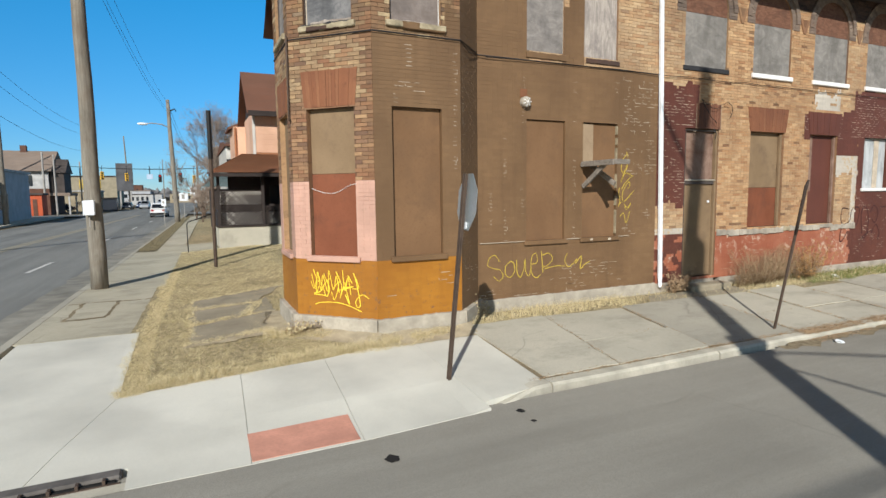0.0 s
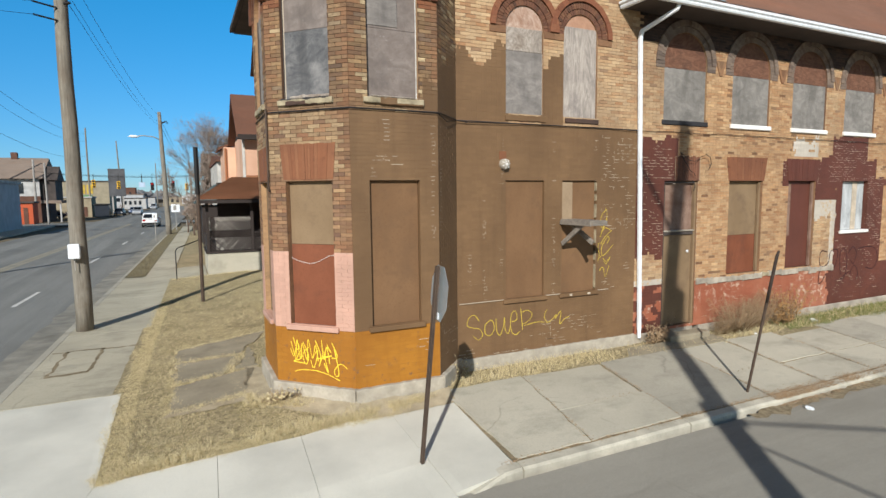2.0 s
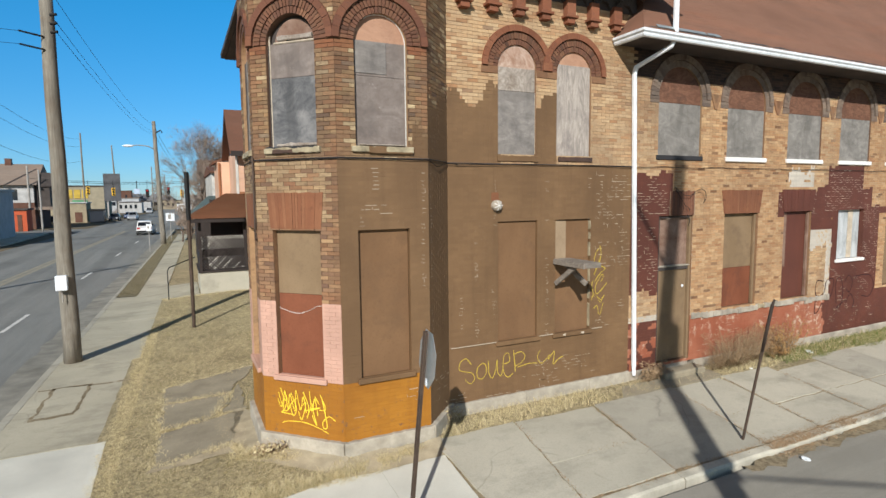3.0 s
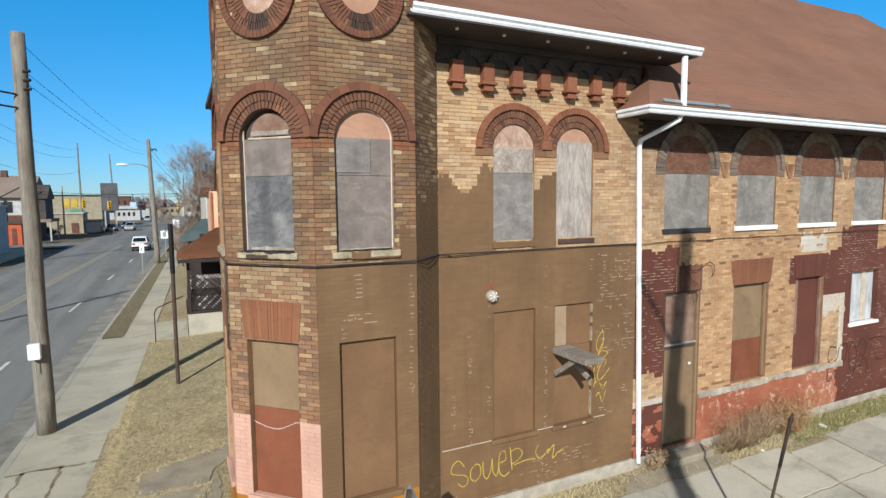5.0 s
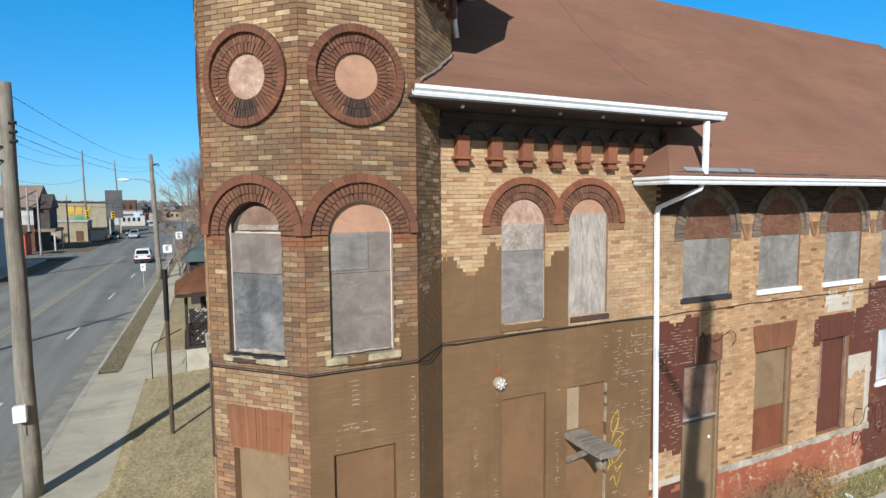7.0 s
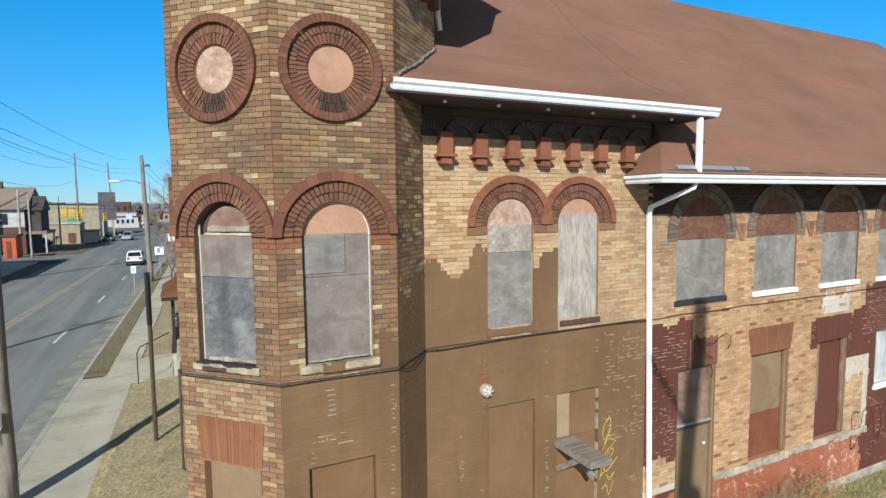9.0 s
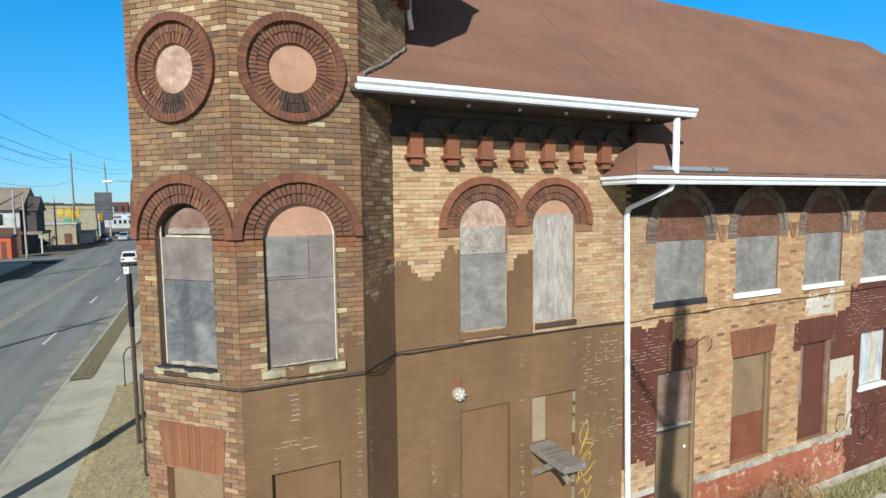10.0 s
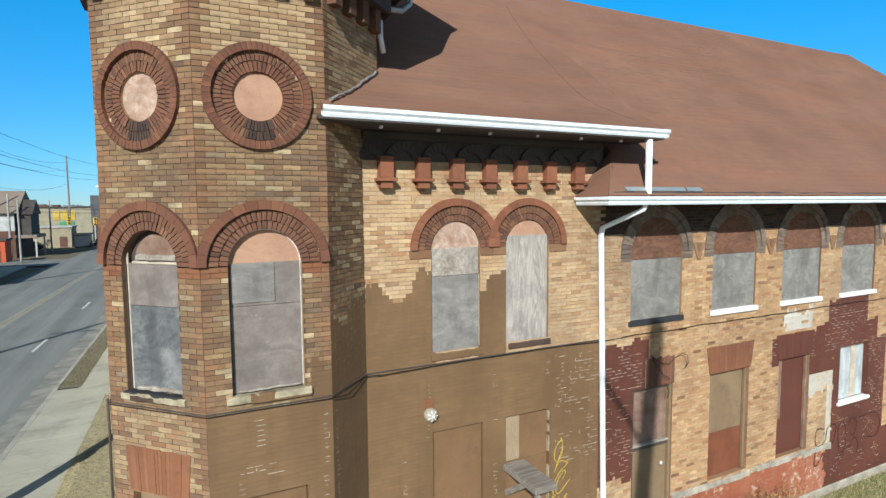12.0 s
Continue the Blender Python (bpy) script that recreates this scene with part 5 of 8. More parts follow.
# gutters and downspouts
def gutter(name, path, z, label):
    """A moulded gutter along points in plan, its outside to the right of the way."""
    prof = [(0.0, 0.0), (0.07, 0.0), (0.085, 0.03), (0.085, 0.055), (0.115, 0.085), (0.115, 0.13), (0.10, 0.13), (0.10, 0.092), (0.068, 0.06), (0.012, 0.015), (0.012, 0.125), (0.0, 0.125)]
    bm = bmesh.new()
    pts = [Vector((*p, 0)) for p in path]
    rings = []
    for i, p in enumerate(pts):
        d0 = (pts[i] - pts[i - 1]).normalized() if i else (pts[1] - pts[0]).normalized()
        d1 = (pts[i + 1] - pts[i]).normalized() if i + 1 < len(pts) else d0
        n0, n1 = Vector((d0.y, -d0.x, 0)), Vector((d1.y, -d1.x, 0))
        m = (n0 + n1).normalized()
        m /= max(0.3, m.dot(n0))
        rings.append([bm.verts.new((p.x + m.x * a, p.y + m.y * a, z + b)) for a, b in prof])
    k = len(prof)
    for a, b in zip(rings, rings[1:]):
        for j in range(k):
            bm.faces.new((a[j], b[j], b[(j + 1) % k], a[(j + 1) % k]))
    bm.faces.new(rings[0][::-1])
    bm.faces.new(rings[-1])
    bmesh.ops.recalc_face_normals(bm, faces=bm.faces)
    return part(name, bm, WHITE, building, label)


# tar line and loose metal where the lower slope meets its gutter
rm = random.Random(8)
bm = bmesh.new()
tube(bm, [(8.0 + k * 0.3, 7.83, 6.925 + rm.uniform(-0.006, 0.012)) for k in range(64)], [rm.uniform(0.012, 0.03) for k in range(64)], 5)
part("tar_edge", bm, TAR_OLD, building, "dark torn edge of the lower roof")
for x_, w_ in ((8.34, 0.55), (8.90, 0.75), (9.7, 0.35)):
    bm = bmesh.new()
    box(bm, (x_, -0.045, 0.0), (x_ + w_, 0.045, 0.005))
    bm.transform(Matrix.Translation((0, 7.86, 6.985)) @ Matrix.Rotation(0.79, 4, "X"))
    part("metal_strip", bm, SIGNBACK, building, "loose strip of bare metal flashing")
gutter("gutter", [(3.60, 7.85), (9.15, 7.85)], 7.79, "white moulded metal gutter")
gutter("gutter", [(7.975, 8.50), (7.975, 7.83), (28.0, 7.83)], 6.735, "white moulded metal gutter")


def downspout(pts, w, label):
    bm = bmesh.new()
    for a, b in zip(pts, pts[1:]):
        a, b = Vector(a), Vector(b)
        d = (b - a)
        m = Matrix.Translation((a + b) / 2) @ d.to_track_quat("Z", "Y").to_matrix().to_4x4()
        r = bmesh.ops.create_cube(bm, size=1, matrix=m @ Matrix.Diagonal((w, w * 0.85, d.length + w * 0.5, 1)))
        bmesh.ops.bevel(bm, geom=list({e for v in r["verts"] for e in v.link_edges}), offset=w * 0.18, segments=1, affect="EDGES")
    return part("downspout", bm, WHITE, building, label)


downspout([(8.80, 7.84, 7.79), (8.80, 7.84, 6.87)], 0.095, "white square downspout between the gutters")
downspout([(8.77, 7.86, 6.745), (8.74, 7.88, 6.66), (8.42, 8.44, 6.36), (8.415, 8.475, 6.25), (8.50, 8.475, 3.2), (8.575, 8.475, 0.30), (8.58, 8.47, 0.12)], 0.085, "white downspout down the brick wall")

bm = bmesh.new()
tube(bm, [(1.225, 8.872, 3.24), (1.205, 8.865, 3.26), (1.205, 8.865, 3.7), (1.21, 8.868, 4.1), (1.208, 8.866, 4.5)], 0.015, 7)
part("conduit", bm, RUST, building, "thin dark pipe up the turret's back edge")

# cables along the belt, loose ends
def cable(pts, r, name="cable", parent=None, mat_=None, label="", sag=0.0):
    bm = bmesh.new()
    out = []
    for a, b in zip(pts, pts[1:]):
        for i in range(8):
            t = i / 8
            p = Vector(a).lerp(Vector(b), t)
            p.z -= sag * 4 * t * (1 - t)
            out.append(p)
    out.append(Vector(pts[-1]))
    tube(bm, out, r, 5)
    return part(name, bm, mat_ or BLACK, parent, label)


rng = random.Random(3)
cable([(4.45, 8.50, 4.40)] + [(4.9 + 0.55 * k, 8.505, 4.43 + rng.uniform(-0.015, 0.02)) for k in range(1, 30)], 0.0065, "wall_cable", building, label="black cable clipped along the belt")
cable([SIDE_1.at(0.0, 4.428, 0.022), SIDE_1.at(0.7, 4.424, 0.022), SIDE_2.at(0.0, 4.426, 0.024), SIDE_2.at(0.8, 4.428, 0.022), SIDE_2.at(FACE, 4.42, 0.03), SIDE_3.at(0.35, 4.34, 0.03), (4.28, 8.49, 4.42), (4.5, 8.50, 4.41)], 0.0065, "wall_cable", building, label="black cable drooping round the turret")
cable([(9.66, 8.50, 4.02), (9.76, 8.46, 3.92), (9.9, 8.45, 3.84), (10.08, 8.45, 3.83), (10.22, 8.45, 3.92), (10.38, 8.44, 3.98), (10.52, 8.45, 3.92), (10.57, 8.46, 3.78), (10.53, 8.5, 3.66)], 0.006, "loose_wire", building, label="loose curling black wire")
cable([(9.66, 8.50, 4.02), (9.72, 8.46, 3.86), (9.84, 8.45, 3.72), (9.92, 8.45, 3.62), (10.02, 8.45, 3.58), (10.08, 8.46, 3.52)], 0.006, "loose_wire", building, label="loose black wire")
cable([(10.05, 8.50, 3.42), (10.06, 8.44, 3.3), (10.04, 8.46, 3.18)], 0.008, "loose_wire", building, label="hanging black wire")
bm = bmesh.new()
tube(bm, [SIDE_1.at(0.29 + 0.8 * k / 72, 2.20 - 0.075 * math.sin(math.pi * min(1.0, k / 60)) ** 1.0 + 0.07 * max(0, k - 36) / 36 + 0.006 * math.sin(k * 2.1), -0.08) for k in range(73)], [0.0055 if k % 4 < 2 else 0.001 for k in range(73)], 5)
part("rope", bm, WHITEWOOD, tw1, "knotted whitish rope strung across the boards")

# vent and serving shelf
vent = thing("wall_vent", "round grey metal vent cap on the brown wall", "vent")
vs, fs = [], []
disc(SIDE_W, 0.96, 3.70, 0.095, 0, 2 * math.pi, 0.05, 0.06, "collar", STONE, vent)
bm = bmesh.new()
bmesh.ops.create_uvsphere(bm, u_segments=18, v_segments=8, radius=0.10, matrix=Matrix.Translation((5.26, 8.49, 3.70)) @ Matrix.Diagonal((1, 0.75, 1, 1)))
part("cap", bm, STONE, vent)
for k in range(7):
    a = math.pi * 2 * k / 7
    bm = bmesh.new()
    rod(bm, (5.26, 8.418, 3.70), (5.26 + 0.085 * math.cos(a), 8.44, 3.70 + 0.085 * math.sin(a)), 0.007, n=5)
    part("fin", bm, WHITEWOOD, vent)
SIDE_W.slab("patch", 0.87, 1.02, 3.79, 3.93, -0.004, 0.008, ORANGE_RED, building, "bare red brick patch above the vent")
shelf = thing("serving_shelf", "weathered grey wooden shelf on cross brackets under the hatch", "shelf")
board = boxpart("board", (6.53, 7.66, 2.640), (6.90, 8.53, 2.672), SHELF_WOOD, shelf, bevel=0.006)
boxpart("edge", (6.515, 7.65, 2.572), (6.548, 8.53, 2.645), SHELF_WOOD, shelf, "rough grey edge strip", 0.005)
boxpart("edge", (6.55, 7.64, 2.58), (6.90, 7.658, 2.668), SHELF_WOOD, shelf, "rough grey end strip", 0.005)
for p_, q_ in (((6.56, 8.50, 2.20), (6.60, 7.95, 2.60)), ((6.84, 7.95, 2.24), (6.72, 8.47, 2.60))):
    bm = bmesh.new()
    p_, q_ = Vector(p_), Vector(q_)
    box(bm, (-0.022, -0.045, -(q_ - p_).length / 2), (0.022, 0.045, (q_ - p_).length / 2), 0.005)
    bm.transform(Matrix.Translation((p_ + q_) / 2) @ (q_ - p_).to_track_quat("Z", "Y").to_matrix().to_4x4())
    part("brace", bm, SHELF_WOOD, shelf)
# the hatch: a paler panel, and bare flaking wood down its edge
SIDE_W.slab("pale_panel", 6.592 - X0, 6.86 - X0, 2.66, 3.39, -0.06, -0.046, HATCH_PALE, hatch, "unfaded pale tan panel", 0.003)
rf_ = random.Random(17)
for z0_, z1_, w_ in ((1.24, 1.78, 0.010), (1.80, 2.05, 0.016), (2.12, 2.5, 0.008), (2.66, 2.98, 0.016), (3.0, 3.16, 0.01), (3.2, 3.39, 0.014)):
    rough_slab(SIDE_W, "flake", 7.416 - X0 - w_, 7.423 - X0, z0_, z1_, -0.05, 0.003, OLDSTONE, hatch, "", z0_ * 3)
for a, b, m_ in ((5.27, 6.2, 1), (6.54, 7.46, 2)):
    x_ = a
    while x_ < b - 0.05:
        w_ = rf_.uniform(0.06, 0.2)
        if rf_.random() < 0.75:
            rough_slab(SIDE_W, "flake", x_ - X0, min(b, x_ + w_) - X0, 1.135 + rf_.uniform(0, 0.02), 1.222, -0.02, 0.056, FLAKE, building, "flaking pinkish white sill", x_ * 2)
        x_ += w_ + 0.01
# upper pair: a thin white edge and a charred foot
SIDE_W.slab("white_edge", 6.108 - X0, 6.116 - X0, 4.62, 5.72, -0.034, -0.028, FLAKE, building, "thin white frame edge", 0.002)
rough_slab(SIDE_W, "charred_sill", 6.62 - X0, 7.42 - X0, 4.49, 4.60, -0.06, 0.03, SOOT_SHADE, building, "charred sill of the pale boarded window", 2.2)
rough_slab(SIDE_W, "sill", 5.29 - X0, 6.16 - X0, 4.47, 4.60, -0.06, 0.03, BROWN, building, "brown painted sill", 2.9)

for a, b in ((4.34, 5.27), (6.2, 6.55), (7.48, 7.75)):
    SIDE_W.slab("ledge", a - X0, b - X0, 1.210, 1.222, -0.01, 0.022, FLAKE, building, "flaking ledge line on the brown wall", 0.004)


def joint_lines(side, base, patches, seed, label):
    """Bare mortar joints that show where the paint has gone: lines that follow the courses."""
    r = random.Random(seed)
    vs, fs = [], []
    for u0, u1, z0, z1, sparse in patches:
        for k in range(int((z0 - base) / COURSE), int((z1 - base) / COURSE)):
            z = base + k * COURSE
            if u1 - u0 < 0.36:
                # a ladder of short dashes up one line
                m = (u0 + u1) / 2 + 0.035 * noise.noise((z * 0.8, seed, u0)) + r.uniform(-0.012, 0.012)
                if noise.noise((u0 * 3, z * 1.5, seed)) > sparse - 0.2 and r.random() < 0.75:
                    l, h = (r.uniform(0.03, 0.055), r.uniform(0.003, 0.005)) if sparse < -0.5 else (r.uniform(0.010, 0.040), r.uniform(0.0018, 0.0038))
                    i = len(vs)
                    vs += [side.at(m - l, z - h, 0.0022), side.at(m + l, z - h, 0.0022), side.at(m + l, z + h, 0.0022), side.at(m - l, z + h, 0.0022)]
                    fs.append((i, i + 1, i + 2, i + 3))
                    if r.random() < 0.14:
                        m += l * r.choice((-1, 1))
                        i = len(vs)
                        vs += [side.at(m - h, z, 0.0024), side.at(m + h, z, 0.0024), side.at(m + h, z + COURSE * 0.8, 0.0024), side.at(m - h, z + COURSE * 0.8, 0.0024)]
                        fs.append((i, i + 1, i + 2, i + 3))
                continue
            j = math.floor(u0 / LONG)
            while j * LONG < u1:
                a = j * LONG + (k % 2) * LONG / 2
                m = a + LONG / 2
                if u0 < m < u1 and noise.noise((m * 2.1, z * 2.6, seed)) + 0.5 * noise.noise((m * 9, z * 11, seed + 3)) > sparse:
                    h = r.uniform(0.0022, 0.0042)
                    if r.random() < 0.92:
                        p, q = sorted((a + LONG * r.uniform(-0.05, 0.5), a + LONG * r.uniform(0.4, 1.05)))
                        i = len(vs)
                        vs += [side.at(p, z - h, 0.0022), side.at(q, z - h, 0.0022), side.at(q, z + h, 0.0022), side.at(p, z + h, 0.0022)]
                        fs.append((i, i + 1, i + 2, i + 3))
                    if r.random() < 0.22:
                        i = len(vs)
                        t = z + COURSE * r.uniform(0.5, 1.0)
                        vs += [side.at(a - h, z, 0.0024), side.at(a + h, z, 0.0024), side.at(a + h, t, 0.0024), side.at(a - h, t, 0.0024)]
                        fs.append((i, i + 1, i + 2, i + 3))
                j += 1
    return tagged(raw("bare_joints", vs, fs, FLAKE, building, label), kind="stuff")


joint_lines(SIDE_W, 0.17, [(x0 - X0, x1 - X0, z0, z1, k) for x0, x1, z0, z1, k in (
    (7.62, 8.42, 3.45, 4.32, -0.3), (7.62, 8.42, 2.5, 3.35, -0.08), (7.5, 8.4, 1.3, 1.8, 0.2), (6.22, 6.54, 1.3, 4.2, 0.0), (5.14, 5.36, 3.3, 4.3, 0.1), (4.72, 5.0, 1.25, 3.2, 0.1), (4.45, 4.7, 1.25, 2.2, 0.0), (7.6, 7.75, 3.6, 4.3, 0.0), (5.1, 5.3, 1.25, 3.3, 0.15),
    (7.25, 7.5, 3.45, 4.3, 0.1), (5.9, 7.4, 0.25, 0.95, 0.2), (4.4, 8.4, 0.22, 0.42, 0.2), (8.5, 9.26, 1.9, 4.25, -0.22), (9.2, 9.62, 3.4, 4.3, -0.1), (13.2, 14.7, 3.35, 3.9, 0.1), (15.1, 16.7, 3.45, 4.5, -0.25), (16.85, 17.5, 1.4, 3.9, -0.05), (15.5, 17.5, 0.3, 2.0, 0.12), (10.5, 15.2, 0.3, 1.05, 0.28))], 4, "pale bare joints showing through the wall paint")
joint_lines(SIDE_2, 0.15, [(0.44, 0.70, 4.0, 4.40, -0.8), (0.40, 0.80, 3.66, 3.84, -0.1), (0.2, 0.5, 3.45, 3.8, -0.2), (1.25, 1.41, 1.2, 4.3, 0.05), (0.2, 1.3, 0.3, 0.95, 0.4)], 5, "pale bare joints showing through the turret paint")
joint_lines(SIDE_3, 0.15, [(0.0, 0.2, 0.9, 4.3, 0.0), (0.2, 0.9, 0.3, 1.4, 0.2)], 6, "pale bare joints on the shaded turret side")



def bay_height(y):
    for (y0, z0), (y1, z1) in zip(EAVE, EAVE[1:]):
        if y <= y1:
            return z0 + (z1 - z0) * (y - y0) / (y1 - y0)
    return EAVE[-1][1]


# seam where the end bay's shingles lap over the long slope
bm = bmesh.new()
tube(bm, [(8.22 + 0.16 * max(0.0, y_ - 9.1) + 0.95 * max(0.0, 8.6 - y_), y_, bay_height(y_) + 0.004) for y_ in [8.05 + 0.22 * k for k in range(18)]], [0.005 + 0.002 * math.sin(k * 2.3) for k in range(18)], 5)
part("roof_seam", bm, SEAM, building, "dark seam between the two shingle slopes")
rf = random.Random(6)
bm = bmesh.new()
tube(bm, [(x + 0.03 + rf.uniform(-0.012, 0.012), y - 0.01, bay_height(y) + 0.03 + rf.uniform(-0.015, 0.02)) for x, y in [(3.66 + k * 0.035, 7.80 + k * 0.0375) for k in range(28)]], [rf.uniform(0.010, 0.024) for k in range(28)], 6)
part("flashing", bm, FLASH, building, "crumbling grey tar flashing where roof meets turret")
bm = bmesh.new()
tube(bm, [(4.72, 8.90, 9.35), (4.72, 8.90, 9.12), (4.78, 8.95, 8.92)], 0.04, 6)
part("downspout", bm, WHITE, building, "short grey pipe end beside the turret")
bm = bmesh.new()
tube(bm, [(4.75, 9.0, 9.55), (5.15, 9.15, 9.62), (5.3, 9.2, 9.75), (5.3, 9.2, 10.3)], 0.05, 6)
part("downspout", bm, SIGNBACK, building, "grey pipe bent out from the turret eave")


# ---- ground ----
def rise(x, y):
    """Height of the walked ground: it falls away from the building."""
    dx, dy = max(0.0, 2.0 - x), max(0.0, 8.4 - y, y - 60)
    return max(-0.22, -0.005 - 0.066 * math.hypot(dx, dy))


def bend(y):
    """The main road swings slightly to the east in the distance."""
    return 0.036 * (y - 15)


def sheet(name, corners, step, lift, material, label, parent=None, thick=0.0, kind="structure", fn=rise, category="", jag=0.0):
    """A four-cornered patch of ground that follows the rise."""
    a, b, c, d = [Vector((*p, 0)) for p in corners]
    nu = max(1, int(max((b - a).length, (c - d).length) / step))
    nv = max(1, int(max((d - a).length, (c - b).length) / step))
    vs, fs = [], []
    for j in range(nv + 1):
        for i in range(nu + 1):
            p = a.lerp(b, i / nu).lerp(d.lerp(c, i / nu), j / nv)
            if jag and (i in (0, nu) or j in (0, nv)):
                p = p + Vector((noise.noise((p.x * 3, p.y * 3, 1)), noise.noise((p.x * 3, p.y * 3, 7)), 0)) * jag + Vector((noise.noise((p.x * 11, p.y * 11, 3)), noise.noise((p.x * 11, p.y * 11, 9)), 0)) * jag * 0.5
            vs.append((p.x, p.y, fn(p.x, p.y) + lift))
    w = nu + 1
    for j in range(nv):
        for i in range(nu):
            k = j * w + i
            fs.append((k, k + 1, k + 1 + w, k + w))
    if thick:
        edge = [i for i in range(w)] + [j * w + nu for j in range(1, nv + 1)] + [nv * w + i for i in range(nu - 1, -1, -1)] + [j * w for j in range(nv - 1, 0, -1)]
        base = len(vs)
        vs += [(vs[k][0], vs[k][1], vs[k][2] - thick) for k in edge]
        for q in range(len(edge)):
            r = (q + 1) % len(edge)
            fs.append((edge[q], base + q, base + r, edge[r]))
    ob = raw(name, vs, fs, material, parent, label)
    if parent is None:
        tagged(ob, label, category or name, kind=kind)
    return ob


ROAD = -0.265
raw("ground", [(-2500, -2500, -0.42), (2500, -2500, -0.42), (2500, 2500, -0.42), (-2500, 2500, -0.42)], [(0, 1, 2, 3)], FARGROUND, None, "flat dry winter ground reaching the horizon")
tagged(bpy.data.objects["ground"], "", "ground", kind="structure")
flat = lambda x, y: ROAD
road_side = sheet("road", [(-5.2, -3.2), (60, -3.2), (60, 5.3), (-5.2, 5.3)], 4, 0.0, ASPHALT, "grey asphalt side street", fn=flat)
road_main = sheet("road", [(-14.6 + bend(-60), -60), (-2.9 + bend(-60), -60), (-2.9 + bend(400), 400), (-14.6 + bend(400), 400)], 8, 0.004, ASPHALT_MAIN, "worn asphalt four-lane main road", fn=flat)
cross = sheet("road", [(-60, 84), (40, 84), (40, 94), (-60, 94)], 8, 0.002, ASPHALT_MAIN, "asphalt cross street at the traffic lights", fn=flat)

GUTTER = plain("pale_worn_gutter_concrete", (0.275, 0.258, 0.212), 0.92, dirt=0.5, big=1.5, fine=30)
sheet("gutter_pan", [(-3.62 + bend(10.8), 10.8), (-2.9 + bend(10.8), 10.8), (-2.9 + bend(84), 84), (-3.62 + bend(84), 84)], 0.5, 0.008, GUTTER, "pale worn concrete gutter along the main road", fn=flat, jag=0.10, category="gutter")
# lane marks on the main road
MARK = plain("worn_white_road_paint", (0.62, 0.60, 0.55), 0.8, dirt=0.3, big=3)
YMARK = plain("worn_yellow_road_paint", (0.32, 0.285, 0.205), 0.8, dirt=0.35, big=3)
for k in range(12):
    y = 8.8 + k * 12.65
    tagged(raw("lane_mark", [(-5.35 + bend(y), y, ROAD + 0.009), (-5.22 + bend(y), y, ROAD + 0.009), (-5.22 + bend(y + 3), y + 3, ROAD + 0.009), (-5.35 + bend(y + 3), y + 3, ROAD + 0.009)], [(0, 1, 2, 3)], MARK), "worn white dash on the main road", "road marking", "lane dashes", "structure")
WORNPAINT = plain("tan_worn_paint_traces", (0.262, 0.243, 0.190), 0.85, dirt=0.4, big=3)
tagged(raw("centre_strip", [(-9.02 + bend(-40), -40, ROAD + 0.007), (-8.42 + bend(-40), -40, ROAD + 0.007), (-8.42 + bend(84), 84, ROAD + 0.007), (-9.02 + bend(84), 84, ROAD + 0.007)], [(0, 1, 2, 3)], WORNPAINT), "tan strip of old worn paint on the main road", "road marking", "centre lines", "structure")
for x in (-9.0, -8.66):
    tagged(raw("centre_line", [(x + bend(-40), -40, ROAD + 0.009), (x + 0.17 + bend(-40), -40, ROAD + 0.009), (x + 0.17 + bend(84), 84, ROAD + 0.009), (x + bend(84), 84, ROAD + 0.009)], [(0, 1, 2, 3)], YMARK), "worn yellow centre line on the main road", "road marking", "centre lines", "structure")

# lawn with slabs set in it
lawn = sheet("lawn", [(-1.5, 7.3), (4.2, 7.6), (4.4, 24.6), (-1.5 + bend(24), 24.6)], 0.4, -0.007, DRYGRASS, "dry straw-coloured lawn beside the building")
lawn_side = sheet("lawn", [(3.6, 7.55), (24, 7.75), (24, 8.6), (3.6, 8.6)], 0.4, -0.012, DRYGRASS, "strip of dry grass along the wall")
verge = sheet("lawn", [(-2.80 + bend(26.6), 26.6), (-2.0 + bend(26.6), 26.6), (-2.0 + bend(70), 70), (-2.80 + bend(70), 70)], 1.5, 0.004, VERGE, "bare brown dirt verge between road and pavement")
yard = sheet("lawn", [(-1.5 + bend(24), 24.5), (24, 24.5), (24, 60), (-1.5 + bend(60), 60)], 2.0, -0.03, DRYGRASS, "dry grass in the next yard")

# pavement along the main road
pave = thing("pavement", "old grey concrete pavement along the main road", "pavement", kind="structure")
sheet("crack", [(-2.74, 14.19), (-0.98, 14.17), (-0.98, 14.25), (-2.74, 14.27)], 0.1, 0.003, DIRT, "dirt-filled crack across the pavement", pave, jag=0.05)
sheet("crack", [(-2.70, 17.7), (-2.60, 17.7), (-2.64, 21.1), (-2.72, 21.1)], 0.12, 0.003, DIRT, "dirt-filled crack along the kerb", pave, jag=0.06)
y = 10.75
k = 0
while y < 70:
    w = 5.25 if y < 26 else 6.4
    x0, x1 = (-2.78, -1.12 + min(0.17, 0.04 * (y - 10.75))) if y < 26.5 else (-2.05, -0.95)
    sheet("slab", [(x0 + bend(y), y), (x1 + bend(y), y), (x1 + bend(y + w), y + w - 0.018), (x0 + bend(y + w), y + w - 0.018)], 0.3, 0.0, PAVE_TAN, "", pave, 0.12, jag=0.03)
    y += w
    k += 1
sheet("slab", [(-0.92, 24.95), (0.82, 24.95), (0.82, 28.6), (-0.80, 28.6)], 0.3, 0.004, PAVE_TAN, "concrete path from the pavement to the porch", pave, 0.12, jag=0.05)
old_frame = [(-2.47, 12.42), (-1.88, 12.47), (-1.83, 14.23), (-2.43, 14.23)]
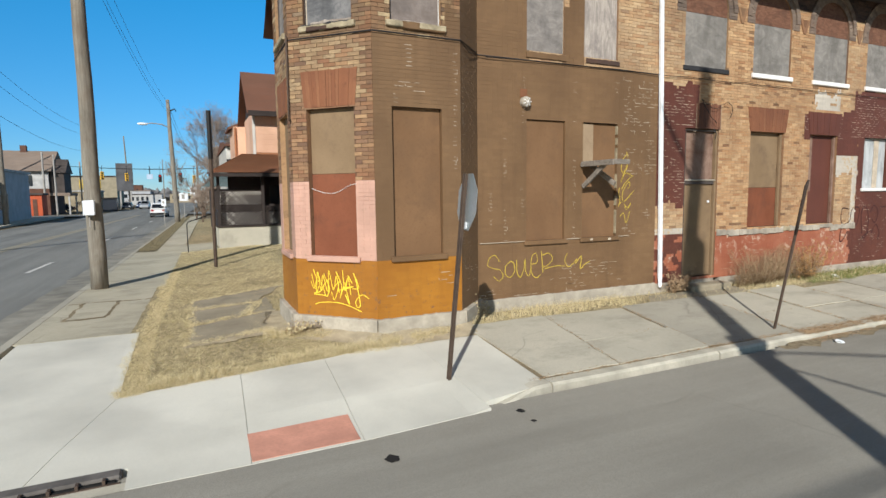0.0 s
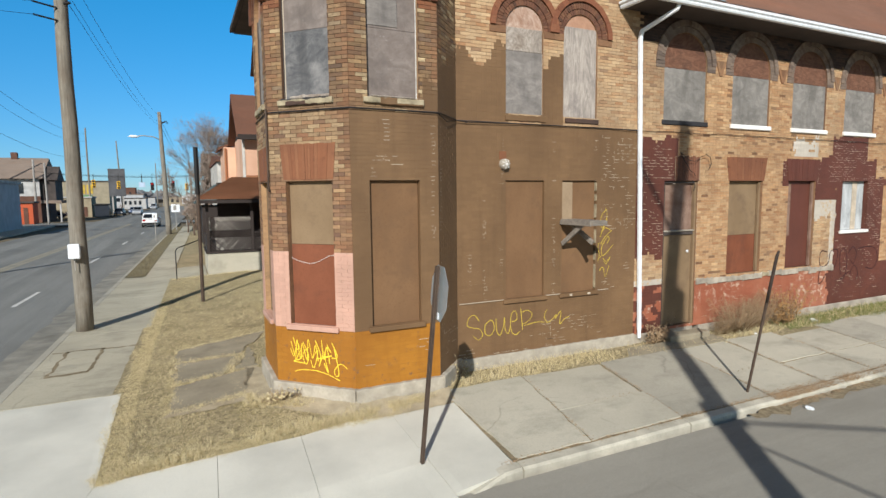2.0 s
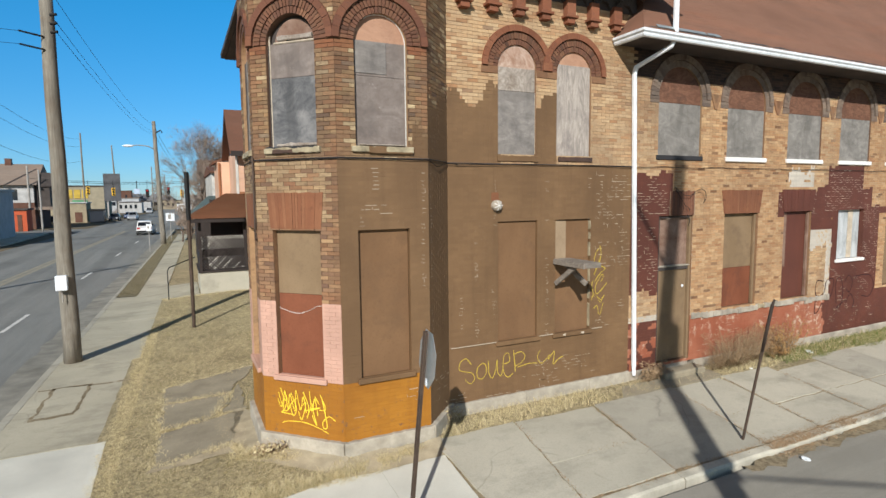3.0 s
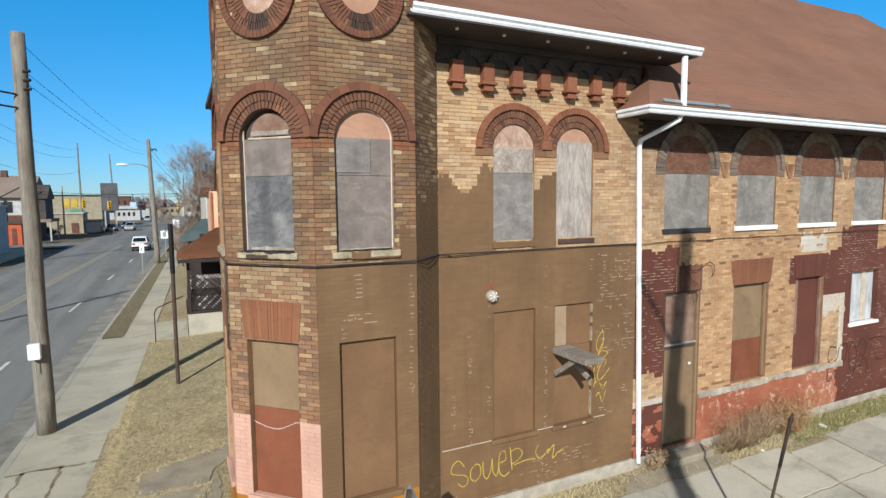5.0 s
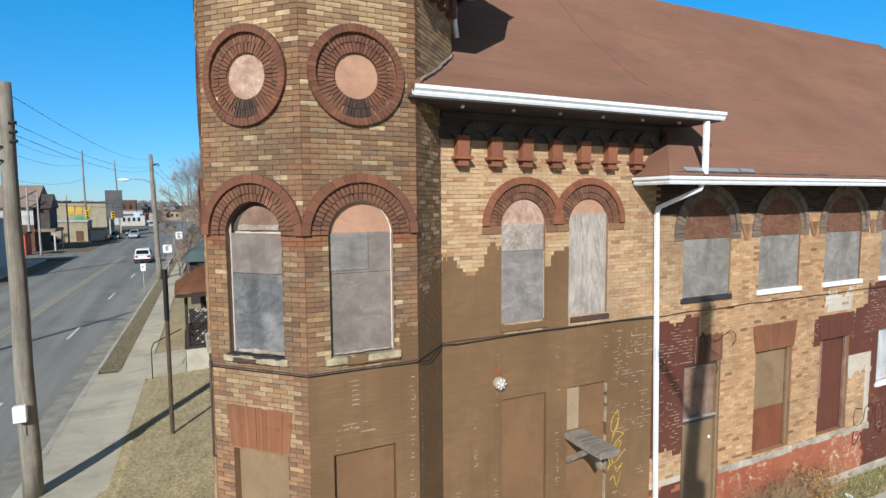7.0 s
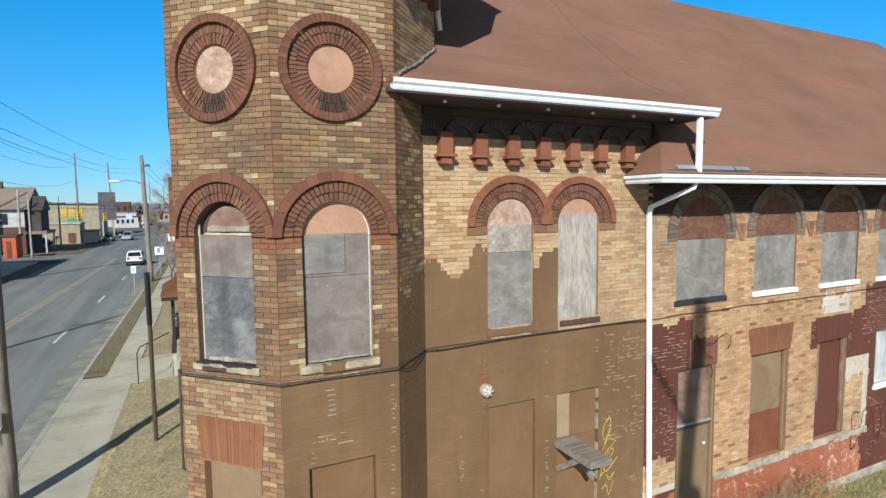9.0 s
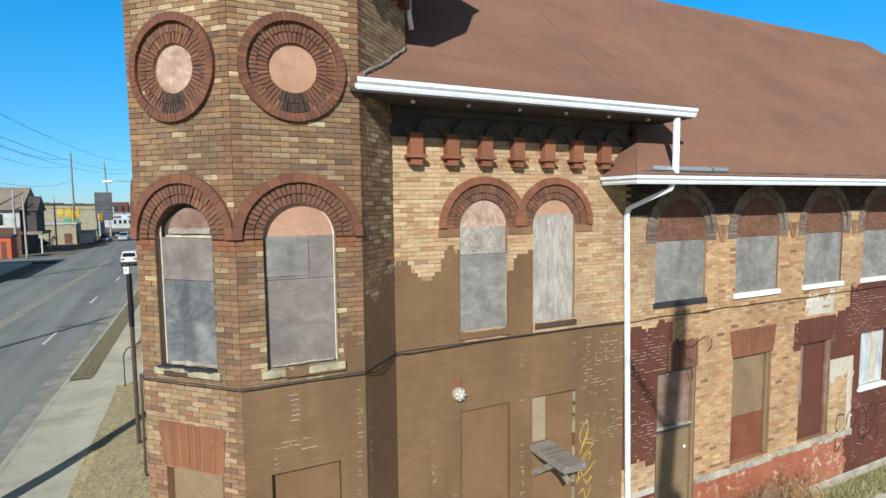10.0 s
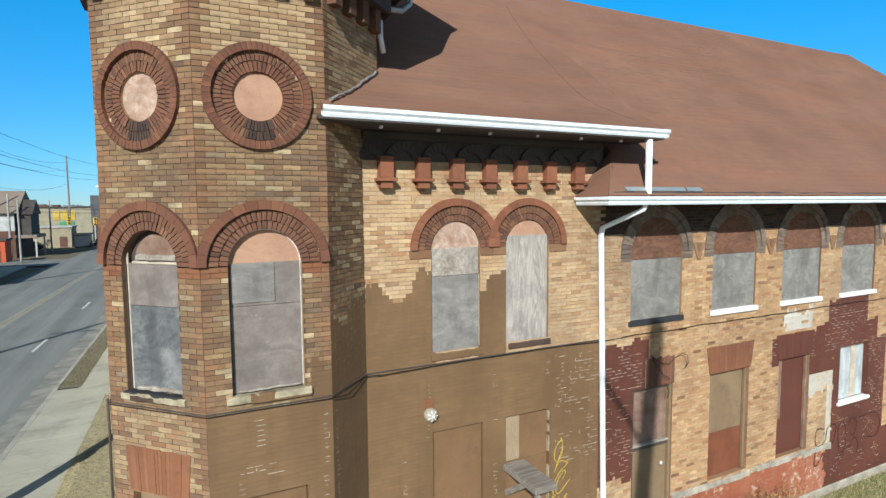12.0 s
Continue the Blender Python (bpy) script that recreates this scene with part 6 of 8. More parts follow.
sheet("dirt_rim", [(-2.54, 12.32), (-1.82, 12.37), (-1.77, 14.32), (-2.50, 14.32)], 0.12, 0.003, DIRT, "dirt round the cover", pave, jag=0.07)
sheet("utility_cover", old_frame, 0.12, 0.007, PAVE_TAN, "rectangular concrete cover in the pavement", pave, 0.0, jag=0.06)

# kerb of the main road
kerb = thing("kerb", "worn concrete kerb along the main road", "kerb", kind="structure")
y = 10.0
while y < 80:
    x0, x1 = -2.95 + bend(y), -2.79 + bend(y)
    z = rise(-2.8, y) + 0.004
    bm = bmesh.new()
    sk = bend(y + 2.98) - bend(y)
    pr = [[bm.verts.new((xx + k * sk, y + k * 2.98, zz)) for xx, zz in ((x0, ROAD - 0.1), (x0, z - 0.03), (x0 + 0.03, z), (x1 + 0.02, z), (x1 + 0.02, ROAD - 0.1))] for k in (0, 1)]
    for q in range(5):
        bm.faces.new((pr[0][q], pr[1][q], pr[1][(q + 1) % 5], pr[0][(q + 1) % 5]))
    bm.faces.new(pr[0])
    bm.faces.new(pr[1][::-1])
    bmesh.ops.recalc_face_normals(bm, faces=bm.faces)
    part("kerb_stone", bm, CONCRETE_DARK, kerb)
    y += 3.0
tagged(boxpart("kerb", (-15.0, -60, ROAD - 0.1), (-14.7, 84, -0.2), CONCRETE_KERB), "concrete kerb on the far side of the main road", "kerb", kind="structure")
tagged(boxpart("pavement", (-18.5, -60, ROAD - 0.1), (-15.002, 84, -0.205), CONCRETE_OLD), "concrete pavement on the far side of the main road", "pavement", kind="structure")


# new concrete corner with its ramp
def ramp(x, y):
    t = min(1.0, max(0.0, (6.0 - y) / 0.95))
    s = min(1.0, max(0.0, (x + 3.0) / 0.3)) * min(1.0, max(0.0, (2.75 - x) / 0.35))
    base = rise(x, y)
    return base * (1 - t * s) + (ROAD + 0.004) * t * s


corner = thing("pavement", "pale new concrete corner with a kerb ramp", "pavement", kind="structure")
N = 0.005
for q in ([(-0.86, 5.06), (0.12, 5.05), (0.22, 7.34), (-0.86, 7.34)], [(-1.62, 5.42), (-0.86, 5.42), (-0.86, 7.34), (-1.12, 7.34)], [(0.12 + N, 5.05), (1.16, 5.06), (1.28, 7.32), (0.22 + N, 7.34)],
          [(1.16 + N, 5.06), (2.62, 5.16), (2.62, 7.55), (1.28 + N, 7.32)], [(2.62 + N, 5.30), (3.56, 5.44), (3.66, 7.55), (2.62 + N, 7.55)],
          [(-2.85, 5.42), (-1.62 - N, 5.42), (-1.12 - N, 7.34), (-2.85, 7.34)], [(-2.85, 7.34), (-1.12, 7.34), (-1.14, 10.72), (-2.85, 10.72)]):
    sheet("slab", q, 0.12, 0.0, CONCRETE_NEW, "", corner, 0.12, fn=ramp)
sheet("tactile_pad", [(0.13, 5.09), (1.13, 5.10), (1.15, 5.65), (0.14, 5.65)], 0.06, 0.005, REDPAD, "faded red ramp pad", corner, 0.03, fn=ramp)

# old slabs along the side street
old = thing("pavement", "cracked old concrete pavement along the side street", "pavement", kind="structure")
X = [3.66, 5.22, 6.95, 8.98, 10.45, 12.0, 13.55, 15.1, 16.7, 18.3, 19.9, 21.5, 23.1]
SPLIT = (1, 4, 5, 6, 8, 10)
rg = random.Random(5)


def lean(x, y):
    """The cross joints run slightly askew towards the kerb."""
    return 0.0 if x < 3.7 else -0.17 * (7.85 - y)


for i, (a, b) in enumerate(zip(X, X[1:])):
    for c, d in ((5.62, 6.50), (6.53, 7.85)) if i in SPLIT else ((5.62, 7.85),):
        tl, tw = rg.uniform(-0.012, 0.012), rg.uniform(-0.01, 0.01)
        sheet("slab", [(a + 0.016 + lean(a, c), c), (b - 0.016 + lean(b, c), c), (b - 0.016 + lean(b, d), d), (a + 0.016 + lean(a, d), d)], 0.13, rg.uniform(-0.008, 0.01), CONCRETE_DARK if i in (2, 6) else CONCRETE_OLD, "", old, 0.12, jag=0.028,
              fn=lambda x, y, a=a, c=c, tl=tl, tw=tw: rise(x, y) + tl * (x - a) + tw * (y - c))
apron = sheet("slab", [(7.7, 7.87), (10.6, 7.87), (10.6, 8.3), (8.1, 8.3)], 0.12, 0.0, PATHGREY, "", old, 0.1, jag=0.03)
bed = sheet("dirt_bed", [(3.6, 5.56), (24, 5.56), (24, 7.9), (3.6, 7.9)], 0.4, -0.016, DIRT, "brown dirt in the pavement joints", old)

kerb2 = thing("kerb", "pale rounded concrete kerb along the side street", "kerb", kind="structure")
x = 2.62
i = 0
while x < 24:
    w = 2.9 if i else 0.98
    bm = bmesh.new()
    y0 = 5.16 if i == 0 else 5.40
    y1 = 5.40
    z0 = -0.30 if i == 0 else -0.195
    zs = [(z0 if i == 0 else -0.195), -0.195]
    pr = []
    for j in range(5):
        t = j / 4
        yy = y0 + (y1 - y0) * min(1, t * 1.2) + (0.012 * math.sin(x + j) if i else 0)
        zt = zs[0] + (zs[1] - zs[0]) * min(1, t * 1.5)
        pr.append([bm.verts.new((x + w * t, yy + a, b)) for a, b in ((0, ROAD - 0.1), (0.0, zt - 0.03), (0.03, zt), (0.17, zt + 0.008), (0.19, zt - 0.12))])
    for p, q in zip(pr, pr[1:]):
        for j in range(4):
            bm.faces.new((p[j], q[j], q[j + 1], p[j + 1]))
    bm.faces.new(pr[0][::-1])
    bm.faces.new(pr[-1])
    bmesh.ops.recalc_face_normals(bm, faces=bm.faces)
    part("kerb_stone", bm, CONCRETE_KERB, kerb2)
    x += w + 0.02
    i += 1
dirt_strip = sheet("lawn", [(3.6, 5.57), (24, 5.57), (24, 5.66), (3.6, 5.66)], 0.25, -0.006, DIRT, "dirt and dead leaves in the joint behind the kerb")

sheet("gutter_dirt", [(7.7, 5.16), (24, 5.08), (24, 5.385), (7.7, 5.385)], 0.15, 0.004, DIRT, "brown silt and leaves lying in the gutter", fn=flat, jag=0.16, category="dirt")
# pale slabs sunk in the lawn
slabs = thing("path", "broken grey concrete path sunk in the lawn", "path", kind="structure")
for q in ([(-0.3, 11.95), (0.9, 11.85), (1.75, 13.5), (-0.25, 12.95)], [(-0.33, 10.65), (0.55, 10.62), (0.95, 11.75), (-0.3, 11.85)], [(-0.36, 9.15), (0.75, 9.3), (1.05, 10.7), (-0.3, 10.45)], [(0.66, 10.78), (1.15, 10.85), (1.18, 12.2), (0.98, 11.8)]):
    sheet("slab", q, 0.1, 0.012, PATHGREY, "", slabs, 0.08, jag=0.10)

DUST = plain("pale_dusty_soil", (0.42, 0.35, 0.235), 0.97, dirt=0.35, big=3, fine=45, height=0.008)
sheet("dust", [(0.75, 8.9), (1.9, 8.15), (1.25, 10.6), (0.95, 10.9)], 0.12, 0.012, DUST, "pale bare soil by the turret foot", slabs, jag=0.16)
sheet("dust", [(-0.45, 9.0), (0.8, 9.0), (1.0, 9.35), (-0.4, 9.3)], 0.12, 0.010, DUST, "pale bare soil by the turret foot", slabs, jag=0.14)

# soil heaped against the turret foot
def bank(d):
    return 0.10 * min(1.0, max(0.0, d)) ** 1.4


sheet("dust", [(2.15, 7.38), (3.75, 7.38), (3.75, 7.80), (2.20, 7.80)], 0.09, 0.006, DUST, "pale soil heaped against the turret foot", slabs, jag=0.06, fn=lambda x, y: rise(x, y) + bank((y - 7.40) / 0.4) * (0.7 + 0.6 * noise.noise((x * 3, y * 3, 4))))
sheet("dust", [(0.93, 8.60), (2.02, 7.50), (2.26, 7.77), (1.17, 8.86)], 0.09, 0.007, DUST, "pale soil heaped against the turret foot", slabs, jag=0.06, fn=lambda x, y: rise(x, y) + bank((x + y - 9.55) / 0.48) * (0.7 + 0.6 * noise.noise((x * 3, y * 3, 9))))

# street drain
DRAINLID = plain("dark_stained_drain_iron", (0.15, 0.135, 0.12), 0.8, 0.1, dirt=0.5, big=5)
drain = thing("storm_drain", "rusty iron kerb drain at the street corner", "drain")
boxpart("lid", (-1.78, 5.26, ROAD - 0.05), (-0.90, 5.41, ROAD + 0.045), DRAINLID, drain, "dark stained drain lid", 0.015)
# no hollow here: a black block carries the darkness of the opening
boxpart("mouth", (-1.74, 5.22, ROAD - 0.05), (-0.94, 5.258, ROAD + 0.02), BLACK, drain, "black block standing in for the shaded drain mouth", 0.0)
boxpart("lip", (-1.78, 5.19, ROAD - 0.05), (-0.90, 5.218, ROAD + 0.012), RUST, drain, "rusty iron lip", 0.004)
for k in range(4):
    boxpart("bar", (-1.60 + k * 0.19, 5.2, ROAD + 0.0), (-1.575 + k * 0.19, 5.262, ROAD + 0.05), RUST, drain, "", 0.003)
sheet("road_apron", [(-2.9, 5.05), (-0.86, 5.05), (-0.86, 5.19), (-2.9, 5.19)], 0.5, 0.006, CONCRETE_OLD, "stained concrete gutter apron", fn=flat)


# ---- grass and weeds ----
def blades(name, label, places, material, low, high, width, lean=0.5, seed=1):
    """Many grass blades, each one bent strip."""
    r = random.Random(seed)
    vs, fs = [], []
    for x, y, z in places:
        a, h, b = r.uniform(0, 6.283), r.uniform(low, high), r.uniform(0, 6.283)
        l = r.uniform(0.1, 1.0) * lean * h
        wx, wy = width * math.cos(a), width * math.sin(a)
        dx, dy = l * math.cos(b), l * math.sin(b)
        i = len(vs)
        vs += [(x - wx, y - wy, z - 0.01), (x + wx, y + wy, z - 0.01), (x + wx * 0.7 + dx * 0.4, y + wy * 0.7 + dy * 0.4, z + h * 0.6), (x - wx * 0.7 + dx * 0.4, y - wy * 0.7 + dy * 0.4, z + h * 0.6), (x + dx, y + dy, z + h)]
        fs += [(i, i + 1, i + 2, i + 3), (i + 3, i + 2, i + 4)]
    ob = raw(name, vs, fs, material)
    return tagged(ob, label, "grass", kind="stuff")


def on_slab(x, y):
    return -0.34 < x < 0.62 + 0.16 * noise.noise((x, y * 2, 4)) + 0.2 * max(0, min(2, y - 11)) and 9.2 < y < 12.95 and not (10.45 < y < 10.66 or 11.80 < y < 11.94)


def tufts(r, places, per, spread):
    """Blade feet gathered in small clumps."""
    out = []
    for x, y, z in places:
        for k in range(r.randint(per // 2, per)):
            out.append((x + r.gauss(0, spread), y + r.gauss(0, spread), z))
    return out


rg = random.Random(21)
pl_, dark_ = [], []
while len(pl_) < 26000:
    x, y = rg.uniform(-1.3, 4.2), 7.2 + 18 * rg.random() ** 1.45
    left = -1.10 + 0.13 * noise.noise((y * 2.1, 1, 0)) + 0.05 * noise.noise((y * 9, 1, 0)) + (bend(y) + 0.13 if y > 14 else 0.035 * max(0, y - 10.7))
    front = 7.38 + 0.07 * noise.noise((x * 2.5, 4, 0)) + 0.04 * noise.noise((x * 10, 4, 0)) + (0.3 * max(0, x - 2.6))
    if x < left or y < front or (x > 1.13 and 8.95 + max(0, 1.3 - x) < y < 10.6) or (x > 2.22 and 10.6 <= y < 17.2) or (y < 10.6 and ((x + y > 10.15 and 1.1 < x < 2.3) or (2.2 < x < 3.7 and y > 7.80) or (x >= 3.7 and y > x + 4.1) or (x > 3.6 and y > 8.42))):
        continue
    if on_slab(x, y) and rg.random() < 0.965:
        continue
    p = noise.noise((x * 1.3, y * 1.3, 5))
    if p < -0.3 and rg.random() < 0.5:
        continue
    (dark_ if rg.random() < 0.16 + 0.6 * max(0, noise.noise((x * 0.9, y * 0.9, 11))) else pl_).append((x, y, rise(x, y) - 0.014))
blades("dry_grass", "short dry straw-coloured grass on the lawn", tufts(rg, pl_, 7, 0.03), STRAW, 0.012, 0.042, 0.0021, 1.9, 2)
blades("olive_grass", "olive and brown patches of winter grass", tufts(rg, dark_, 8, 0.03), OLIVE, 0.012, 0.04, 0.0021, 1.8, 12)
# ragged fringe that creeps over the edge of the pavement
pl_ = []
for k in range(7000):
    if k < 4200:
        y = 7.3 + 12 * rg.random() ** 1.3
        reach = 0.10 + 0.16 * noise.noise((y * 1.3, 1, 9)) + 0.08 * noise.noise((y * 5, 1, 2))
        x = -0.85 + bend(y) * (y > 14) + 0.035 * min(4, max(0, y - 10.7)) - (reach + 0.23) * rg.random() ** 1.2
    else:
        x = rg.uniform(-1.15, 2.9)
        reach = 0.07 + 0.12 * noise.noise((x * 1.7, 4, 9)) + 0.06 * noise.noise((x * 6, 4, 2))
        y = 7.58 - (reach + 0.18) * rg.random() ** 1.2
    if reach > 0:
        pl_.append((x, y, rise(x, y) - 0.012))
blades("dry_grass", "ragged dry grass creeping over the pavement edge", tufts(rg, pl_, 8, 0.02), STRAW, 0.01, 0.04, 0.0022, 2.0, 15)
# longer bleached grass at the turret foot and the lawn's front edge
pl_ = []
while len(pl_) < 900:
    u = rg.random()
    if rg.random() < 0.6:
        x, y = 0.75 + 2.6 * u, 9.25 - 0.75 * min(1.6, 2.6 * u) - rg.random() * 0.5
    else:
        x, y = -1.0 + 4.6 * u, 7.42 + 0.3 * max(0, -1.6 + 4.6 * u - 2.0) + abs(rg.gauss(0, 0.12))
    if (x + y > 10.1 and x < 2.3) or (2.2 < x < 3.7 and y > 7.78) or y < 7.4 + 0.3 * max(0, x - 2.6) or noise.noise((x * 1.8, y * 1.8, 2)) < -0.1:
        continue
    pl_.append((x, y, rise(x, y) - 0.014))
blades("dry_grass", "longer bleached grass round the turret foot", tufts(rg, pl_, 12, 0.03), STRAW, 0.05, 0.13, 0.0028, 1.3, 13)
# grass fringe round the sunken slabs
pl_ = []
for x0, y0, x1, y1 in ((-0.33, 9.2, -0.3, 13.0), (-0.33, 10.55, 0.8, 10.7), (-0.3, 11.9, 0.9, 11.8), (-0.36, 9.15, 0.75, 9.3), (-0.25, 12.95, 1.6, 13.4), (0.6, 10.75, 0.98, 11.8)):
    for k in range(90):
        t_ = rg.random()
        x, y = x0 + (x1 - x0) * t_ + rg.gauss(0, 0.06), y0 + (y1 - y0) * t_ + rg.gauss(0, 0.06)
        pl_.append((x, y, rise(x, y) - 0.005))
blades("dry_grass", "dry grass growing between the sunken slabs", tufts(rg, pl_, 8, 0.025), STRAW, 0.03, 0.08, 0.0028, 1.3, 14)
pl_ = []
while len(pl_) < 9000:
    x, y = rg.uniform(3.6, 24), rg.uniform(7.6, 8.46)
    if 8.7 < x < 10.5 and y > 8.05 or (7.5 < x < 10.6 and rg.random() < 0.85):
        continue
    if y < 7.85 + 0.25 * noise.noise((x * 1.3, 2, 8)) or (x > 13.6 and rg.random() < 0.5):
        continue
    pl_.append((x, y, rise(x, y) - 0.012))
blades("dry_grass", "dry tufted grass along the foot of the wall", pl_, STRAW, 0.03, 0.13, 0.003, 1.5, 3)
pl_ = []
while len(pl_) < 6000:
    x, y = rg.uniform(12.6, 24), rg.uniform(7.5, 8.46)
    if y < 7.8 + 0.3 * noise.noise((x * 0.9, 2, 3)):
        continue
    pl_.append((x, y, rise(x, y) - 0.012))
blades("green_grass", "green and yellow grass along the foot of the wall", pl_, GREENISH, 0.05, 0.15, 0.004, 0.8, 4)
pl_ = []
for xj in X[1:]:
    for k in range(70):
        y = rg.uniform(5.7, 7.8)
        if noise.noise((xj, y * 1.5, 1)) > -0.1:
            pl_.append((xj + lean(xj, y) + rg.gauss(0, 0.025), y, rise(xj, y) - 0.01))
for k in range(1800):
    x = rg.uniform(3.4, 24)
    if noise.noise((x * 1.1, 3, 1)) > -0.15:
        pl_.append((x, 5.60 + rg.gauss(0, 0.03), rise(x, 5.6) - 0.01))
for k in range(900):
    x = rg.uniform(3.7, 24)
    if noise.noise((x * 0.9, 7, 1)) > 0.1:
        pl_.append((x, 6.56 + rg.gauss(0, 0.02), rise(x, 6.56) - 0.01))
for k in range(1500):
    x = rg.uniform(8.6, 13)
    pl_.append((x, 5.45 + abs(rg.gauss(0, 0.1)), rise(x, 5.5) - 0.01))
blades("joint_weeds", "dead weeds in the pavement joints", pl_, TWIG, 0.01, 0.045, 0.003, 1.8, 6)
pl_ = [(x, y, rise(x, y) + 0.02) for x, y in [(rg.uniform(-2.76, -2.06) + bend(yy), yy) for yy in [27 + 43 * rg.random() ** 1.5 for _ in range(5000)]]]
blades("dry_grass", "sparse dead grass on the roadside verge", pl_, VERGE_BLADE, 0.02, 0.09, 0.006, 0.9, 7)


# dead leaves and grit gathered along the kerb and in the joints
rl = random.Random(77)
vs, fs = [], []
for k in range(8600):
    if k < 6000:
        x = 8.3 + abs(rl.gauss(0, 1.6))
        if noise.noise((x * 2.2, 1, 6)) < rl.uniform(-0.4, 0.3):
            continue
        y = 5.46 + rl.gauss(0, 0.11)
        z = -0.19 if 5.38 < y < 5.62 else (ROAD if y <= 5.38 else rise(x, y))
    elif k < 7400:
        x = rl.uniform(3.4, 20)
        y = 5.60 + rl.gauss(0, 0.035)
        z = rise(x, y)
    elif k < 8400:
        y = rl.uniform(5.7, 7.8)
        x = rl.choice(X[1:6])
        x += lean(x, y) + rl.gauss(0, 0.03)
        z = rise(x, y) + 0.004
    else:
        x = rl.uniform(7.6, 12.5)
        y = 8.0 + abs(rl.gauss(0, 0.2))
        z = rise(x, y)
        if y > 8.45 or 9.0 < x < 10.5:
            continue
    a, l, w = rl.uniform(0, 6.283), rl.uniform(0.008, 0.022), rl.uniform(0.004, 0.010)
    c, s = math.cos(a), math.sin(a)
    i = len(vs)
    vs += [(x + c * l, y + s * l, z + rl.uniform(0.004, 0.016)), (x - s * w, y + c * w, z + 0.004), (x - c * l, y - s * l, z + rl.uniform(0.004, 0.016)), (x + s * w, y - c * w, z + 0.006)]
    fs.append((i, i + 1, i + 2, i + 3))
tagged(raw("leaf_litter", vs, fs, TWIG), "brown dead leaves and grit along the kerb", "leaf litter", kind="stuff")


def weed(name, x, y, h, spread, stems, material, label, seed, fluff=0):
    """A dead shrub: thin branching stems out of one foot."""
    r = random.Random(seed)
    t = thing(name, label, "shrub")
    bm = bmesh.new()
    z = rise(x, y) - 0.02
    fl = bmesh.new()
    for k in range(stems):
        a, s = r.uniform(0, 6.283), spread * r.random() ** 0.6
        hh = h * r.uniform(0.45, 1.0)
        f = Vector((x + 0.55 * s * math.cos(a) * r.uniform(0.2, 1.2), y + 0.12 * s * math.sin(a), z))
        e = Vector((x + s * math.cos(a), y + 0.5 * s * math.sin(a), z + hh))
        e.y = min(e.y, 8.47)
        m = f.lerp(e, 0.5) + Vector((r.uniform(-0.05, 0.05), -0.03, 0.04))
        tube(bm, [f, m, e], [0.004, 0.003, 0.0015], 3)
        for j in range(7):
            p = f.lerp(e, r.uniform(0.35, 1.0))
            q = p + Vector((r.uniform(-0.2, 0.2), r.uniform(-0.12, 0.05), r.uniform(-0.05, 0.16)))
            q.y = min(q.y, 8.49)
            tube(bm, [p, q], [0.002, 0.001], 3)
            for w in range(fluff):
                c = p.lerp(q, r.random()) + Vector((r.uniform(-0.03, 0.03), r.uniform(-0.03, 0.0), r.uniform(-0.03, 0.03)))
                d = Vector((r.uniform(-1, 1), r.uniform(-1, 1), r.uniform(-1, 1))).normalized() * r.uniform(0.012, 0.028)
                o = d.orthogonal() * 0.5
                v = [fl.verts.new(c + d), fl.verts.new(c + o), fl.verts.new(c - d), fl.verts.new(c - o)]
                fl.faces.new(v)
    part("stem_tangle", bm, TWIG, t)
    if fluff:
        part("dry_foliage", fl, material, t)
    else:
        fl.free()


weed("dead_weed", 11.3, 8.2, 0.9, 1.05, 150, TWIG, "tangle of bare brown weed stems by the red wall", 1, 0)
weed("dead_weed", 12.1, 8.3, 0.85, 0.75, 130, TWIG, "tangle of bare brown weed stems by the red wall", 2, 0)
weed("dead_weed", 10.8, 8.2, 0.5, 0.45, 45, TWIG, "low brown weeds beside the doorstep", 3, 0)
weed("dry_shrub", 13.05, 8.2, 0.95, 0.9, 80, AMBER, "amber dry shrub against the red wall", 4, 2)
weed("dry_shrub", 12.75, 8.15, 0.5, 0.5, 24, AMBER, "amber dry shrub against the red wall", 9, 2)
weed("dead_weed", 9.0, 8.35, 0.42, 0.35, 30, TWIG, "brown weeds between the downspout and the door", 5, 2)
weed("dead_weed", 8.78, 8.3, 0.3, 0.25, 16, TWIG, "brown weeds at the foot of the downspout", 6, 2)
weed("dead_weed", 1.25, 8.6, 0.3, 0.35, 24, STRAW, "pale dry weeds at the turret foot", 7, 1)
weed("dead_weed", 4.2, 8.3, 0.3, 0.3, 22, STRAW, "pale dry weeds in the wall corner", 8, 1)


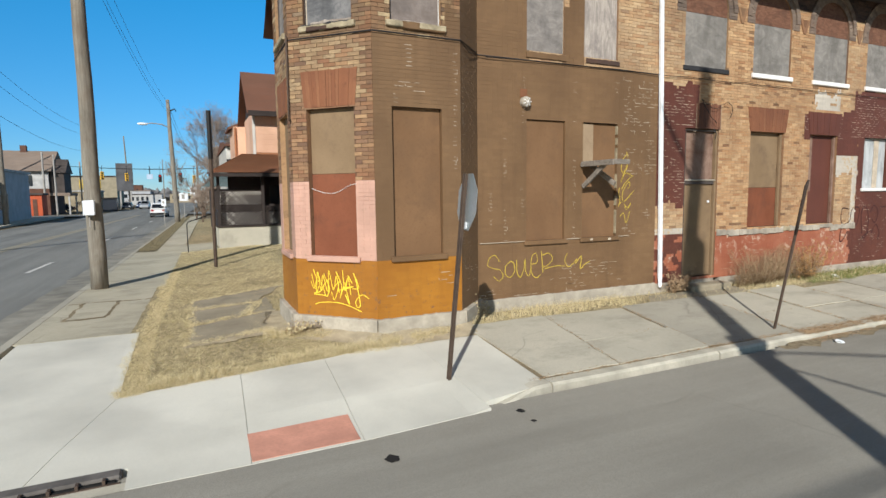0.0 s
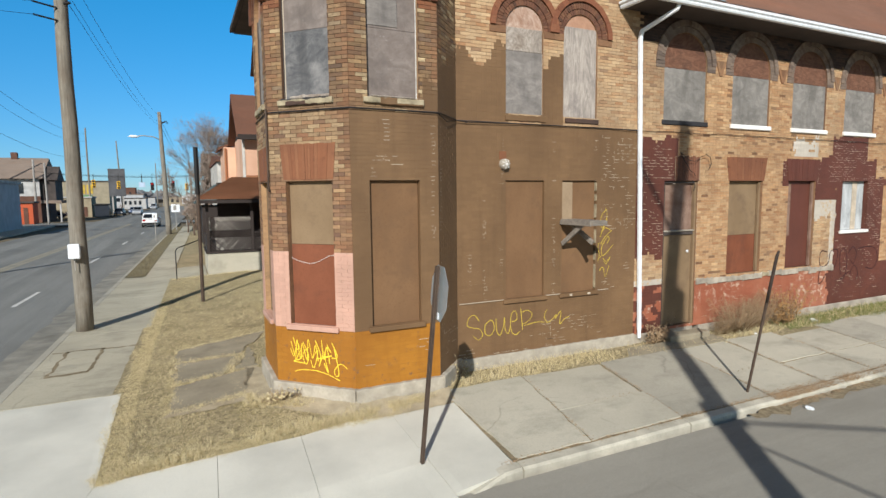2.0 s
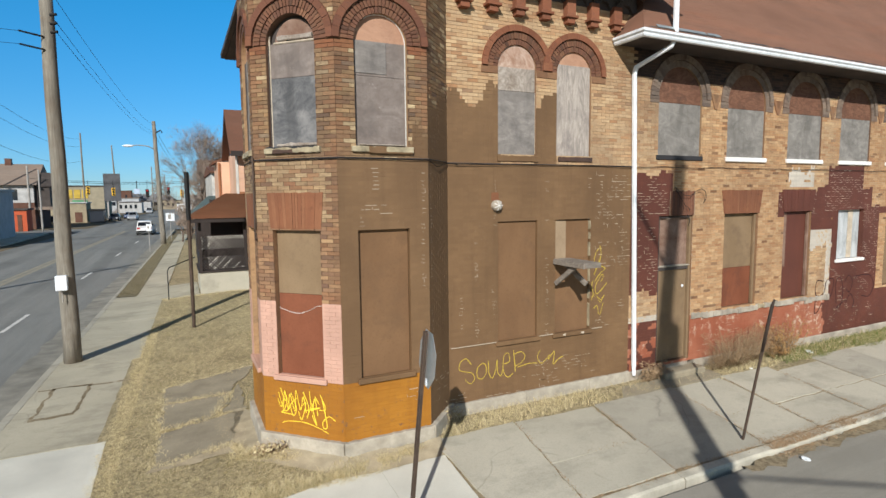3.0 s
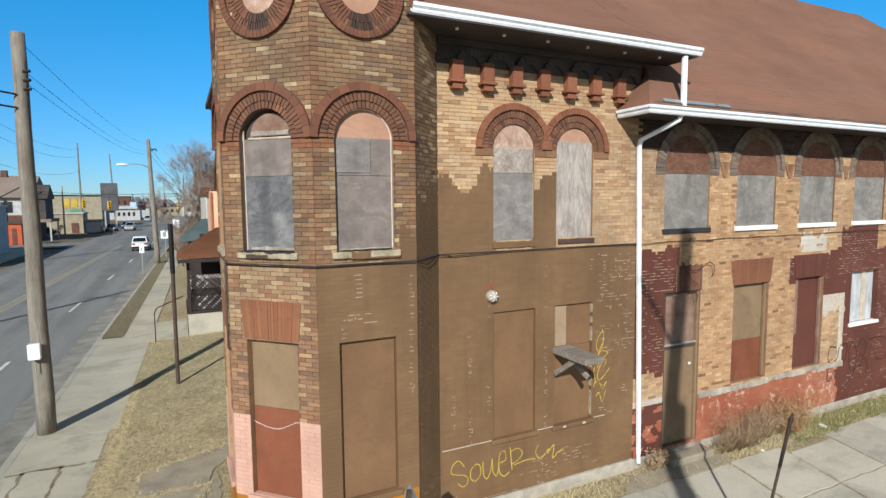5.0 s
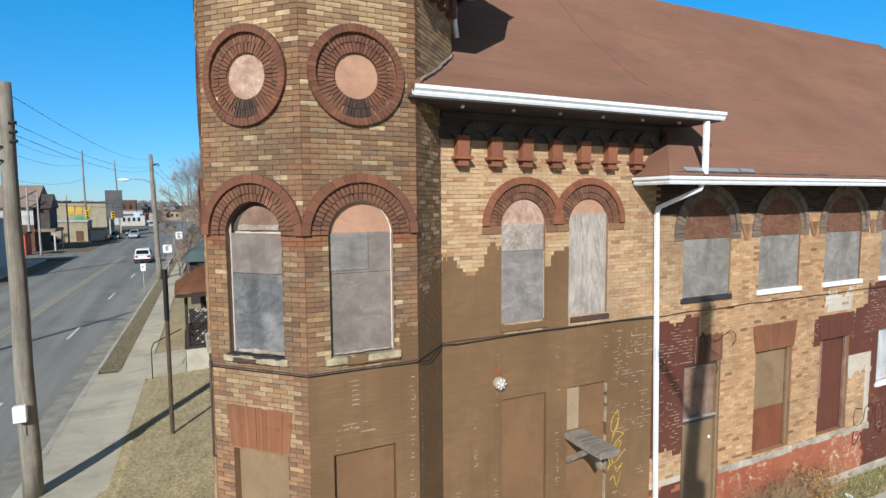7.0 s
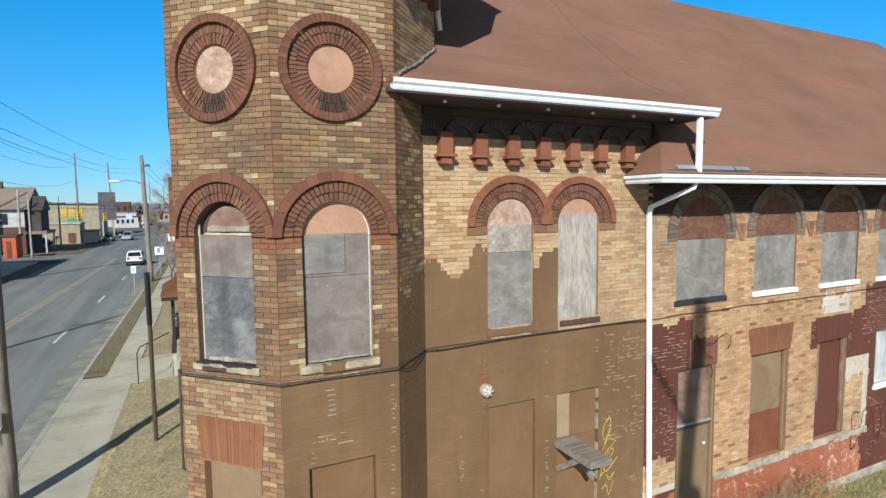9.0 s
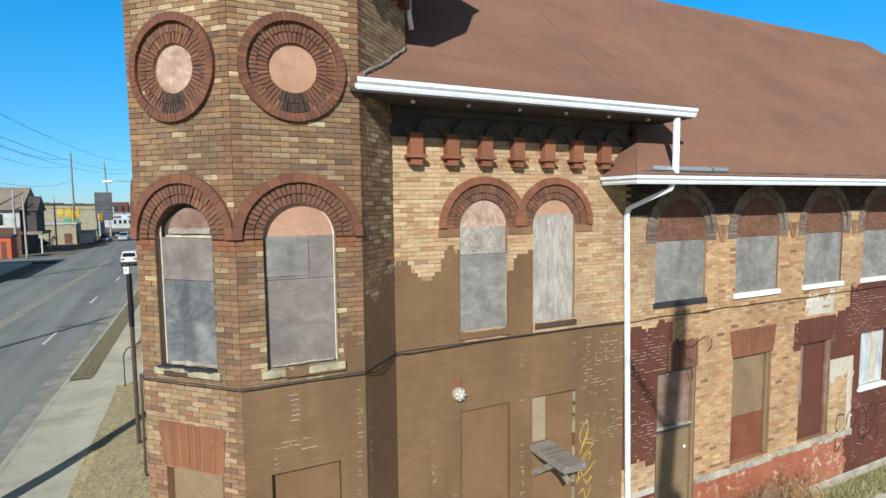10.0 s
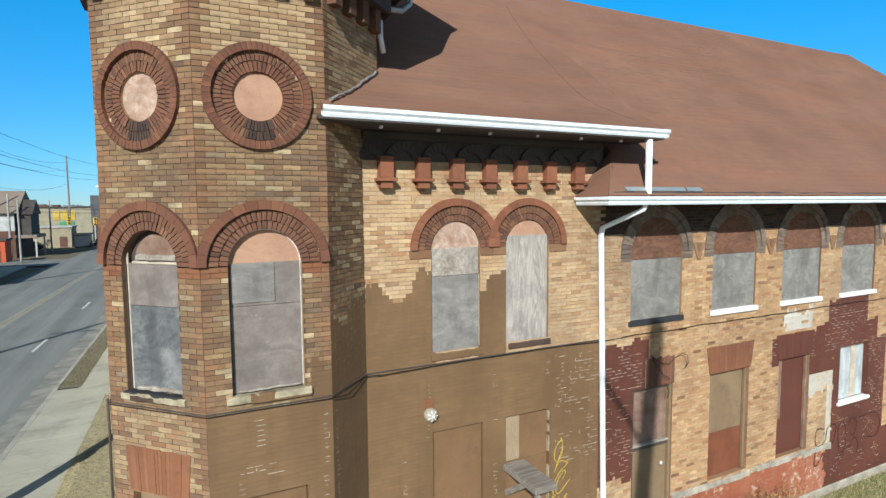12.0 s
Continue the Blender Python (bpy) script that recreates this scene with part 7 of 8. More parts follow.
# ---- graffiti ----
def strokes(name, side, lines, width, material, label):
    """Sprayed lines as thin ribbons that lie on the wall."""
    vs, fs = [], []
    for li, line in enumerate(lines):
        pts = []
        m = len(line)
        for i in range(m - 1):
            p0, p1, p2, p3 = line[max(i - 1, 0)], line[i], line[i + 1], line[min(i + 2, m - 1)]
            for k in range(6):
                t = k / 6
                pts.append(tuple(0.5 * (2 * b + (c - a) * t + (2 * a - 5 * b + 4 * c - d) * t * t + (3 * b - a - 3 * c + d) * t ** 3) for a, b, c, d in zip(p0, p1, p2, p3)))
        pts.append(line[-1])
        base = len(vs)
        for i, (u, z) in enumerate(pts):
            a, b = pts[max(i - 1, 0)], pts[min(i + 1, len(pts) - 1)]
            d = Vector((b[0] - a[0], b[1] - a[1]))
            d = d.normalized() if d.length else Vector((1, 0))
            w = width * (0.75 + 0.35 * noise.noise((u * 6, z * 6, li)))
            n = 0.0065 + 0.0004 * (li % 6)
            vs += [side.at(u - d.y * w, z + d.x * w, n), side.at(u + d.y * w, z - d.x * w, n)]
        for i in range(len(pts) - 1):
            k = base + 2 * i
            fs.append((k, k + 1, k + 3, k + 2))
    return tagged(raw(name, vs, fs, material), label, "graffiti", kind="structure")


def drawn(lines, u0, z0, su, sz):
    return [[(u0 + a * su, z0 + b * sz) for a, b in l] for l in lines]


TAG = [[(0.0, 0.62), (0.06, 0.42), (0.12, 0.66), (0.1, 0.30), (0.16, 0.5)], [(0.06, 0.92), (0.14, 0.6), (0.18, 0.72)], [(0.15, 0.8), (0.22, 0.48), (0.19, 0.35), (0.06, 0.28), (0.28, 0.25)],
       [(0.26, 0.82), (0.36, 0.45), (0.3, 0.22), (0.25, 0.5), (0.38, 0.7)], [(0.42, 0.4), (0.55, 0.62), (0.46, 0.15), (0.4, 0.35)], [(0.5, 0.88), (0.6, 0.5), (0.56, 0.2), (0.64, 0.52)],
       [(0.52, 0.4), (0.68, 0.45), (0.82, 0.52), (0.62, 0.46)], [(0.66, 0.62), (0.7, 0.3), (0.74, 0.05), (0.66, 0.3)], [(0.72, 0.8), (0.8, 0.6)], [(0.86, 0.72), (0.9, 0.45), (0.94, 0.05), (0.88, 0.0), (0.86, 0.15), (0.98, 0.32), (1.1, 0.22)],
       [(0.02, 0.80), (0.10, 0.40), (0.14, 0.86), (0.20, 0.36), (0.24, 0.78), (0.33, 0.34), (0.36, 0.9), (0.44, 0.4), (0.5, 0.76), (0.55, 0.34)], [(0.62, 0.92), (0.66, 0.4), (0.72, 0.74), (0.77, 0.3)], [(0.82, 0.86), (0.92, 0.5), (0.80, 0.46)],
       [(0.08, 0.0), (0.2, 0.06), (0.5, 0.08), (0.75, 0.0), (0.96, -0.12)]]
strokes("graffiti_tag", SIDE_1, drawn(TAG, 0.26, 0.40, 0.92, 0.60), 0.0088, YELLOW_SPRAY, "bright yellow sprayed scrawl on the orange turret base")
SOW = [[(0.17, 0.72), (0.10, 0.95), (0.02, 0.85), (0.0, 0.6), (0.08, 0.5), (0.18, 0.42), (0.22, 0.2), (0.16, 0.05), (0.08, 0.22)],
       [(0.33, 0.7), (0.26, 0.55), (0.26, 0.25), (0.33, 0.15), (0.39, 0.35), (0.38, 0.62), (0.33, 0.72)], [(0.42, 0.75), (0.43, 0.3), (0.48, 0.12), (0.53, 0.4), (0.55, 0.75), (0.56, 0.3), (0.61, 0.14), (0.64, 0.4)],
       [(0.66, 0.55), (0.74, 0.62), (0.72, 0.92), (0.66, 0.85), (0.64, 0.5), (0.66, 0.2), (0.72, 0.05), (0.79, 0.15)], [(0.80, 1.0), (0.82, 0.5), (0.83, 0.2)], [(0.82, 0.85), (0.92, 0.9), (0.98, 0.7), (0.92, 0.5), (0.82, 0.4)],
       [(0.86, 0.35), (1.05, 0.42), (1.18, 0.38)], [(1.22, 0.85), (1.18, 0.6), (1.24, 0.35), (1.34, 0.5)], [(1.34, 0.5), (1.38, 0.62), (1.36, 0.45), (1.46, 0.72), (1.44, 0.25), (1.52, 0.4), (1.6, 0.48)]]
strokes("graffiti_tag", SIDE_W, drawn(SOW, 4.50 - X0, 0.50, 1.42, 0.52), 0.008, OLIVE_SPRAY, "yellow sprayed word SOWER on the brown wall")
COL = [[(0.45, 0.98), (0.2, 0.9), (0.12, 0.78), (0.25, 0.72), (0.45, 0.8), (0.48, 0.93), (0.4, 1.0)], [(0.5, 0.88), (0.3, 0.74), (0.12, 0.6), (0.35, 0.72), (0.75, 0.68)], [(0.75, 0.68), (0.4, 0.6), (0.15, 0.5)],
       [(0.5, 0.5), (0.62, 0.56), (0.55, 0.6), (0.25, 0.48), (0.2, 0.38), (0.35, 0.34), (0.85, 0.48)], [(0.05, 0.52), (0.0, 0.45), (0.08, 0.35), (0.0, 0.26)], [(0.0, 0.3), (0.2, 0.33)], [(0.3, 0.3), (0.5, 0.25), (0.7, 0.31), (0.5, 0.22), (0.35, 0.26)], [(0.1, 0.13), (0.3, 0.17), (0.45, 0.04), (0.65, 0.2)]]
strokes("graffiti_tag", SIDE_W, drawn(COL, 7.47 - X0, 1.42, 0.46, 1.45), 0.008, OLIVE_SPRAY, "yellow sprayed column of letters beside the hatch")
DARK = [[(0.16, 0.9), (0.02, 0.92), (0.0, 0.6), (0.08, 0.5), (0.2, 0.6), (0.24, 0.9), (0.4, 0.92), (0.38, 0.55), (0.3, 0.4)], [(0.16, 0.52), (0.02, 0.38), (0.0, 0.05), (0.08, 0.1), (0.16, 0.3)],
        [(0.5, 0.2), (0.46, 0.8), (0.56, 0.95), (0.64, 0.6), (0.6, 0.15), (0.5, 0.1), (0.72, 0.3)], [(0.66, 0.8), (0.76, 0.98), (0.86, 0.8), (0.8, 0.5), (0.72, 0.6)], [(0.72, 0.2), (0.82, 0.45), (0.92, 0.2), (0.88, 0.02)], [(0.9, 0.92), (1.1, 0.95), (1.3, 0.9), (1.4, 0.6), (1.3, 0.3), (1.1, 0.35)]]
strokes("graffiti_tag", SIDE_W, drawn(DARK, 14.85 - X0, 0.72, 1.9, 0.95), 0.018, DARK_SPRAY, "dark sprayed scrawl on the maroon wall")

# ---- stop sign and bent post ----
sign = thing("stop_sign", "leaning road sign seen from its bare metal back", "road sign")
a, b = Vector((2.51, 6.02, -0.22)), Vector((2.655, 5.80, 2.33))
d = (b - a).normalized()
bm = bmesh.new()
for off in (-0.022, 0.022):
    rod(bm, a + Vector((-0.01, off, 0)), b + Vector((-0.01, off, 0)), 0.012, n=4)
rod(bm, a + Vector((0.008, 0, 0)), b + Vector((0.008, 0, 0)), 0.028, n=4)
part("post", bm, RUST, sign)
c = b - d * 0.33
bm = bmesh.new()
ax = Vector((0.15, 1, 0)).normalized()
up = d
nn = ax.cross(up).normalized()
oct_ = [c + nn * 0.045 + (ax * math.cos(q) + up * math.sin(q)) * 0.355 for q in [math.pi / 8 + k * math.pi / 4 for k in range(8)]]
f = [bm.verts.new(p) for p in oct_]
g_ = [bm.verts.new(p + nn * 0.005) for p in oct_]
bm.faces.new(f)
bm.faces.new(g_[::-1])
for i in range(8):
    bm.faces.new((f[i], g_[i], g_[(i + 1) % 8], f[(i + 1) % 8]))
bmesh.ops.recalc_face_normals(bm, faces=bm.faces)
part("plate", bm, SIGNBACK, sign, "bare aluminium back of the eight-sided plate")
bm = bmesh.new()
k0 = c - up * 0.27 + ax * -0.05 - nn * 0.0
box(bm, (-0.03, -0.003, -0.04), (0.03, 0.003, 0.04))
bm.transform(Matrix.Translation(k0 + nn * 0.038) @ Matrix((ax, nn, up)).transposed().to_4x4())
part("sticker", bm, WHITE, sign, "small white sticker")

CHAR = plain("charred_rusty_steel", (0.06, 0.043, 0.034), 0.8, 0.2, dirt=0.4, big=6)
post = thing("bent_post", "leaning rusty steel post with a charred top", "post")
a, b = Vector((8.37, 5.85, -0.2)), Vector((8.33, 5.42, 2.22))
bm = bmesh.new()
rod(bm, a, a.lerp(b, 0.66), 0.024, n=6)
part("shaft", bm, RUST, post)
bm = bmesh.new()
tube(bm, [a.lerp(b, 0.655), a.lerp(b, 0.8), a.lerp(b, 0.97), b + Vector((0.03, 0, 0.02))], [0.0245, 0.026, 0.026, 0.016], 6)
part("sleeve", bm, CHAR, post, "dark charred sleeve")


# ---- poles, wires and lamps ----
def wood_pole(x, y, z, top, r0, r1, label, tilt=(0, 0), mat_=None):
    t = thing("utility_pole", label, "utility pole", "utility poles", at=(0, 0, 0))
    bm = bmesh.new()
    n = 9
    tube(bm, [(x + tilt[0] * k / n + 0.012 * math.sin(k * 1.7), y + tilt[1] * k / n, z + (top - z) * k / n) for k in range(n + 1)], [r0 + (r1 - r0) * k / n for k in range(n + 1)], 14)
    part("shaft", bm, mat_ or POLEWOOD, t)
    return t


GREYPOLE = plain("pale_grey_pole", (0.34, 0.32, 0.29), 0.7)
near = wood_pole(-2.435, 16.5, -0.3, 9.15, 0.205, 0.140, "thick weathered wooden utility pole at the kerb")
boxpart("meter_box", (-2.62, 16.10, 1.67), (-2.37, 16.26, 2.04), WHITE, near, "pale grey box with a lid", 0.015)
bm = bmesh.new()
rod(bm, (-2.5, 16.2, 1.37), (-2.5, 16.2, 1.69), 0.014)
part("conduit", bm, GREYPOLE, near)
for z in (8.25, 8.05, 7.85):
    bm = bmesh.new()
    rod(bm, (-2.34, 16.3, z), (-2.2, 16.25, z + 0.02), 0.035)
    part("insulator", bm, BLACK, near)
for z in (7.75, 7.45):
    bm = bmesh.new()
    rod(bm, (-2.5, 16.35, z), (-2.95, 16.2, z + 0.05), 0.022)
    part("arm", bm, BLACK, near)

second = wood_pole(-1.2, 56.4, -0.3, 10.9, 0.24, 0.15, "weathered wooden utility pole with a street lamp arm", (-0.25, 0.4))
lamp = thing("street_lamp", "grey cobra-head street lamp on a long arm", "street lamp")
bm = bmesh.new()
tube(bm, [(-1.38, 56.7, 8.35), (-2.0, 56.6, 8.65), (-2.8, 56.5, 8.72), (-3.25, 56.4, 8.66)], 0.045, 6)
part("arm", bm, GREYPOLE, lamp)
bm = bmesh.new()
bmesh.ops.create_uvsphere(bm, u_segments=12, v_segments=8, radius=0.2, matrix=Matrix.Translation((-3.55, 56.4, 8.62)) @ Matrix.Diagonal((2.2, 0.9, 0.6, 1)))
part("head", bm, WHITE, lamp)
bm = bmesh.new()
tube(bm, [(-1.35, 56.8, 9.9), (-0.9, 56.7, 10.1), (-0.8, 56.7, 9.9)], 0.06, 6)
part("bracket", bm, BLACK, second)

thin = thing("steel_post", "thin dark steel post standing in the lawn", "post")
bm = bmesh.new()
rod(bm, (0.43, 18.62, -0.1), (0.44, 18.42, 3.35), 0.055, n=8)
part("shaft", bm, RUST, thin)
bm = bmesh.new()
rod(bm, (0.44, 18.40, 3.25), (0.44, 18.38, 4.68), 0.068, n=8)
part("sleeve", bm, BLACK, thin, "thicker dark upper sleeve")

wood_pole(-16.4, 129, -0.4, 17.0, 0.2, 0.13, "tall thin utility pole across the road")
wood_pole(-13.4, 160, -0.4, 17.4, 0.22, 0.14, "tall thin utility pole across the road", (-0.6, 0))
left = wood_pole(-15.2, 61.5, -0.4, 14.5, 0.24, 0.16, "dark utility pole beside the pale wall")
wood_pole(-19.6, 100, -0.4, 9.0, 0.18, 0.12, "pale utility pole before the house", (0, 0), GREYPOLE)
wood_pole(-24.0, 98, -0.4, 13.6, 0.18, 0.12, "utility pole behind the pale wall")
wood_pole(-16.4, 110, -0.4, 8.2, 0.14, 0.10, "pale signal pole at the crossing", (0, 0), GREYPOLE)
for x, y, h in ((-8.0, 230, 16), (-5.5, 330, 17), (2.2, 150, 12.0), (3.5, 210, 12)):
    wood_pole(x, y, -0.4, h, 0.2, 0.13, "distant utility pole along the main road")

wood_pole(-45, -9.4, -0.45, 9.6, 0.18, 0.13, "weathered utility pole carrying a cable over the side street")
wood_pole(45, -11.8, -0.45, 9.6, 0.18, 0.13, "weathered utility pole carrying a cable over the side street")

west = wood_pole(-15.3, 20.7, -0.4, 13.4, 0.19, 0.13, "weathered wooden utility pole on the far side of the main road")
boxpart("cross_arm", (-16.4, 20.53, 12.0), (-14.2, 20.61, 12.12), POLEWOOD, west, "wooden cross arm")

# the pole across the side street, which throws its long shade over road and wall
shade = wood_pole(1.52, -2.6, -0.35, 12.25, 0.20, 0.16, "tall wooden utility pole on the far side of the side street", (0.95, 0.0))
bm = bmesh.new()
rod(bm, (2.46, -2.45, 7.8), (2.46, -2.45, 8.6), 0.26, n=14)
part("transformer", bm, GREYPOLE, shade, "grey drum transformer")
bm = bmesh.new()
tube(bm, [(2.29, -2.6, 9.9), (1.81, -2.6, 10.6), (1.21, -2.6, 11.4)], 0.05, 6)
part("lamp_arm", bm, GREYPOLE, shade)
bm = bmesh.new()
box(bm, (1.75, -2.8, 5.15), (2.15, -2.4, 5.55))
part("junction_box", bm, GREYPOLE, shade)
for start, end, r_, s in (((1.94, -2.6, 5.2), (27.5, -18.4, 5.6), 0.028, 0.35), ((1.92, -2.6, 4.9), (2.9, -29, 5.2), 0.026, 0.35), ((-45, -9.4, 9.0), (45, -11.8, 9.0), 0.04, 0.3)):
    tagged(cable([start, end], r_, "overhead_cable", None, BLACK, sag=s), "black overhead cable along the side street", "cable", "overhead cables")



def wire(a, b, r, sag, label="thin black overhead wire"):
    ob = cable([a, b], r, "overhead_wire", None, BLACK, "", sag)
    return tagged(ob, label, "wire", "overhead wires")


for z in (8.9, 8.3, 8.05):
    wire((-2.35, 16.4, z), (-1.35, 56.7, z + 1.6), 0.006, 0.55)
for z in (7.8, 7.5):
    wire((-2.95, 16.2, z), (-30, 24, z + 3.0), 0.005, 0.3)
for z in (13.8, 12.4, 9.6):
    wire((-15.2, 61.5, z), (-16.4, 129, z + 2), 0.017, 1.2)
for z in (10.4, 9.7):
    wire((-1.4, 56.8, z), (2.2, 150, z + 1), 0.016, 1.2)
wire((-16.4, 90, 6.6), (6.0, 90, 6.6), 0.03, 0.5)
wire((-19.6, 100, 7.2), (8.0, 100, 7.2), 0.03, 0.6)
wire((-24, 98, 12.5), (-15.2, 61.5, 12.5), 0.02, 0.5)

wood_pole(-16.4, 90, -0.4, 8.0, 0.14, 0.10, "pale steel signal pole at the crossing", (0, 0), GREYPOLE)
wood_pole(6.0, 90, -0.4, 8.0, 0.14, 0.10, "pale steel signal pole at the crossing", (0, 0), GREYPOLE)
# traffic lights on the span wire
YEL = plain("yellow_signal_paint", (0.75, 0.42, 0.03), 0.5)
REDGLOW = plain("red_signal_lens", (0.55, 0.02, 0.02), 0.3)
for x, z, c in ((-10.9, 5.2, YEL), (-7.9, 5.0, YEL), (-3.7, 4.8, BLACK), (-1.0, 5.1, BLACK), (0.8, 4.7, YEL)):
    t = thing("traffic_light", "traffic light hanging from a span wire over the crossing", "traffic light", "traffic lights")
    boxpart("housing", (x - 0.22, 89.8, z - 0.55), (x + 0.22, 90.1, z + 0.55), c, t, bevel=0.03)
    bm = bmesh.new()
    rod(bm, (x, 89.95, z + 0.5), (x, 90.0, 6.6), 0.03, n=5)
    part("hanger", bm, BLACK, t)
    for k in (-0.35, 0.0, 0.35):
        bm = bmesh.new()
        rod(bm, (x, 89.79, z + k), (x, 89.70, z + k), 0.13, n=10)
        part("lens", bm, REDGLOW if c is BLACK and k > 0.1 else BLACK, t)
t = thing("street_sign", "small pale blue street sign on the span wire", "road sign")
boxpart("panel", (-5.4, 89.9, 4.7), (-4.6, 89.95, 5.4), plain("pale_blue_sign", (0.45, 0.55, 0.68), 0.5), t)
boxpart("hanger", (-5.05, 89.92, 5.38), (-4.95, 90.02, 6.55), BLACK, t)

for x, y, z0, z1, w in ((-2.0, 49, 1.4, 1.95, 0.34), (-0.6, 62, 1.7, 2.5, 0.8), (0.4, 72, 2.4, 3.3, 0.7)):
    t = thing("road_sign", "white rectangular road sign on a thin steel post", "road sign", "roadside signs")
    boxpart("panel", (x - w / 2, y - 0.03, z0), (x + w / 2, y, z1), WHITE, t, bevel=0.01)
    boxpart("marking", (x - w * 0.25, y - 0.04, z0 + 0.2), (x + w * 0.1, y - 0.031, z1 - 0.15), GREYPOLE, t, bevel=0.0)
    bm = bmesh.new()
    rod(bm, (x, y + 0.03, -0.3), (x, y + 0.03, z1), 0.03, n=5)
    part("post", bm, GREYPOLE, t)


# ---- vehicles ----
GLASS = plain("dark_car_glass", (0.02, 0.024, 0.03), 0.12, 0.0, 0.1, spec=0.6)
TYRE = plain("black_tyre_rubber", (0.02, 0.02, 0.02), 0.85)
ALLOY = plain("silver_wheel_alloy", (0.45, 0.45, 0.46), 0.35, 0.8)
TAIL = plain("red_tail_lamp", (0.40, 0.02, 0.02), 0.25)
HEAD = plain("clear_head_lamp", (0.75, 0.76, 0.78), 0.15)


def car(x, y, turn, paint, label, tall=False, length=4.4):
    """A car out of lofted rings: body, glasshouse, windows, wheels and lamps. It looks along +y."""
    t = thing("car", label, "car", at=(x, y, ROAD))
    t.rotation_euler = (0, 0, radians(turn))
    L, W, H = length / 2, 0.88, 1.68 if tall else 1.45
    belt = 1.02 if tall else 0.92
    bm = bmesh.new()
    prof = [(-L, 0.42, 0.62), (-L + 0.06, 0.30, belt - 0.12), (-L + 0.4, 0.24, belt), (L * 0.35, 0.24, belt), (L - 0.5, 0.26, belt - 0.14), (L - 0.08, 0.30, belt - 0.24), (L, 0.42, 0.62)]
    rings = []
    for yy, lo, hi in prof:
        k = 0.90 if abs(yy) > L - 0.1 else 1.0
        rings.append([bm.verts.new((s * W * k * f, yy, z)) for s, f, z in ((-1, 0.9, lo), (-1, 1.0, (lo + hi) / 2), (-1, 0.94, hi), (1, 0.94, hi), (1, 1.0, (lo + hi) / 2), (1, 0.9, lo))])
    for a, b in zip(rings, rings[1:]):
        for i in range(6):
            bm.faces.new((a[i], a[(i + 1) % 6], b[(i + 1) % 6], b[i]))
    bm.faces.new(rings[0][::-1])
    bm.faces.new(rings[-1])
    bmesh.ops.recalc_face_normals(bm, faces=bm.faces)
    body = part("body", bm, paint, t)
    back_, front = (-L + 0.12, L * 0.38) if tall else (-L + 0.55, L * 0.42)
    cab = [(back_, belt - 0.01, 0.90), (back_ + (0.18 if tall else 0.55), H - 0.06, 0.74), (back_ + 0.6 + (0 if tall else 0.3), H, 0.72), (front - 0.95, H - 0.02, 0.72), (front, belt - 0.02, 0.88)]
    bm = bmesh.new()
    l = [bm.verts.new((-w * W, yy, z)) for yy, z, w in cab]
    r = [bm.verts.new((w * W, yy, z)) for yy, z, w in cab]
    for i in range(4):
        bm.faces.new((l[i], l[i + 1], r[i + 1], r[i]))
    bm.faces.new(l[::-1])
    bm.faces.new(r)
    bmesh.ops.recalc_face_normals(bm, faces=bm.faces)
    part("cabin", bm, paint, t)

    def pane(q, name="window"):
        bm = bmesh.new()
        bm.faces.new([bm.verts.new(p) for p in q])
        bmesh.ops.solidify(bm, geom=bm.faces[:], thickness=0.01)
        part(name, bm, GLASS, t, "dark glass")

    y0, z0, w0 = cab[0]
    y1, z1, w1 = cab[1]
    f = lambda k, s, o: (s * W * (w0 + (w1 - w0) * k) * 0.88, y0 + (y1 - y0) * k - o, z0 + (z1 - z0) * k)
    pane([f(0.15, -1, 0.02), f(0.15, 1, 0.02), f(0.88, 1, 0.02), f(0.88, -1, 0.02)], "rear_window")
    y0, z0, w0 = cab[4]
    y1, z1, w1 = cab[3]
    pane([f(0.12, 1, -0.02), f(0.12, -1, -0.02), f(0.9, -1, -0.02), f(0.9, 1, -0.02)], "windscreen")
    for s in (-1, 1):
        pane([(s * W * 0.895, cab[0][0] + 0.35, belt + 0.03), (s * W * 0.895, cab[4][0] - 0.3, belt + 0.03), (s * W * 0.755, cab[3][0] - 0.05, H - 0.13), (s * W * 0.765, cab[1][0] + 0.25, H - 0.15)], "side_window")
        boxpart("tail_lamp", (s * 0.60 - 0.14, -L - 0.015, 0.72), (s * 0.60 + 0.14, -L + 0.06, belt - 0.1), TAIL, t, bevel=0.01)
        boxpart("head_lamp", (s * 0.60 - 0.15, L - 0.09, 0.58), (s * 0.60 + 0.15, L + 0.005, 0.72), HEAD, t, bevel=0.01)
        boxpart("mirror", (s * 0.86 - 0.1 * (s < 0), cab[4][0] - 0.25, belt), (s * 0.86 + 0.1 * (s > 0) + 0.08 * s, cab[4][0] - 0.15, belt + 0.13), paint, t, bevel=0.01)
        for yy in (-L + 0.82, L - 0.85):
            bm = bmesh.new()
            rod(bm, (s * 0.66, yy, 0.33), (s * 0.89, yy, 0.33), 0.33, n=18)
            w = part("wheel", bm, TYRE, t, "black tyre")
            bm = bmesh.new()
            rod(bm, (s * 0.88, yy, 0.33), (s * 0.90, yy, 0.33), 0.2, n=14)
            part("rim", bm, ALLOY, w)
    boxpart("rear_bumper", (-0.8, -L - 0.05, 0.34), (0.8, -L + 0.1, 0.56), TYRE if tall else paint, t, bevel=0.03)
    boxpart("number_plate", (-0.24, -L - 0.02, 0.76), (0.24, -L + 0.05, 0.88), WHITE, t, "blank pale plate", bevel=0.0)
    return t


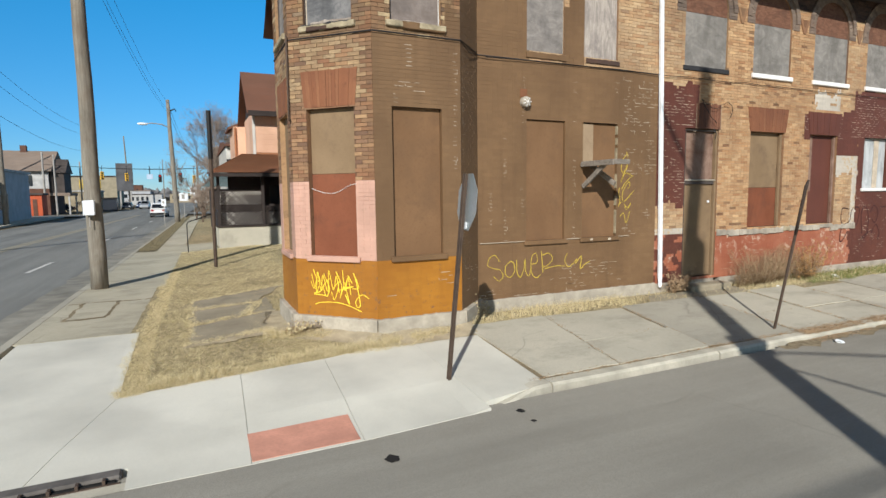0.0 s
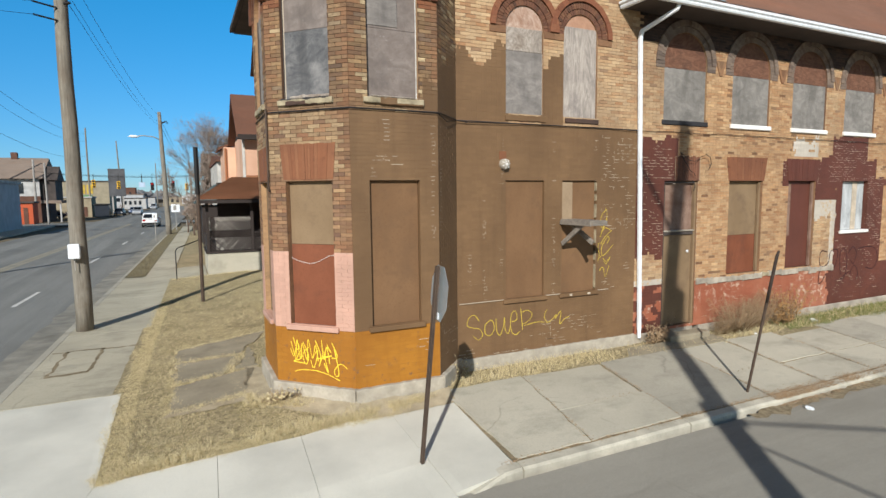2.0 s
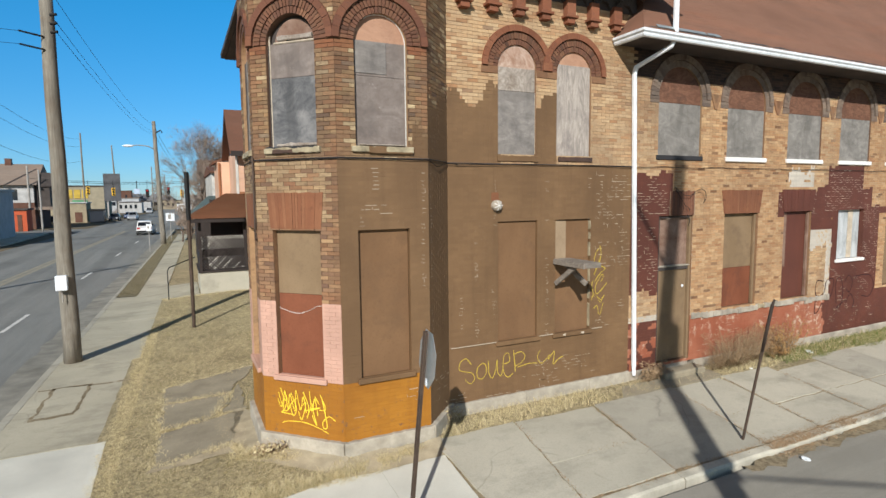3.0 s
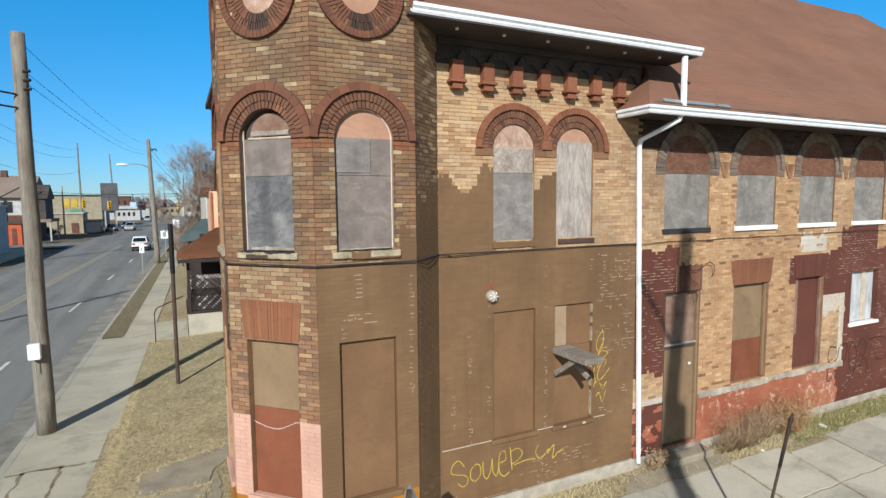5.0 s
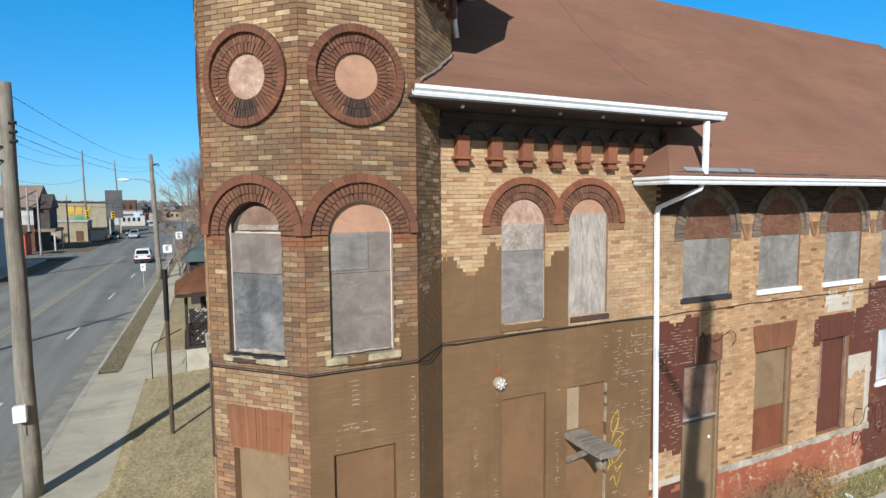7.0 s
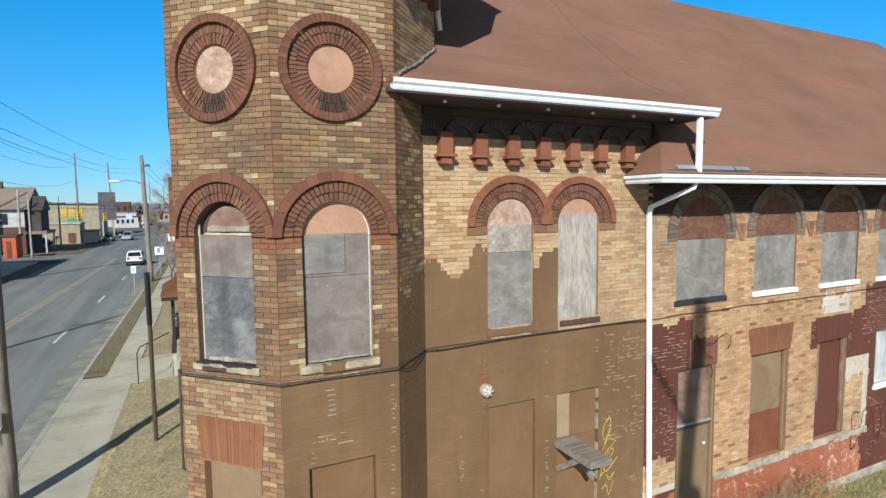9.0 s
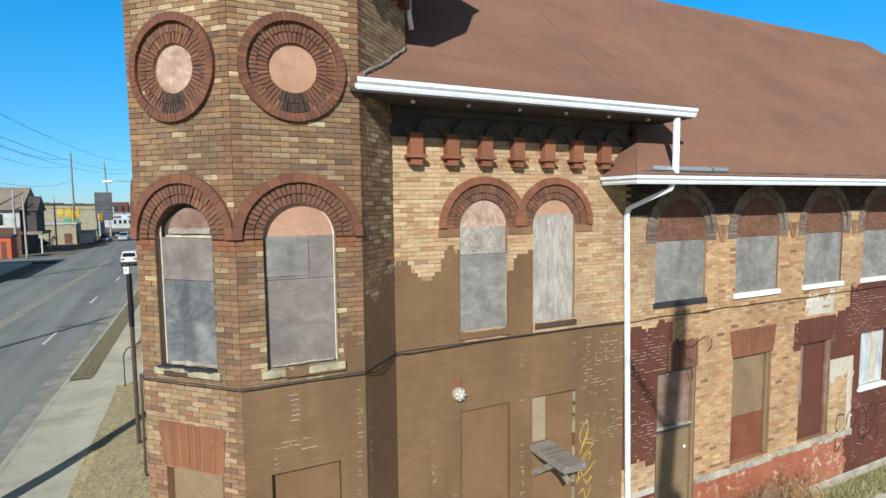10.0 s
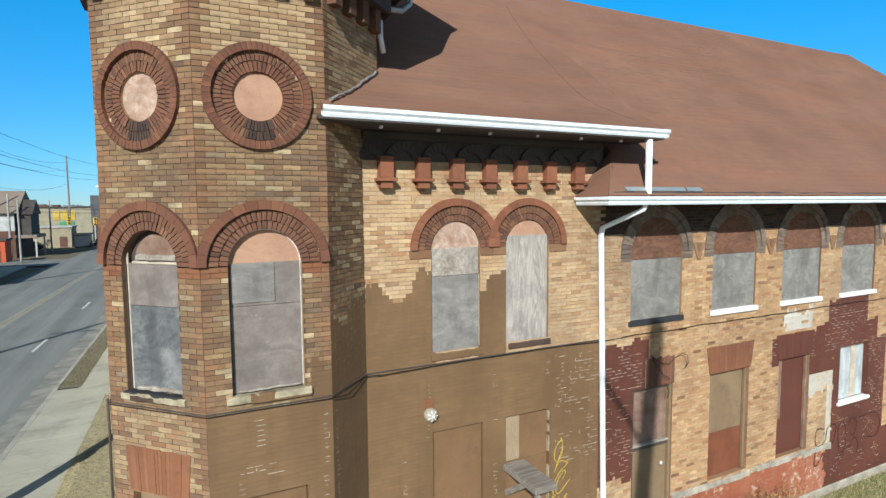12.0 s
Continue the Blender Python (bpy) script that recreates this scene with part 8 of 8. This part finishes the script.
WCAR = plain("white_car_paint", (0.72, 0.72, 0.71), 0.25, 0, 0.08, spec=0.5)
DCAR = plain("dark_car_paint", (0.03, 0.035, 0.045), 0.25, 0, 0.1, spec=0.5)
SCAR = plain("silver_car_paint", (0.42, 0.43, 0.44), 0.3, 0.4, 0.1)
BCAR = plain("blue_car_paint", (0.05, 0.08, 0.16), 0.25, 0, 0.1, spec=0.5)
car(-3.4, 74.5, -2, WCAR, "white compact utility car waiting in the kerb lane", True)
car(-11.2, 126, 178, DCAR, "dark saloon coming up the main road")
car(-8.2, 128, 178, SCAR, "silver car coming up the main road", True)
car(-9.6, 139, 178, BCAR, "dark blue car in the far queue")
car(-7.6, 186, 178, SCAR, "pale car far down the main road", True)
car(-21.0, 118, 86, DCAR, "dark car parked on the side lot")


# ---- the next house ----
SALMON = Nodes("salmon_lap_siding")
wv = SALMON.t.nodes.new("ShaderNodeTexWave")
wv.bands_direction, wv.wave_profile = "Z", "SAW"
wv.inputs["Scale"].default_value = 1.3
SALMON.link(SALMON.c, wv.inputs["Vector"])
SALMON = SALMON.done(SALMON.mix(SALMON.mask(SALMON.noise(0.8, 5), 0.4, 0.7), (0.72, 0.45, 0.31), (0.60, 0.36, 0.24)), 0.8, wv.outputs["Fac"], 0.02)
HOUSEROOF = shingle_mat("brown_house_shingle", (0.15, 0.075, 0.05))
PORCHROOF = shingle_mat("rust_brown_porch_shingle", (0.34, 0.155, 0.08))
TEALROOF = shingle_mat("teal_grey_shingle", (0.19, 0.25, 0.245))
DARKWOOD = plain("dark_brown_trim", (0.04, 0.03, 0.026), 0.8)
PALEWOOD = plain("white_painted_house_trim", (0.54, 0.51, 0.455), 0.8)
house = thing("house", "salmon two-storey house with a brown roof and a lattice porch", "house")
boxpart("wall", (2.77, 28.2, -0.1), (10.5, 32.2, 6.12), SALMON, house, "salmon lap siding")
boxpart("wall", (2.2, 32.2, -0.1), (10.5, 35.4, 5.85), SALMON, house, "salmon wing")
bm = bmesh.new()
prism(bm, [(27.6, 6.1), (30.0, 8.32), (32.8, 6.1), (32.8, 5.95), (30.0, 8.12), (27.6, 5.95)], 2.46, 11, 0)
part("roof", bm, HOUSEROOF, house, "brown shingle gable roof")
bm = bmesh.new()
prism(bm, [(28.2, 6.12), (30.0, 8.0), (32.2, 6.12)], 2.8, 2.95, 0)
part("gable", bm, DARKWOOD, house, "dark gable end")
boxpart("fascia", (2.5, 27.58, 5.86), (11, 27.72, 6.1), DARKWOOD, house, "dark eave board")
bm = bmesh.new()
prism(bm, [(1.95, 5.88), (3.05, 6.35), (3.05, 6.2), (1.95, 5.75)], 32.85, 35.6, 1)
part("wing_roof", bm, HOUSEROOF, house)
boxpart("corner_board", (2.74, 28.17, 0.5), (2.86, 28.29, 6.0), PALEWOOD, house, "pale corner board")
boxpart("belt", (2.87, 28.16, 3.9), (10.5, 28.19, 4.2), PORCHROOF, house, "brown flashing above the porch roof")
bm = bmesh.new()
rod(bm, (2.25, 32.13, 1), (2.25, 32.13, 5.8), 0.06, n=6)
part("downspout", bm, PORCHROOF, house)
boxpart("porch_base", (0.85, 24.9, -0.2), (6.5, 28.15, 0.80), CONCRETE_OLD, house, "concrete porch base")
boxpart("porch_floor", (0.8, 24.85, 0.80), (6.55, 28.18, 0.88), DARKWOOD, house)
bm = bmesh.new()
v = [bm.verts.new(p) for p in ((0.52, 24.4, 3.08), (7.0, 24.4, 3.08), (7.0, 28.2, 4.12), (2.2, 28.2, 4.12), (0.52, 28.2, 3.08))]
bm.faces.new((v[0], v[1], v[2], v[3]))
bm.faces.new((v[0], v[3], v[4]))
bmesh.ops.solidify(bm, geom=bm.faces[:], thickness=0.12)
part("porch_roof", bm, PORCHROOF, house, "rust-brown shingle porch roof")
boxpart("porch_fascia", (0.55, 24.42, 2.91), (7.0, 24.5, 3.05), DARKWOOD, house)
for x in (0.92, 2.7, 4.5, 6.4):
    boxpart("porch_post", (x - 0.06, 24.95, 0.58), (x + 0.06, 25.07, 2.93), DARKWOOD, house)
boxpart("porch_wall", (1.5, 28.08, 0.58), (10.5, 28.13, 3.85), DARKWOOD, house, "dark siding under the porch roof")
boxpart("porch_window", (3.4, 28.04, 1.1), (4.3, 28.075, 2.6), GLASS, house, "dark porch window")
# added backings: pale where the view through the lattice is bright, dark where dim
boxpart("bright_backing", (0.95, 25.30, 0.885), (6.3, 25.34, 1.42), PALEWOOD, house, "added pale backing for the bright view through the lattice")
boxpart("bright_backing", (0.95, 25.30, 1.75), (2.7, 25.34, 2.30), PALEWOOD, house, "added pale backing for the bright view through the lattice")
boxpart("dim_backing", (0.95, 25.30, 1.423), (6.3, 25.34, 1.747), DARKWOOD, house, "added dark backing for the dim view through the lattice")
boxpart("rail", (2.7, 24.97, 1.60), (6.4, 25.05, 1.67), DARKWOOD, house)
boxpart("side_panel", (0.86, 25.1, 0.6), (0.92, 28.1, 1.5), DARKWOOD, house)


def lattice(x0, x1, y, z0, z1, step=0.132):
    """Crossed laths in a rectangle."""
    vs, fs = [], []
    lr = random.Random(int(x0 * 100))
    w = 0.030
    for s in (1, -1):
        k = x0 - (z1 - z0)
        while k < x1 + (z1 - z0):
            a, b = (k, z0) if s > 0 else (k, z1), (k + (z1 - z0), z1) if s > 0 else (k + (z1 - z0), z0)
            t0 = max(0.0, (x0 - a[0]) / (b[0] - a[0]))
            t1 = min(1.0, (x1 - a[0]) / (b[0] - a[0]))
            if lr.random() < 0.15:
                t0 += (t1 - t0) * lr.uniform(0.2, 0.7)
            if t1 > t0 and lr.random() < 0.95:
                p, q = [(a[0] + (b[0] - a[0]) * t, a[1] + (b[1] - a[1]) * t) for t in (t0, t1)]
                i = len(vs)
                yy = y + 0.006 * s
                for n in (yy - 0.005, yy + 0.005):
                    vs += [(p[0] - w, n, p[1]), (p[0] + w, n, p[1]), (q[0] + w, n, q[1]), (q[0] - w, n, q[1])]
                fs += [(i, i + 1, i + 2, i + 3), (i + 4, i + 7, i + 6, i + 5), (i, i + 4, i + 5, i + 1), (i + 2, i + 6, i + 7, i + 3), (i, i + 3, i + 7, i + 4), (i + 1, i + 5, i + 6, i + 2)]
            k += step
    return vs, fs


for a, b, z0, z1 in ((0.98, 2.64, 0.90, 2.36), (2.76, 4.44, 0.90, 1.6), (4.56, 6.3, 0.90, 1.6)):
    vs, fs = lattice(a, b, 25.0, z0, z1)
    tagged(raw("lattice_panel", vs, fs, DARKWOOD, house, "dark diagonal lattice panel"), kind="stuff")
for z in (0.9, 1.15):
    bm = bmesh.new()
    tube(bm, [(-0.35, 24.6, 0.1 if z < 1 else 1.0), (-0.3, 25.4, 1.05), (0.7, 26.2, 1.35)] if z > 1 else [(-0.35, 24.6, -0.2), (-0.35, 24.6, 1.0)], 0.02, 6)
    part("handrail", bm, BLACK, house)
nb = thing("house", "second house with a teal-grey porch roof and pale siding", "house")
boxpart("wall", (2.5, 44, -0.1), (9, 54, 5.75), PALEWOOD, nb, "pale siding")
boxpart("wall_lower", (1.2, 40.6, -0.1), (4.5, 43.9, 2.6), DARKWOOD, nb, "dark porch under the roof")
bm = bmesh.new()
v = [bm.verts.new(p) for p in ((0.7, 40.2, 2.75), (6.0, 40.2, 2.75), (6.0, 44.0, 4.1), (2.2, 44.0, 4.1), (0.7, 44.0, 2.75))]
bm.faces.new((v[0], v[1], v[2], v[3]))
bm.faces.new((v[0], v[3], v[4]))
bmesh.ops.solidify(bm, geom=bm.faces[:], thickness=0.12)
part("porch_roof", bm, TEALROOF, nb, "teal-grey shingle porch roof")
bm = bmesh.new()
prism(bm, [(43.6, 5.9), (49, 6.5), (54.6, 5.9), (54.6, 5.76), (43.6, 5.76)], 2.4, 9.4, 0)
part("roof", bm, HOUSEROOF, nb)


# ---- trees ----


def bare_tree(x, y, h, spread, seed, label, levels=6, base_r=0.2, thin=0.011):
    r = random.Random(seed)
    t = thing("bare_tree", label, "tree")
    trunk, crown = bmesh.new(), bmesh.new()

    def limb(p, d, length, rad, level):
        q = p + d * length
        mid = p.lerp(q, 0.5) + Vector((r.uniform(-1, 1), r.uniform(-1, 1), r.uniform(-0.5, 0.5))) * length * 0.07
        tube(trunk if level > levels - 2 else crown, [p, mid, q] if level > 1 else [p, q], [rad, rad * 0.82, rad * 0.62] if level > 1 else [rad, rad * 0.6], 6 if level > levels - 2 else 3)
        if level == 0:
            return
        for k in range(r.choice((3, 3, 4, 4))):
            a = r.uniform(0, 6.283)
            tilt_ = r.uniform(0.25, 0.85) * spread
            side = d.orthogonal().normalized()
            side.rotate(Matrix.Rotation(a, 3, d))
            nd = (d * math.cos(tilt_) + side * math.sin(tilt_) + Vector((0, 0, 0.14))).normalized()
            limb(p.lerp(q, r.uniform(0.55, 1.0)), nd, length * r.uniform(0.62, 0.88), max(thin, rad * 0.6), level - 1)

    limb(Vector((x, y, -0.35)), Vector((r.uniform(-0.06, 0.06), 0, 1)).normalized(), h * 0.27, base_r, levels)
    part("trunk", trunk, BARK, t)
    part("crown", crown, WHISKER, t, "bare twigs")


bare_tree(2.9, 66, 15.5, 0.85, 3, "tall bare winter tree with fine twigs beside the pavement", 7, 0.15, 0.006)
bare_tree(1.6, 74, 10.5, 1.0, 4, "bare winter tree beside the pavement")
bare_tree(4.3, 60, 11.5, 0.9, 8, "bare winter tree behind the houses")
bare_tree(0.4, 57, 5.0, 1.15, 5, "leafless brown bush at the pavement edge", 5, 0.08, 0.014)
bare_tree(1.2, 61, 6.0, 1.15, 6, "leafless brown bush at the pavement edge", 5, 0.08, 0.014)
bare_tree(0.9, 52, 4.5, 1.2, 7, "leafless brown bush at the pavement edge", 5, 0.08, 0.014)
bare_tree(4.0, 95, 10.0, 1.0, 9, "bare winter tree down the road", 4)
bare_tree(5.0, 120, 10.0, 1.0, 10, "bare winter tree down the road", 4)
bare_tree(-26, 130, 10.0, 1.0, 11, "bare winter tree across the road", 4)


# ---- across the road ----
def block(name, lo, hi, material, label, roof=None, windows=(), category="building"):
    t = thing(name, label, category)
    boxpart("wall", lo, hi, material, t)
    boxpart("roof", (lo[0] - 0.2, lo[1] - 0.2, hi[2]), (hi[0] + 0.2, hi[1] + 0.2, hi[2] + 0.25), roof or SOFFIT, t)
    for w in windows:
        boxpart("window", *w[:2], w[2] if len(w) > 2 else GLASS, t)
    return t


PALEBLUE = plain("pale_blue_grey_paint", (0.42, 0.43, 0.44), 0.8, dirt=0.2)
TANWALL = plain("tan_block_wall", (0.33, 0.275, 0.185), 0.9, dirt=0.25)
YELLOWWALL = plain("yellowish_render", (0.31, 0.27, 0.19), 0.9, dirt=0.2)
YELSIGN = plain("golden_yellow_mural", (0.52, 0.36, 0.06), 0.7)
GREENSIGN = plain("green_mural", (0.08, 0.28, 0.13), 0.7)
REDHUT = plain("orange_red_paint", (0.50, 0.10, 0.04), 0.8)
BRICKFAR = plain("dark_brown_brick", (0.13, 0.065, 0.045), 0.9)
WHITEFAR = plain("white_render", (0.45, 0.445, 0.43), 0.8)
TANROOF = shingle_mat("faded_tan_shingle", (0.25, 0.195, 0.155))
wallb = block("commercial_building", (-28, 58, -0.4), (-17.0, 79, 4.9), PALEBLUE, "low pale blue-grey commercial building by the road", WHITEFAR, [((-16.98, 60, 0.3), (-16.93, 62.2, 2.6)), ((-16.98, 66, 1.0), (-16.93, 70, 2.6))])
hut = block("shed", (-19.9, 92, -0.4), (-18.45, 95, 2.6), REDHUT, "orange-red shed behind the pale building", SOFFIT, [((-19.5, 91.95, -0.3), (-19.0, 91.99, 2.0), BRICKFAR)])
fh = thing("house", "brown and white two-storey house with a tan roof and a porch", "house")
boxpart("wall_lower", (-30, 101, -0.4), (-19.2, 112, 3.6), BRICKFAR, fh, "brown brick lower storey")
boxpart("wall_upper", (-30, 101, 3.6), (-19.2, 112, 6.2), WHITEFAR, fh, "white upper band")
bm = bmesh.new()
prism(bm, [(100.3, 6.2), (106.5, 9.6), (112.7, 6.2)], -30.5, -18.7, 0)
part("roof", bm, TANROOF, fh, "faded tan shingle roof")
boxpart("bay", (-19.2, 101.5, 2.9), (-17.3, 107, 6.0), SOFFIT, fh, "dark upper bay")
bm = bmesh.new()
prism(bm, [(101.2, 6.0), (104.2, 8.2), (107.2, 6.0)], -19.3, -17.0, 0)
part("bay_gable", bm, SOFFIT, fh, "dark pointed gable")
boxpart("porch_roof", (-19.2, 101.0, 2.5), (-16.6, 107.5, 2.95), TANROOF, fh, "tan porch roof")
for yy in (101.3, 107.1):
    boxpart("porch_post", (-16.9, yy - 0.1, -0.4), (-16.7, yy + 0.1, 2.5), WHITEFAR, fh)
for k in range(3):
    boxpart("window", (-29 + k * 3.2, 100.94, 4.0), (-27.6 + k * 3.2, 100.99, 5.6), GLASS, fh)
boxpart("chimney", (-23.5, 106, 8.6), (-22.7, 106.8, 10.4), BRICKFAR, fh)
tw = block("wall_building", (-23.0, 124, -0.4), (-15.6, 130, 3.3), TANWALL, "tan block garage with a dark bin beside it", WHITEFAR, [((-17.5, 123.95, -0.3), (-16.3, 123.99, 1.6), BRICKFAR)])
yb = block("shop_building", (-34, 150, -0.4), (-15.2, 165, 7.0), YELLOWWALL, "yellowish shop with golden lettering panels", SOFFIT)
for k in range(3):
    boxpart("mural", (-22.6 + k * 1.5, 149.9, 4.3), (-21.4 + k * 1.5, 149.97, 6.3), YELSIGN, yb, "golden yellow painted panel")
boxpart("mural", (-21.5, 149.9, 2.8), (-18.6, 149.97, 3.9), GREENSIGN, yb, "green painted panel")
dump = block("skip", (-14.9, 122, -0.4), (-12.6, 126, 1.9), DCAR, "dark steel bin at the roadside", BLACK, category="bin")
bb = thing("billboard", "weathered dark billboard on posts", "billboard")
boxpart("panel", (-14.2, 140, 3.6), (-11.0, 140.4, 9.6), plain("weathered_grey_billboard", (0.10, 0.10, 0.105), 0.8, dirt=0.5, big=0.5), bb)
for x in (-13.6, -11.6):
    boxpart("leg", (x - 0.15, 140.1, -0.4), (x + 0.15, 140.3, 3.6), GREYPOLE, bb)
for x, y, w, h, m, lab in ((-16, 235, 14, 3.2, WHITEFAR, "white low warehouse far down the road"), (-2, 260, 10, 3.4, TANWALL, "tan low building far down the road"), (10, 240, 16, 4.5, WHITEFAR, "white low building far down the road"),
                           (-40, 300, 22, 5, TANWALL, "tan building in the distance"), (-75, 330, 30, 6, TANWALL, "long tan building in the distance"), (-14, 205, 7, 3.0, WHITEFAR, "white shop by the road"), (-62, 170, 16, 7, BRICKFAR, "brown brick house in the distance"), (-55, 240, 20, 7, WHITEFAR, "pale building in the distance")):
    b_ = block("distant_building", (x - w / 2, y, -0.4), (x + w / 2, y + 10, h), m, lab, SOFFIT, [((x - w * 0.4 + k * w * 0.2, y - 0.06, h * 0.35), (x - w * 0.3 + k * w * 0.2, y - 0.01, h * 0.75)) for k in range(4)])

rt = random.Random(91)
for k in range(26):
    y = rt.uniform(215, 620)
    x = y * rt.uniform(-0.27, -0.075)
    w, h, m = rt.uniform(7, 16), rt.uniform(3.5, 7.5) * (0.8 + y / 900), rt.choice((TANWALL, WHITEFAR, BRICKFAR, BRICKFAR, PALEBLUE))
    block("distant_building", (x - w / 2, y, -0.4), (x + w / 2, y + 9, h), m, "small building among the trees of the far town", rt.choice((SOFFIT, TANROOF, HOUSEROOF)), [((x - w * 0.35 + q * w * 0.28, y - 0.06, h * 0.45), (x - w * 0.25 + q * w * 0.28, y - 0.01, h * 0.75)) for q in range(3)])
bh = thing("distant_house", "brown-roofed house behind the bare trees", "house")
boxpart("wall", (3.9, 98, -0.4), (10, 108, 6.9), BRICKFAR, bh)
bm = bmesh.new()
prism(bm, [(97.4, 6.9), (103, 10.6), (108.6, 6.9)], 3.4, 10.5, 0)
part("roof", bm, HOUSEROOF, bh, "brown shingle roof")

# far woods on the horizon
WOODS = plain("hazy_brown_winter_woods", (0.18, 0.175, 0.175), 1.0, dirt=0.3, big=0.05, fine=0.6)
rw_ = random.Random(14)
vs, fs = [], []
for k in range(2600):
    a = rw_.uniform(-75, 30)
    dist = rw_.uniform(420, 1300)
    x, y = dist * math.sin(radians(a)), dist * math.cos(radians(a))
    if abs(x + 6 - 0.036 * min(y, 400)) < 14:
        continue
    h, w = rw_.uniform(4, 11) * (0.6 + dist / 1500), rw_.uniform(3, 8)
    i = len(vs)
    n = 7
    for q in range(n):
        b = 2 * math.pi * q / n
        vs += [(x + w * 0.5 * math.cos(b) * rw_.uniform(0.7, 1.1), y + w * 0.5 * math.sin(b), -0.4), (x + w * math.cos(b) * rw_.uniform(0.5, 1.1), y + w * math.sin(b), h * rw_.uniform(0.4, 0.75))]
    vs.append((x, y, h))
    for q in range(n):
        p = (q + 1) % n
        fs += [(i + 2 * q, i + 2 * p, i + 2 * p + 1, i + 2 * q + 1), (i + 2 * q + 1, i + 2 * p + 1, i + 2 * n)]
tagged(raw("far_woods", vs, fs, WOODS), "hazy brown winter woods along the horizon", "woods", kind="stuff")
# low brush and lots on the far side
for x, y, s in ((-22, 122, 1), (-18.5, 119, 2), (-24, 110, 3), (-13, 150, 4)):
    bare_tree(x, y, 3.0, 1.2, 30 + s, "leafless scrub across the road", 4, 0.06)

# litter on the road
for x, y, w, m, lab in ((8.75, 5.06, 0.10, WHITE, "crumpled white paper litter at the kerb"), (13.9, 8.05, 0.12, WHITE, "crumpled white litter in the grass"), (11.5, 7.9, 0.06, WHITE, "scrap of white litter by the weeds")):
    bm = bmesh.new()
    bmesh.ops.create_icosphere(bm, subdivisions=2, radius=w)
    for v in bm.verts:
        v.co *= 0.6 + 0.6 * noise.noise(v.co * 9)
        v.co.z *= 0.5
    bm.transform(Matrix.Translation((x, y, (ROAD if y < 5.3 else rise(x, y)) + w * 0.25)))
    tagged(part("litter", bm, m), lab, "litter")
TAR = plain("black_tar_patch", (0.02, 0.02, 0.02), 0.7)
for x, y, w in ((1.28, 4.6, 0.09), (2.9, 5.0, 0.06), (2.87, 4.72, 0.04)):
    bm = bmesh.new()
    bmesh.ops.create_circle(bm, cap_ends=True, segments=14, radius=w)
    for v in bm.verts:
        v.co *= 0.8 + 0.4 * noise.noise(v.co * 20)
    bm.transform(Matrix.Translation((x, y, ROAD + 0.006)))
    tagged(part("tar_spot", bm, TAR), "dark tar spot on the asphalt", "stain", kind="structure")
